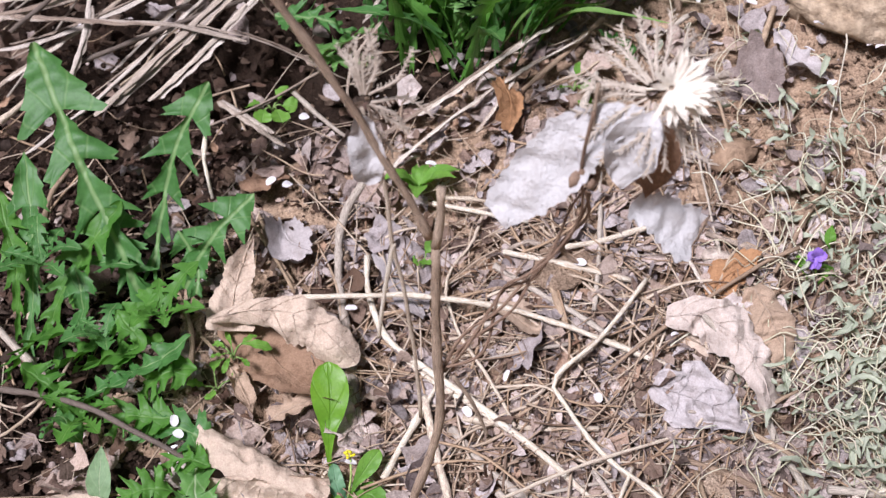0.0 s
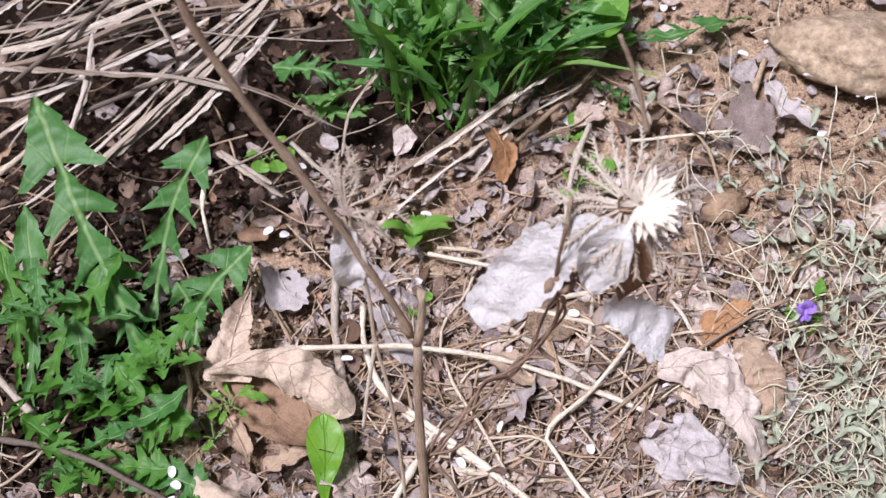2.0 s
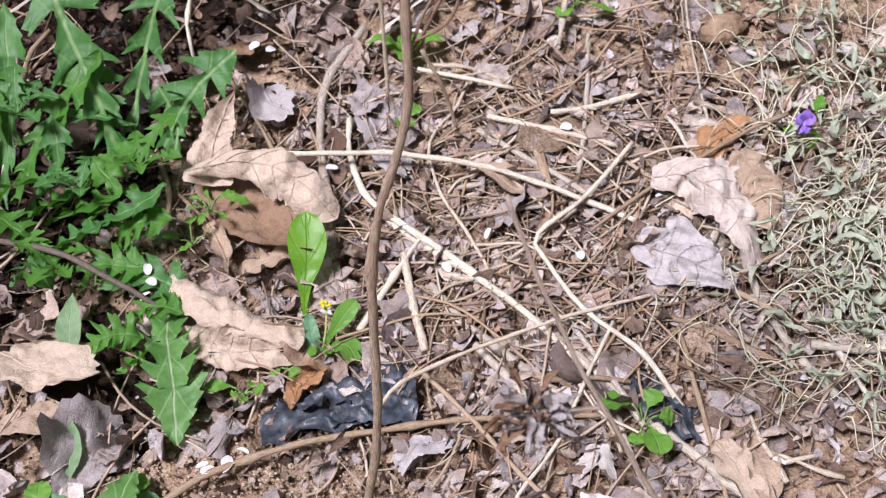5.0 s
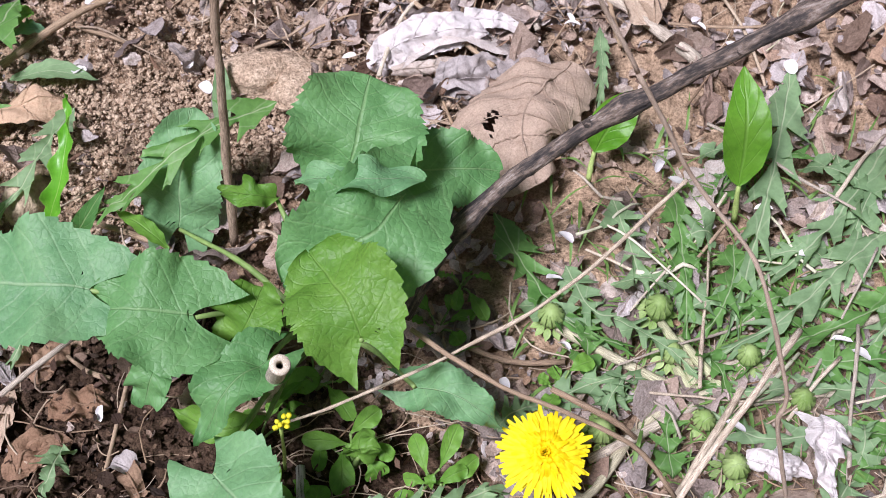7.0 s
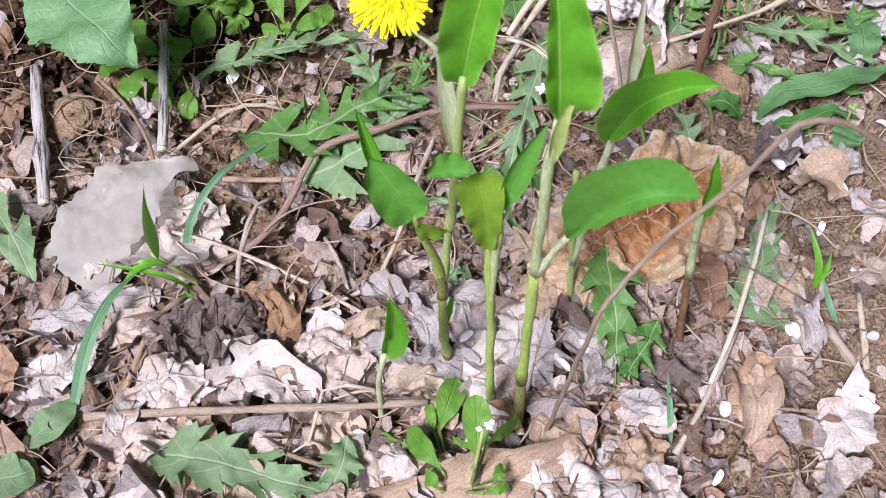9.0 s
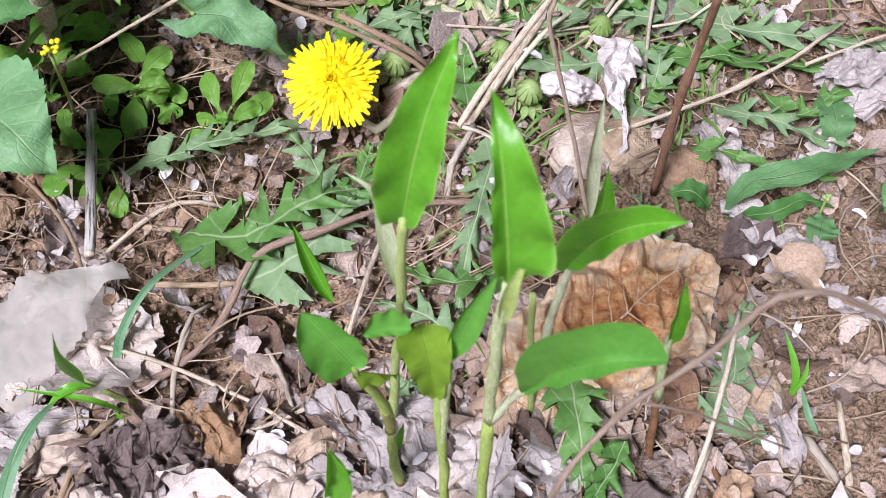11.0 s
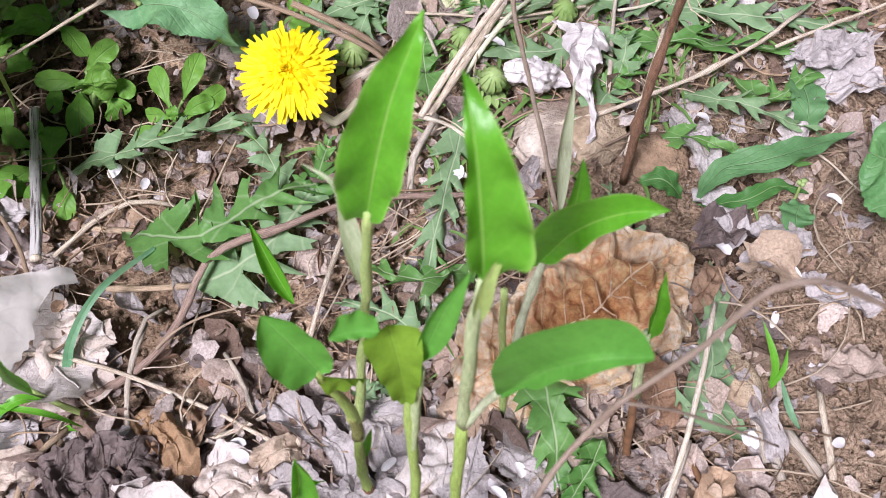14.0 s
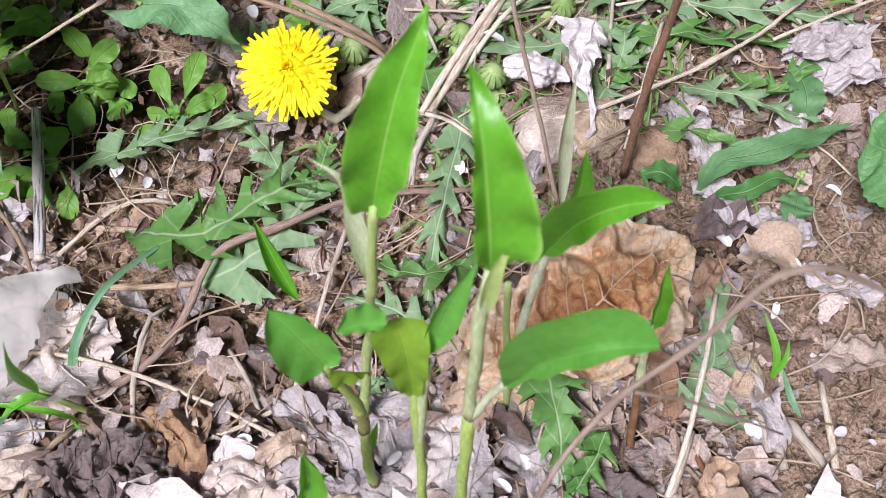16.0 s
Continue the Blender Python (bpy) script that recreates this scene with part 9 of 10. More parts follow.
green_leaf(left, [(-0.1725, 0.4237, 0.0149), (-0.1625, 0.4204, 0.0212), (-0.1498, 0.4226, 0.0193)], 0.0085, lance, BLUEGRASS, seed=8)
green_leaf(left, [(-0.2302, 0.4199, 0.0070), (-0.2269, 0.4262, 0.0151), (-0.2280, 0.4370, 0.0160)], 0.0085, oval, HERB, seed=9)
green_leaf(left, [(-0.2112, 0.4115, 0.0070), (-0.2149, 0.4182, 0.0144), (-0.2119, 0.4268, 0.0151)], 0.0085, oval, BLUEGRASS, seed=10)
green_leaf(left, [(-0.2027, 0.4038, 0.0060), (-0.1990, 0.4106, 0.0182), (-0.1977, 0.4214, 0.0213)], 0.007, lance, HERB, seed=11)
jag(left, [(-0.2439, 0.3642, -0.0088), (-0.2250, 0.3769, 0.0065), (-0.2211, 0.3984, 0.0064)], 0.012, 3, DANDELION, seed=12)
green_leaf(left, [(-0.2442, 0.4062, 0.0017), (-0.2324, 0.4069, 0.0113), (-0.2270, 0.4167, 0.0105)], 0.012, oval, BLUEGRASS, seed=13)
green_leaf(left, [(-0.0429, 0.3502, 0.0117), (-0.0400, 0.3638, 0.0292), (-0.0425, 0.3778, 0.0423)], 0.0055, lance, DANDELION_DULL, up=CAMWARD, seed=14)
green_leaf(left, [(0.1676, 0.3420, 0.0327), (0.1684, 0.3587, 0.0527), (0.1682, 0.3855, 0.0592)], 0.005, lions_tooth(4, 0.6), DANDELION_DULL, nv=48, seed=15)

tall = holder("tall_dandelion", (-0.2101, 0.6561, 0.0837), "clump of tall upright dandelion leaves with arrow-like lobes", "dandelion")
jag(tall, [(-0.2121, 0.6502, 0.1049), (-0.2265, 0.6665, 0.1470), (-0.2508, 0.6977, 0.1933), (-0.2824, 0.7496, 0.2571)], 0.029, 4, TALL_GREEN, seed=21, tip=0.25, deep=0.90, up=CAMWARD, crumple=0.0012, wave=0.002, curl=0.2)
jag(tall, [(-0.2067, 0.6702, 0.1167), (-0.1986, 0.6947, 0.1546), (-0.1860, 0.7141, 0.1957), (-0.1610, 0.7345, 0.2348)], 0.0195, 4, TALL_GREEN, seed=22, tip=0.20, deep=0.90, up=CAMWARD, curl=0.2)
jag(tall, [(-0.1830, 0.6610, 0.1085), (-0.1712, 0.6692, 0.1311), (-0.1555, 0.6752, 0.1526), (-0.1320, 0.6927, 0.1691)], 0.019, 3, TALL_GREEN, seed=23, tip=0.30, up=CAMWARD, curl=0.2)
jag(tall, [(-0.1928, 0.6536, 0.1047), (-0.2122, 0.6562, 0.1134), (-0.2311, 0.6840, 0.1428), (-0.2359, 0.7016, 0.1598)], 0.020, 4, TALL_GREEN, seed=24, up=CAMWARD)
jag(tall, [(-0.1745, 0.6561, 0.1079), (-0.1746, 0.6693, 0.1233), (-0.1853, 0.6797, 0.1464)], 0.015, 3, TALL_GREEN, seed=25, up=CAMWARD)
rnd = random.Random(12)
frill = lions_tooth(4, 0.72, 0.28)
for i, pts in enumerate(([(-0.2905, 0.6295, 0.0835), (-0.2874, 0.6732, 0.1416), (-0.2944, 0.7165, 0.1894)], [(-0.2821, 0.6288, 0.0842), (-0.2595, 0.6537, 0.1268), (-0.2212, 0.6801, 0.1723)], [(-0.3005, 0.6384, 0.0858), (-0.2969, 0.6577, 0.1340), (-0.3148, 0.7016, 0.1704)], [(-0.2682, 0.6196, 0.0823), (-0.2505, 0.6360, 0.1108), (-0.2534, 0.6538, 0.1376)],
                         [(-0.2516, 0.6182, 0.0837), (-0.2206, 0.6254, 0.1102), (-0.1846, 0.6390, 0.1298)], [(-0.2544, 0.6105, 0.0804), (-0.2211, 0.6018, 0.1010), (-0.1894, 0.6073, 0.1119)], [(-0.2326, 0.6008, 0.0793), (-0.1974, 0.5851, 0.1076), (-0.1684, 0.6020, 0.1173)], [(-0.2291, 0.6044, 0.0811), (-0.2035, 0.6011, 0.1128), (-0.2201, 0.6188, 0.1277)],
                         [(-0.2771, 0.6005, 0.0739), (-0.2534, 0.6045, 0.0982), (-0.2344, 0.6107, 0.1029)], [(-0.2532, 0.5790, 0.0688), (-0.2369, 0.5760, 0.0896), (-0.2062, 0.5781, 0.1041)], [(-0.2566, 0.5755, 0.0671), (-0.2615, 0.5818, 0.0888), (-0.2849, 0.5923, 0.1000)], [(-0.2226, 0.5613, 0.0661), (-0.2136, 0.5655, 0.0786), (-0.1782, 0.5627, 0.0818)],
                         [(-0.2706, 0.5650, 0.0617), (-0.2540, 0.5621, 0.0827), (-0.2382, 0.5486, 0.0698)], [(-0.2060, 0.5830, 0.0759), (-0.1911, 0.5838, 0.0979), (-0.1644, 0.5893, 0.1031)], [(-0.3027, 0.6065, 0.0732), (-0.2798, 0.6075, 0.1063), (-0.2536, 0.6060, 0.1188)], [(-0.2851, 0.6700, 0.1005), (-0.2483, 0.6609, 0.1311), (-0.2111, 0.6575, 0.1341)], [(-0.1849, 0.5288, 0.0594), (-0.1736, 0.5353, 0.0729), (-0.1510, 0.5296, 0.0737)], [(-0.2116, 0.5146, 0.0515), (-0.1959, 0.5168, 0.0641), (-0.1762, 0.5201, 0.0575)],
                         [(-0.2087, 0.5592, 0.0670), (-0.1769, 0.5561, 0.0797), (-0.1509, 0.5466, 0.0694)], [(-0.1898, 0.5055, 0.0412), (-0.1712, 0.5117, 0.0554), (-0.1597, 0.5189, 0.0591)])):
    ob = part("leaf", blade(pts, rnd.uniform(0.012, 0.019), frill, 7, 70, 0.5, 0.002, 5, 0.0016, rnd.uniform(-25, 25), seed=500 + i), THICKET if i % 3 else TALL_GREEN, tall)
for i, pos in enumerate([(-0.1902, 0.6195, 0.1215), (-0.2782, 0.6560, 0.1356), (-0.2310, 0.6144, 0.1047), (-0.2414, 0.5677, 0.0761)]):
    rosette(pos, "bright green leafy weed tip in the thicket", 6, 0.034, 0.0095, TALL_GREEN if i % 3 else THICKET, frill, 0.5, 60 + i, "leafy_weed", "leafy weeds of the thicket")

# grass and greens at the top
def tuft(foot, count, size, half, mat, lean, seed, label, profile=lance, spread=0.02):
    rnd = random.Random(seed)
    ob = holder("grass_tuft", foot, label, "grass", "green tufts")
    p = Vector(foot)
    for i in range(count):
        b = p + Vector((rnd.uniform(-1, 1) * spread, rnd.uniform(-1, 1) * spread, 0))
        d = Vector((rnd.gauss(lean[0], 0.35), rnd.gauss(lean[1], 0.3), 1.0)).normalized() * size * rnd.uniform(0.6, 1.15)
        part("blade", blade([b, b + d * 0.55 + Vector((0, 0, 0.004)), b + d + Vector((d.x * 0.5, d.y * 0.5, -0.25 * abs(d.x)))], half * rnd.uniform(0.7, 1.2), profile, 5, 16 if profile is lance else 48, 0.7, 0.0006, 3, seed=seed * 50 + i), mat, ob)
    return ob


tuft((-0.0079, 0.8380, 0.1914), 22, 0.12, 0.011, THICKET, (0, 0.1), 1, "dense tuft of upright green stems and leaves", frill, spread=0.03)
tuft((0.0299, 0.8340, 0.1938), 16, 0.10, 0.010, TALL_GREEN, (0.3, 0.1), 2, "tuft of lobed green leaves leaning sideways", frill, spread=0.03)
tuft((0.0522, 0.8498, 0.2046), 12, 0.09, 0.004, GRASS, (0.5, 0.1), 3, "tuft of green grass-like blades leaning sideways", spread=0.025)
tuft((-0.0285, 0.8721, 0.2068), 14, 0.09, 0.010, TALL_GREEN, (-0.2, 0.1), 4, "dense tuft of upright green stems and leaves", frill, spread=0.03)
tuft((0.0793, 0.8652, 0.2159), 16, 0.09, 0.012, THICKET, (0.2, 0.1), 5, "dense tuft of lobed green leaves", frill, spread=0.04)
upper = holder("dandelion", (-0.0012, 0.8418, 0.1942), "dandelion clump with jagged leaves high on the bank", "dandelion")
for i, (pts, half) in enumerate((([(-0.0318, 0.8367, 0.2079), (-0.0622, 0.8356, 0.2137), (-0.0882, 0.8249, 0.2052), (-0.1143, 0.8431, 0.2014)], 0.017), ([(-0.0711, 0.8365, 0.2132), (-0.0921, 0.8367, 0.2258), (-0.1300, 0.8573, 0.2170)], 0.017), ([(0.0604, 0.8449, 0.2230), (0.0505, 0.8366, 0.2576), (0.0334, 0.8465, 0.2807)], 0.022), ([(0.0867, 0.8511, 0.2294), (0.1019, 0.8401, 0.2555), (0.1229, 0.8507, 0.2735)], 0.020),
                                 ([(0.0690, 0.8395, 0.2213), (0.0842, 0.8328, 0.2597), (0.0586, 0.8436, 0.2822)], 0.020), ([(0.1039, 0.8447, 0.2281), (0.1377, 0.8455, 0.2425), (0.1807, 0.8498, 0.2498), (0.2413, 0.8750, 0.2503)], 0.012), ([(0.0122, 0.8275, 0.2084), (0.0164, 0.8222, 0.2563), (0.0123, 0.8387, 0.2941)], 0.018), ([(0.1213, 0.8337, 0.2145), (0.1327, 0.8192, 0.2185), (0.1456, 0.8088, 0.2048)], 0.012), ([(0.0779, 0.8611, 0.2436), (0.1110, 0.8525, 0.2630), (0.1543, 0.8525, 0.2581)], 0.018),
                                 ([(0.0384, 0.8563, 0.2464), (0.0589, 0.8441, 0.2725), (0.0840, 0.8541, 0.2906)], 0.02), ([(-0.0543, 0.8342, 0.1939), (-0.0711, 0.8228, 0.1962), (-0.0969, 0.8386, 0.1912)], 0.013), ([(-0.0093, 0.8434, 0.2440), (-0.0258, 0.8399, 0.2703), (-0.0428, 0.8547, 0.2859)], 0.015))):
    jag(upper, pts, half, 5, TALL_GREEN if i % 2 else DANDELION, seed=600 + i, roll=(-20, 15, 5)[i % 3], crumple=0.002)
oval_up = holder("broad_leaf_seedling", (0.1331, 0.8777, 0.2290), "smooth broad green leaf high on the bank", "plant")
part("leaf", blade([(0.1215, 0.8518, 0.2339), (0.1234, 0.8466, 0.2614), (0.1344, 0.8674, 0.2836)], 0.020, oval, 9, 24, 0.4, seed=8), HERB, oval_up)

# violet
vio = holder("violet", (0.2564, 0.6557, 0.1387), "single purple violet flower with small green leaves", "violet")
part("flower_stalk", tube([(0.2536, 0.6389, 0.1356), (0.2512, 0.6360, 0.1502), (0.2485, 0.6368, 0.1602)], 0.0008, 0.0007, 6), SHOOT_STEM, vio)
VC = Vector((0.2481, 0.6335, 0.1608))
for i, (dx, dz, w) in enumerate(((0.0, 0.010, 0.0042), (0.0055, 0.006, 0.0040), (-0.0055, 0.006, 0.0040), (0.0048, -0.006, 0.0042), (-0.0048, -0.006, 0.0042), (0.0, -0.009, 0.0048))):
    part("petal", blade([VC, VC + Vector((dx * 0.6, -0.002, dz * 0.6)), VC + Vector((dx, -0.001, dz))], w, oval, 5, 8, 0.4, up=CAMWARD, seed=i), VIOLET, vio)
green_leaf(vio, [(0.2534, 0.6367, 0.1347), (0.2605, 0.6390, 0.1445), (0.2678, 0.6378, 0.1389)], 0.006, oval, HERB)
green_leaf(vio, [(0.2534, 0.6367, 0.1347), (0.2437, 0.6470, 0.1457), (0.2381, 0.6535, 0.1417)], 0.005, oval, HERB)
green_leaf(vio, [(0.2652, 0.6536, 0.1489), (0.2633, 0.6545, 0.1591), (0.2664, 0.6652, 0.1638)], 0.004, lance, HERB)

# woolly grey-green wilted plants at the right
WILT = green_material("wilted woolly herb", (0.22, 0.26, 0.19), (0.44, 0.47, 0.37), (0.56, 0.57, 0.47), 4.0, 0.15, 0.8, island=True, vein_amount=0.4)
WILT_PALE = stem_material("wilted pale stems", [(0.70, 0.65, 0.50), (0.62, 0.58, 0.42), (0.56, 0.58, 0.42), (0.74, 0.70, 0.58), (0.46, 0.38, 0.27)], streak=0.35)
rnd = random.Random(55)
CENTRES = [Vector(q) for q in [(0.2109, 0.5574, 0.0960), (0.2495, 0.5834, 0.1099), (0.2714, 0.5609, 0.1044), (0.2486, 0.5222, 0.0885), (0.2856, 0.5394, 0.0987), (0.2721, 0.4969, 0.0831), (0.3039, 0.5665, 0.1103), (0.2802, 0.4658, 0.0745), (0.2616, 0.5413, 0.0965), (0.2946, 0.5109, 0.0902)]]
CENTRES += [Vector(q) for q in [(0.2911, 0.6497, 0.1404), (0.2770, 0.6837, 0.1528), (0.3117, 0.6804, 0.1555), (0.2201, 0.7788, 0.1890), (0.3007, 0.6170, 0.1286), (0.2630, 0.6164, 0.1239), (0.2745, 0.7216, 0.1690)]]
for k, c in enumerate(CENTRES):
    ob = holder("wilted_herb", c, "wilted grey-green woolly herb, limp and tangled", "herb", "wilted woolly herbs")
    leaf, stemy = Shape(), Shape()
    for i in range(17):
        x, y = c.x + rnd.gauss(0, 0.026), c.y + rnd.gauss(0, 0.024)
        a, size, h = rnd.uniform(0, 6.28), rnd.uniform(0.006, 0.015), rnd.uniform(0.002, 0.030)
        pts = [(x + math.cos(a + b * t) * size * t, y + math.sin(a + b * t) * size * t, gz(x, y) + h + rnd.uniform(-0.006, 0.006)) for b in (rnd.uniform(-1, 1),) for t in (-1, 0, 1)]
        part("leaf", blade(pts, rnd.uniform(0.0024, 0.0038) if i < 5 else rnd.uniform(0.0010, 0.0028), ovate, 5, 9, rnd.uniform(0.4, 1.7), crumple=0.0022, grain=120, twist=rnd.uniform(-90, 90), seed=k * 40 + i), WILT, ob)
    for i in range(13):
        x, y = c.x + rnd.gauss(0, 0.03), c.y + rnd.gauss(0, 0.03)
        a, size = rnd.uniform(0, 6.28), rnd.uniform(0.025, 0.05)
        b = rnd.uniform(-1.7, 1.7)
        pts = [(x, y, gz(x, y) + rnd.uniform(0.004, 0.02))]
        for t in range(6):
            a += rnd.gauss(b * 0.3, 0.55)
            x, y = x + math.cos(a) * size * 0.33, y + math.sin(a) * size * 0.33
            pts.append((x, y, gz(x, y) + rnd.uniform(0.003, 0.026)))
        part("stem", tube(pts, rnd.uniform(0.0003, 0.0006), None, 5, n=22, seed=i), WILT_PALE, ob)

# grass sprout and blades in the foreground
sprout = holder("grass_sprout", (0.0458, 0.0064, -0.0291), "small green grass sprout with three blades", "grass")
part("stem", tube([(0.0458, 0.0071, -0.0291), (0.0353, 0.0061, -0.0103), (0.0267, 0.0061, 0.0036)], 0.0013, 0.0010, 7), SHOOT_STEM, sprout)
for pts, half in (([(0.0289, 0.0053, -0.0011), (0.0413, -0.0300, 0.0870), (0.0457, -0.0360, 0.1186)], 0.0026), ([(0.0321, 0.0034, -0.0008), (0.0241, 0.0008, 0.0032), (0.0151, -0.0031, -0.0030)], 0.0024), ([(0.0453, -0.0005, -0.0214), (0.0315, -0.0021, -0.0010), (0.0014, 0.0032, 0.0006)], 0.0014), ([(0.0325, 0.0037, -0.0267), (0.0421, -0.0006, -0.0217), (0.0468, -0.0001, -0.0252)], 0.0012)):
    part("blade", blade(pts, half, lance, 5, 18, 0.6), SHOOT, sprout)
gb = holder("grass_plant", (0.0356, 0.0200, -0.0298), "long bent blue-green grass blade", "grass", "blue-green blades")
part("blade", blade([(0.0358, 0.0190, -0.0258), (0.0395, 0.0324, -0.0108), (0.0517, 0.0489, -0.0005), (0.0708, 0.0690, -0.0050)], 0.0022, lambda v: (1 - 0.6 * v, 0), 5, 26, 0.4, up=CAMWARD), BLUEGRASS, gb)
gb = holder("grass_plant", (-0.0065, -0.0618, -0.0362), "broad blue-green grass blade", "grass", "blue-green blades")
part("blade", blade([(-0.0063, -0.0645, -0.0322), (-0.0001, -0.0312, -0.0153), (0.0091, -0.0095, -0.0079), (0.0201, 0.0084, -0.0121)], 0.0028, lance, 5, 26, 0.4, up=CAMWARD), BLUEGRASS, gb)
gb = holder("grass_plant", (0.3040, -0.0118, 0.0010), "thin green grass sprout on bare soil", "grass", "blue-green blades")
part("blade", blade([(0.3024, -0.0135, 0.0048), (0.3033, -0.0078, 0.0170), (0.2989, 0.0060, 0.0269)], 0.0016, lance, 5, 18, 0.4, up=CAMWARD), SHOOT, gb)
part("blade", blade([(0.3024, -0.0135, 0.0048), (0.3065, -0.0094, 0.0153), (0.3089, -0.0024, 0.0198)], 0.0014, lance, 5, 18, 0.4, up=CAMWARD), SHOOT, gb)
part("blade", blade([(0.3112, -0.0302, 0.0055), (0.3067, -0.0234, 0.0111), (0.3058, -0.0107, 0.0132)], 0.0014, lance, 5, 18, 0.4, up=CAMWARD), BLUEGRASS, gb)
gb = holder("grass_plant", (0.2371, -0.0762, -0.0073), "short blue-green grass blade", "grass", "blue-green blades")
part("blade", blade([(0.2367, -0.0800, -0.0034), (0.2358, -0.0676, 0.0065), (0.2353, -0.0535, 0.0125)], 0.0014, lance, 5, 18, 0.4, up=CAMWARD), BLUEGRASS, gb)
low = holder("jagged_seedling", (0.0964, -0.0838, -0.0240), "dull green jagged leaf lying on the litter", "seedling", "jagged seedlings")
jag(low, [(0.1037, -0.0949, -0.0131), (0.0728, -0.0853, -0.0108), (0.0503, -0.0792, -0.0114), (0.0254, -0.0699, -0.0244)], 0.0145, 4, DANDELION_DULL, seed=7, tip=0.30, deep=0.45)
jag(low, [(0.1015, -0.0948, -0.0134), (0.1060, -0.0865, -0.0048), (0.1094, -0.0729, -0.0025)], 0.0095, 2, DANDELION_DULL, seed=8, tip=0.5, deep=0.5, up=CAMWARD)
green_leaf(low, [(-0.0246, -0.0648, -0.0323), (-0.0113, -0.0599, -0.0207), (-0.0028, -0.0452, -0.0257)], 0.0075, lance, DANDELION_DULL)
green_leaf(low, [(-0.0364, -0.0788, -0.0337), (-0.0232, -0.0794, -0.0261), (-0.0172, -0.0766, -0.0274)], 0.010, oval, DANDELION_DULL)

# pale dry stems among the rosette leaves
rnd = random.Random(505)
for i in range(22):
    x, y = 0.235 + rnd.gauss(0, 0.05), 0.21 + rnd.gauss(0, 0.05)
    a, size = rnd.uniform(0, 3.14), rnd.uniform(0.012, 0.045)
    pts = [(x + math.cos(a) * size * t, y + math.sin(a) * size * t, gz(x + math.cos(a) * size * t, y + math.sin(a) * size * t) + rnd.uniform(0.008, 0.02)) for t in (-1, -0.2, 0.4, 1)]
    dry_stem(pts, rnd.uniform(0.0006, 0.0014), rnd.uniform(0.0006, 0.0012), (STRAW, WILT_PALE, GREY_STEM)[i % 3], "pale dry stem among dandelion leaves", (), 1400 + i)

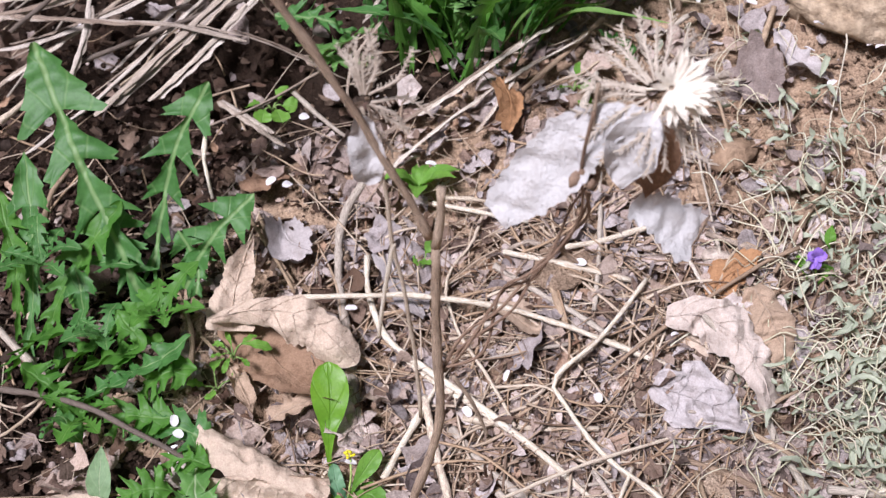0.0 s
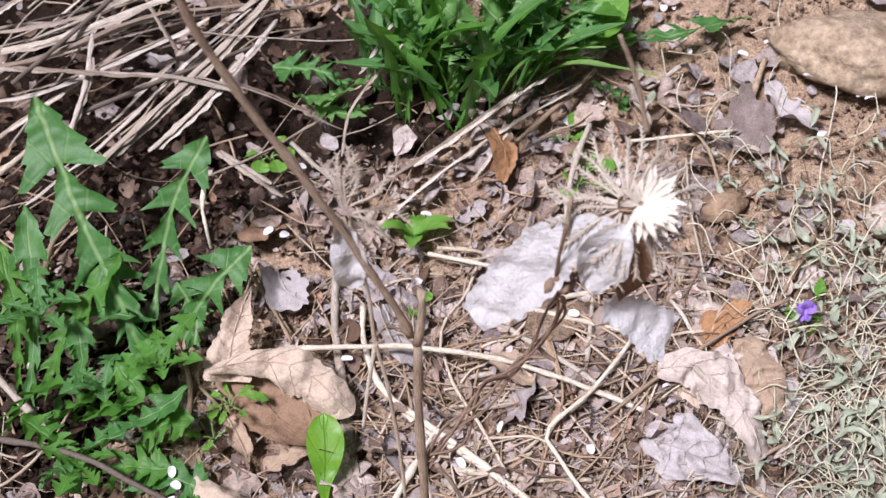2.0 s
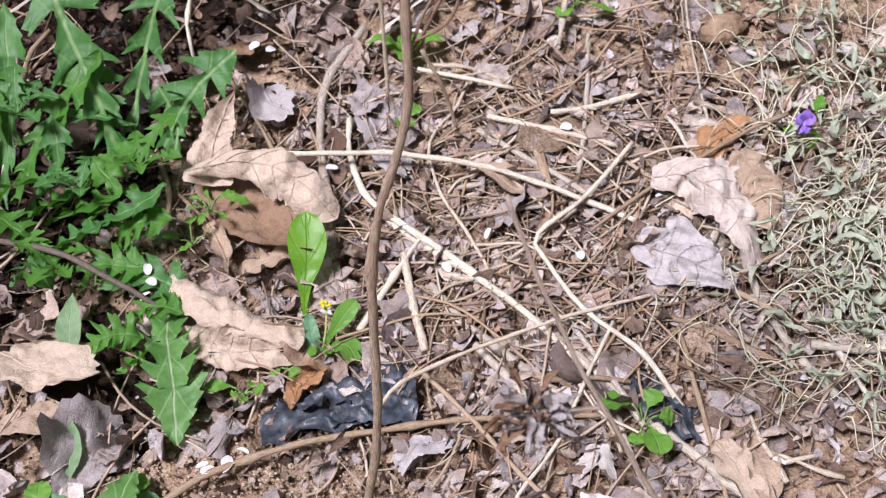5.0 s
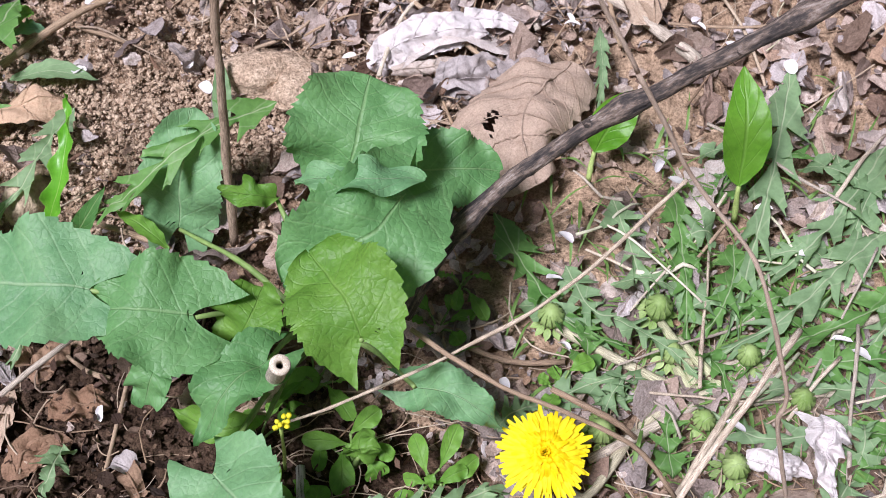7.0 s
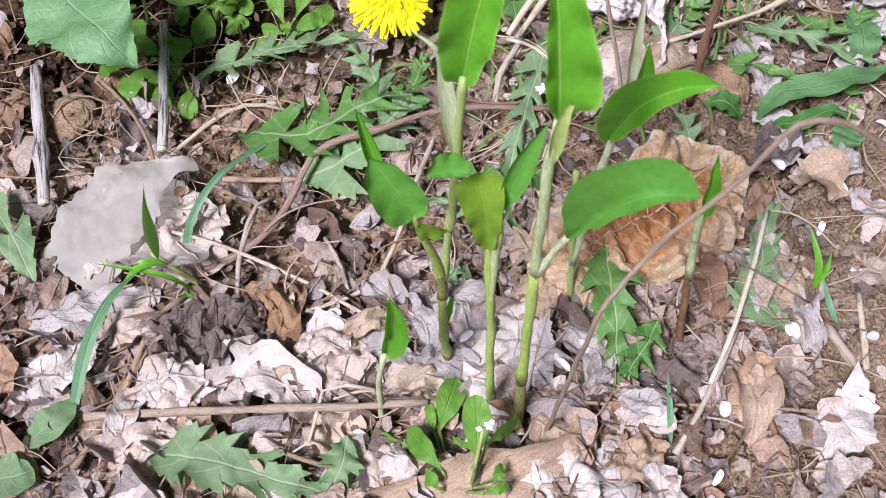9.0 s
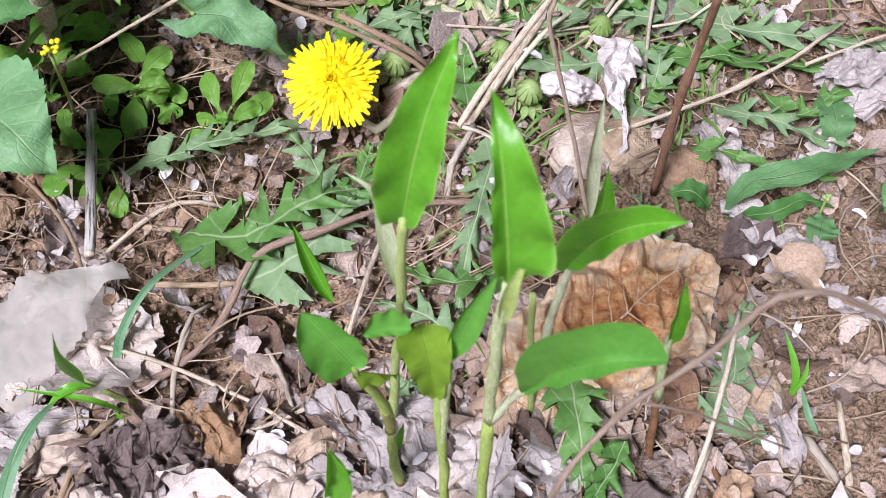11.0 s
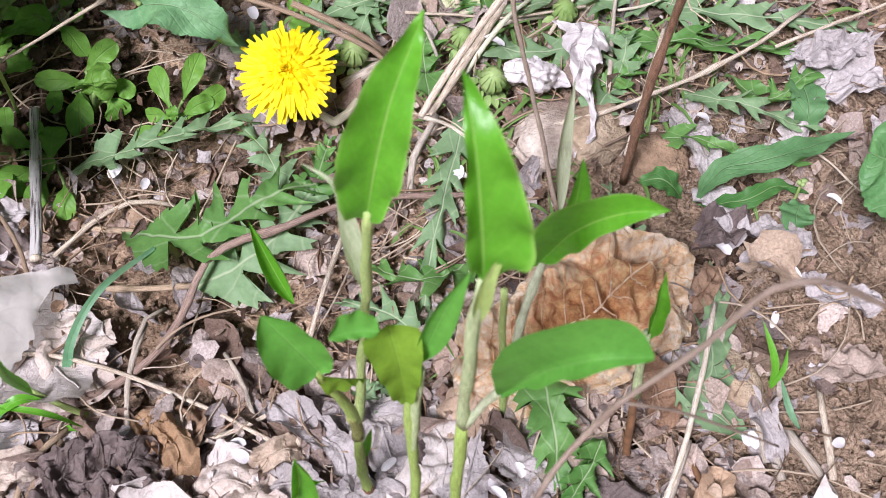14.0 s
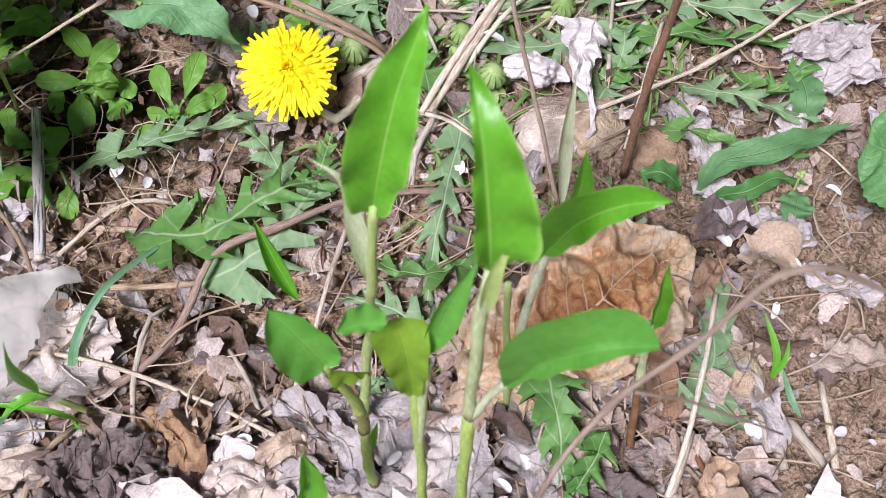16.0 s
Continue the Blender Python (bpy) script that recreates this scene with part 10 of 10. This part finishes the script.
# the heap of old stalks at the top left
rnd = random.Random(91)
for i, (pts, r) in enumerate((([(-0.3738, 0.8923, 0.2268), (-0.2907, 0.8971, 0.2393), (-0.2278, 0.9133, 0.2557)], .0045), ([(-0.3731, 0.8806, 0.2155), (-0.2981, 0.8832, 0.2308), (-0.1957, 0.9143, 0.2601)], .0050), ([(-0.3727, 0.8711, 0.2055), (-0.3142, 0.8675, 0.2205), (-0.2300, 0.8905, 0.2428), (-0.1528, 0.8911, 0.2523)], .0042), ([(-0.3690, 0.8642, 0.2123), (-0.3090, 0.8467, 0.2202), (-0.2449, 0.8366, 0.2226), (-0.2009, 0.8337, 0.2213), (-0.1493, 0.8293, 0.2102)], .0035),
                              ([(-0.2671, 0.7940, 0.1687), (-0.2229, 0.8169, 0.2003), (-0.1602, 0.8690, 0.2396), (-0.1309, 0.9025, 0.2611)], .0042), ([(-0.2499, 0.7990, 0.1732), (-0.1892, 0.8359, 0.2138), (-0.1388, 0.8850, 0.2507)], .0036), ([(-0.2232, 0.7985, 0.1761), (-0.1841, 0.8217, 0.2023), (-0.1516, 0.8589, 0.2253)], .0040), ([(-0.3720, 0.8522, 0.1856), (-0.3004, 0.8520, 0.2040), (-0.2068, 0.8787, 0.2342), (-0.1805, 0.8896, 0.2432)], .0034),
                              ([(-0.2886, 0.8186, 0.1783), (-0.2747, 0.8451, 0.2135), (-0.2748, 0.8816, 0.2327)], .0030), ([(-0.3605, 0.8252, 0.1632), (-0.3151, 0.8440, 0.1881), (-0.2528, 0.8744, 0.2215)], .0032), ([(-0.1718, 0.8040, 0.1749), (-0.1436, 0.7833, 0.1681), (-0.1168, 0.7672, 0.1586)], .0030), ([(-0.1935, 0.8409, 0.2209), (-0.1352, 0.8234, 0.2139), (-0.0750, 0.8106, 0.1896)], .0028), ([(-0.0522, 0.7671, 0.1612), (-0.0007, 0.7888, 0.1877), (0.0594, 0.8159, 0.2182), (0.0986, 0.8363, 0.2331)], .0045),
                              ([(-0.0429, 0.7428, 0.1530), (0.0079, 0.7725, 0.1809), (0.0591, 0.7982, 0.2044), (0.1111, 0.8215, 0.2221)], .0040), ([(0.0248, 0.7644, 0.1711), (0.0419, 0.7800, 0.1885), (0.0551, 0.8007, 0.2001)], .0026), ([(-0.3626, 0.8959, 0.2401), (-0.3283, 0.9153, 0.2549), (-0.3024, 0.9310, 0.2668)], .0045), ([(-0.1276, 0.8928, 0.2362), (-0.1512, 0.8543, 0.2229), (-0.1801, 0.8258, 0.2048)], .0030), ([(-0.2043, 0.8602, 0.2297), (-0.2203, 0.8848, 0.2409), (-0.2372, 0.9144, 0.2552)], .0026),
                              ([(-0.0272, 0.8771, 0.2596), (-0.0484, 0.8432, 0.2393), (-0.0617, 0.8357, 0.2238)], .0030), ([(-0.0742, 0.7896, 0.1794), (-0.0643, 0.8004, 0.2158), (-0.0259, 0.8292, 0.2548)], .0022), ([(0.1219, 0.8449, 0.2204), (0.0896, 0.8104, 0.2090), (0.0590, 0.7871, 0.1939)], .0030), ([(0.1132, 0.7860, 0.2098), (0.0996, 0.7568, 0.1894), (0.0930, 0.7269, 0.1599)], .0032), ([(-0.3595, 0.7936, 0.1475), (-0.3272, 0.8045, 0.1667), (-0.3116, 0.8210, 0.1768)], .0032),
                              ([(-0.2952, 0.7045, 0.1140), (-0.2908, 0.7306, 0.1361), (-0.2787, 0.7511, 0.1469)], .0028), ([(-0.2754, 0.6077, 0.0718), (-0.3082, 0.6350, 0.0836), (-0.3293, 0.6573, 0.0900)], .0036), ([(-0.1810, 0.7931, 0.1584), (-0.1803, 0.7648, 0.1470), (-0.1720, 0.7382, 0.1296)], .0022), ([(-0.1360, 0.7219, 0.1265), (-0.1207, 0.6893, 0.1161), (-0.1069, 0.6687, 0.1071)], .0024), ([(-0.1157, 0.8134, 0.1762), (-0.0966, 0.7919, 0.1699), (-0.0743, 0.7753, 0.1605)], .0026),
                              ([(-0.0005, 0.7204, 0.1439), (0.0286, 0.7124, 0.1478), (0.0572, 0.7023, 0.1428)], .0020), ([(0.2071, 0.7456, 0.1819), (0.1962, 0.7729, 0.2034), (0.1666, 0.8111, 0.2135)], .0018), ([(0.2049, 0.6156, 0.1247), (0.1932, 0.6510, 0.1394), (0.1845, 0.7249, 0.1718), (0.1843, 0.7679, 0.1916)], .0014), ([(0.1442, 0.7868, 0.1939), (0.1852, 0.7827, 0.2018), (0.2238, 0.7874, 0.2036)], .0018))):
    if i < 20:
        old_stalk(pts, r * 0.98, "split weathered old stalk in the heap", 700 + 5 * i, 2)
        continue
    dry_stem(pts, r * 0.8, r * 0.66, (GREY_STEM, STRAW, DRY_STEM)[i % 3], "thick old dry stalk in the heap high on the bank" if i < 20 else "weathered dry stem on the bank", (0.35, 0.75), 700 + i, "old stalks in the heap")
for i in range(84):
    x, y = rnd.gauss(-0.30, 0.13), rnd.gauss(0.98, 0.08)
    a, size = rnd.gauss(0.45, 0.3), rnd.uniform(0.05, 0.15)
    h = rnd.uniform(0.0, 0.05)
    pts = [(x + math.cos(a) * size * t, y + math.sin(a) * size * t + rnd.uniform(-0.003, 0.003), gz(x, y + math.sin(a) * size * t) + h + rnd.uniform(-0.006, 0.006)) for t in (-1, -0.3, 0.4, 1)]
    r = rnd.choice((0.0009, 0.0013, 0.002, 0.0028))
    if i % 2:
        old_stalk(pts, r * 1.1, "split weathered old stalk in the heap", 1200 + 5 * i, 2)
        continue
    dry_stem(pts, r * 0.8, r * 0.7, (GREY_STEM, DRY_STEM, DARK_STEM, GREY_STEM)[i % 4], "old dry stalk in the heap high on the bank", (), 1200 + i, "old stalks in the heap")
# brown leaf bits, many near black to carry the shade between stalks and leaves
ROTTEN_SHADE = dry_leaf_material("rotten leaves, darkened for shade", [(0.05, 0.032, 0.022), (0.11, 0.066, 0.045), (0.20, 0.135, 0.09), (0.025, 0.017, 0.013), (0.08, 0.046, 0.032), (0.30, 0.22, 0.16), (0.035, 0.024, 0.019), (0.13, 0.085, 0.065)], island=True)
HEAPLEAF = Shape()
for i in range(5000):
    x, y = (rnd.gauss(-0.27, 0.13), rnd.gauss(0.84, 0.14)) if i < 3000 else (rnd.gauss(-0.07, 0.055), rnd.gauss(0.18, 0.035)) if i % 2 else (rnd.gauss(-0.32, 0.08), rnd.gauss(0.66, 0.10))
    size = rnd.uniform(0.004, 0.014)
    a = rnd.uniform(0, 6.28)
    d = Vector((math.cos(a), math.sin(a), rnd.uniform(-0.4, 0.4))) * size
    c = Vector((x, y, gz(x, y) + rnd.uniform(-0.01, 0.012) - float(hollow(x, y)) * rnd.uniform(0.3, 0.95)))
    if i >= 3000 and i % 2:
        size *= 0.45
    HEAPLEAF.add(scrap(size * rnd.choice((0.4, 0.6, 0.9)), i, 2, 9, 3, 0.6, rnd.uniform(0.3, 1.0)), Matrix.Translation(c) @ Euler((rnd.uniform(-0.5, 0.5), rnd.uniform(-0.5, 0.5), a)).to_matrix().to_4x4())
thing("shaded_crumbs", HEAPLEAF, ROTTEN_SHADE, "shrivelled brown bits of leaf among old stalks, darkened for shade", "leaf litter", kind="stuff", at=(-0.25, 0.95, gz(-0.25, 0.95)))


# ---- the tall dead stalk with feathery heads, close to the lens ----
GREYWOOD = stem_material("dead stalk", [(0.34, 0.26, 0.195), (0.37, 0.29, 0.22)], streak=0.8)
FEATHER = plain_material("feathery bract", (0.48, 0.41, 0.34), (0.66, 0.59, 0.51), 300, 0.8, 0.15, 0.2)
PAPPUS = plain_material("white seed tuft", (0.80, 0.75, 0.66), (0.90, 0.86, 0.79), 300, 0.7, 0.2, 0.3)
FELT = dry_leaf_material("felted grey leaf", [(0.64, 0.65, 0.635), (0.60, 0.61, 0.60)], spots=0.25, ribs=0.0, grain=0.2)
dead = holder("dead_thistle", (-0.0274, 0.2800, -0.0073), "tall dead thistle-like stalk with feathery heads and withered grey leaves", "dead thistle")
part("stem", tube([(-0.0274, 0.2800, -0.0073), (-0.0255, 0.2810, 0.0518), (-0.0229, 0.2810, 0.1139), (-0.0210, 0.2810, 0.1555), (-0.0126, 0.2800, 0.2395), (-0.0131, 0.2790, 0.3320), (-0.0015, 0.2780, 0.3881), (-0.0017, 0.2780, 0.4217), (-0.0024, 0.2780, 0.4678)], 0.0023, 0.0014, 10, n=60, knots=(0.06, 0.36, 0.7), seed=800), GREYWOOD, dead)
part("branch", tube([(-0.0040, 0.2780, 0.4707), (-0.0120, 0.2760, 0.4918), (-0.0211, 0.2740, 0.5122), (-0.0380, 0.2700, 0.5478), (-0.0496, 0.2660, 0.5742), (-0.0549, 0.2620, 0.5950), (-0.0595, 0.2600, 0.6115)], 0.0012, 0.0011, 8, n=40, knots=(0.02, 0.5), seed=801), GREYWOOD, dead)
part("branch_stub", tube([(-0.0024, 0.2780, 0.4673), (-0.0007, 0.2780, 0.4788), (-0.0004, 0.2780, 0.4894)], 0.0015, 0.0013, 8, seed=802), GREYWOOD, dead)
BRAID = stem_material("twisted brown twig", [(0.24, 0.16, 0.115), (0.29, 0.20, 0.145)], streak=0.7)
for k in range(4):
    rnd = random.Random(820 + k)
    part("branch", tube([Vector(q) + Vector((rnd.uniform(-1, 1), rnd.uniform(-1, 1), rnd.uniform(-1, 1))) * 0.0034 for q in [(0.0002, 0.2780, 0.4138), (0.0088, 0.2760, 0.4303), (0.0186, 0.2740, 0.4503), (0.0262, 0.2730, 0.4622), (0.0331, 0.2720, 0.4732), (0.0373, 0.2710, 0.4849), (0.0388, 0.2700, 0.4990)]], 0.00055, 0.0004, 6, n=40, seed=803 + k), BRAID, dead)
for i, pts in enumerate(([(0.0388, 0.2700, 0.4990), (0.0388, 0.2700, 0.5117), (0.0395, 0.2700, 0.5283)], [(0.0388, 0.2700, 0.4990), (0.0482, 0.2700, 0.5059), (0.0552, 0.2690, 0.5199)], [(0.0552, 0.2690, 0.5199), (0.0585, 0.2690, 0.5245)], [(0.0331, 0.2720, 0.4732), (0.0365, 0.2720, 0.4688), (0.0391, 0.2720, 0.4666)], [(-0.0216, 0.2760, 0.5167), (-0.0167, 0.2770, 0.4923), (-0.0144, 0.2770, 0.4698), (-0.0103, 0.2770, 0.4405), (-0.0069, 0.2770, 0.3956)], [(-0.0144, 0.2770, 0.4698), (-0.0171, 0.2770, 0.4526), (-0.0199, 0.2770, 0.4318)],
                         [(0.0576, 0.2700, 0.5489), (0.0532, 0.2700, 0.5648), (0.0481, 0.2700, 0.5768)], [(0.0034, 0.2770, 0.4149), (0.0089, 0.2770, 0.4040), (0.0146, 0.2770, 0.3870)])):
    part("twig", tube(pts, 0.0008, 0.0006, 6, n=24, seed=830 + i), STRAW if i in (4, 5) else GREYWOOD, dead)
rnd = random.Random(840)
for i in range(9):
    c = Vector((0.0379, 0.2700, 0.5000)) + Vector((rnd.uniform(-1, 1), rnd.uniform(-1, 1), rnd.uniform(-1, 1))) * 0.0035
    part("bud_scale", lump(c, 0.0021, 0.0018, 0.0023, 0.4, 1, i), BRAID, dead)
part("twig", tube([(0.0380, 0.2620, 0.5252), (0.0370, 0.2640, 0.5145), (0.0367, 0.2680, 0.5034)], 0.0006, 0.0005, 6, n=12, seed=838), BRAID, dead)
FELTY = dict(nu=13, nv=44, crumple=0.0014, grain=110, up=CAMWARD)
part("withered_leaf", blade([(0.0521, 0.2680, 0.5203), (0.0387, 0.2700, 0.5136), (0.0272, 0.2700, 0.5000), (0.0142, 0.2680, 0.4865)], 0.0092, lambda v: (0.25 + 0.75 * math.sin(math.pi * min(1, v * 0.9)) * (1 + 0.05 * math.sin(v * 50)), 0, 0.05 * math.sin(v * 190)), curl=0.35, seed=1, **FELTY), FELT, dead, "grey felted withered leaf with a ragged rim")
part("withered_leaf", blade([(0.0541, 0.2660, 0.5231), (0.0492, 0.2640, 0.5145), (0.0468, 0.2650, 0.4982)], 0.0085, lance, curl=0.9, seed=2, **FELTY), FELT, dead, "folded grey withered leaf")
part("withered_leaf", blade([(0.0543, 0.2720, 0.5177), (0.0565, 0.2720, 0.5043), (0.0551, 0.2720, 0.4902)], 0.0080, lance, curl=0.7, seed=3, **FELTY), BROWN_LEAF, dead, "folded grey withered leaf")
part("withered_leaf", blade([(0.0529, 0.2720, 0.4882), (0.0613, 0.2720, 0.4829), (0.0715, 0.2710, 0.4763)], 0.0085, lambda v: (0.5 + 0.5 * v + 0.08 * math.sin(v * 40) if v < 0.9 else 0.8, 0), curl=0.4, seed=4, **FELTY), FELT, dead, "grey felted withered leaf with a ragged rim")
part("withered_leaf", blade([(-0.0215, 0.2750, 0.5165), (-0.0209, 0.2750, 0.5059), (-0.0190, 0.2750, 0.4919)], 0.0055, oval, curl=0.7, seed=5, **FELTY), FELT, dead, "grey felted withered leaf")


def feather(root, way, size, seed, parent):
    """One comb-like bract: a rib with slim teeth on both sides."""
    rnd = random.Random(seed)
    sh = Shape()
    r, w = Vector(root), Vector(way).normalized()
    bend = Vector((rnd.uniform(-1, 1), rnd.uniform(-1, 1), rnd.uniform(-1, 1))) * size * 0.16
    line = spline([r, r + w * size * 0.55 + bend, r + w * size + bend * 0.4], 14)
    tube([tuple(q) for q in line], 0.00042, 0.0002, 5, n=12, shape=sh, seed=seed, cap=False)
    side = w.cross(Vector((0.1, -0.7, 0.6))).normalized()
    for k in range(2, 14):
        for sgn in (-1, 1):
            tooth = (w * 1.15 + side * sgn * rnd.uniform(0.6, 1.0) + Vector((rnd.uniform(-0.3, 0.3), rnd.uniform(-0.3, 0.3), rnd.uniform(-0.3, 0.3)))).normalized() * size * rnd.uniform(0.06, 0.15)
            q = line[k]
            tube([tuple(q), tuple(q + tooth * 0.5), tuple(q + tooth)], 0.00030, 0.00014, 4, n=3, shape=sh, cap=False)
    return tagged(part("bract", sh, FEATHER, parent), kind="stuff")


rnd = random.Random(850)
HEAD = Vector((0.0551, 0.2680, 0.5279))
for i in range(30):
    a = math.tau * i / 30 + rnd.uniform(-0.15, 0.15)
    way = Vector((math.cos(a), 0.66 * math.sin(a), 0.75 * math.sin(a))) - Vector(CAMWARD) * rnd.uniform(0.0, 0.35)
    size = rnd.uniform(0.013, 0.021)
    feather(HEAD - Vector(CAMWARD) * 0.004 + way * 0.003, way, size, 860 + i, dead)
tuftc = Vector((0.0569, 0.2640, 0.5308))
for i in range(120):
    a = rnd.gauss(-0.35, 1.0)
    way = (Vector((math.cos(a) + 0.15, 0.66 * math.sin(a), 0.75 * math.sin(a))) + Vector(CAMWARD) * rnd.uniform(0.1, 1.1)).normalized()
    size = rnd.uniform(0.006, 0.0135)
    part("seed_tuft", blade([tuftc + way * 0.001, tuftc + way * size * 0.6, tuftc + way * size + Vector((rnd.uniform(-1, 1), rnd.uniform(-1, 1), rnd.uniform(-1, 1))) * 0.0016], 0.00078, lambda v: (0.6 + 0.4 * math.sin(math.pi * v) if v < 0.8 else 1.6 - 1.7 * v, 0), 3, 7, 0.8, up=CAMWARD, seed=i), PAPPUS, dead)
part("flower_base", lump(HEAD + Vector((0.003, -0.003, 0)), 0.003, 0.003, 0.004, 0.3, 2, 3), GREYWOOD, dead, "brown base of the seed head")
HEAD2 = Vector((-0.0206, 0.2750, 0.5202))
for i in range(18):
    a = rnd.gauss(1.5, 0.30) if i < 14 else rnd.uniform(-1.4, 0)
    way = Vector((math.cos(a), rnd.uniform(-0.15, 0.15), math.sin(a)))
    feather(HEAD2 + way * 0.002, way, rnd.uniform(0.010, 0.019), 900 + i, dead)
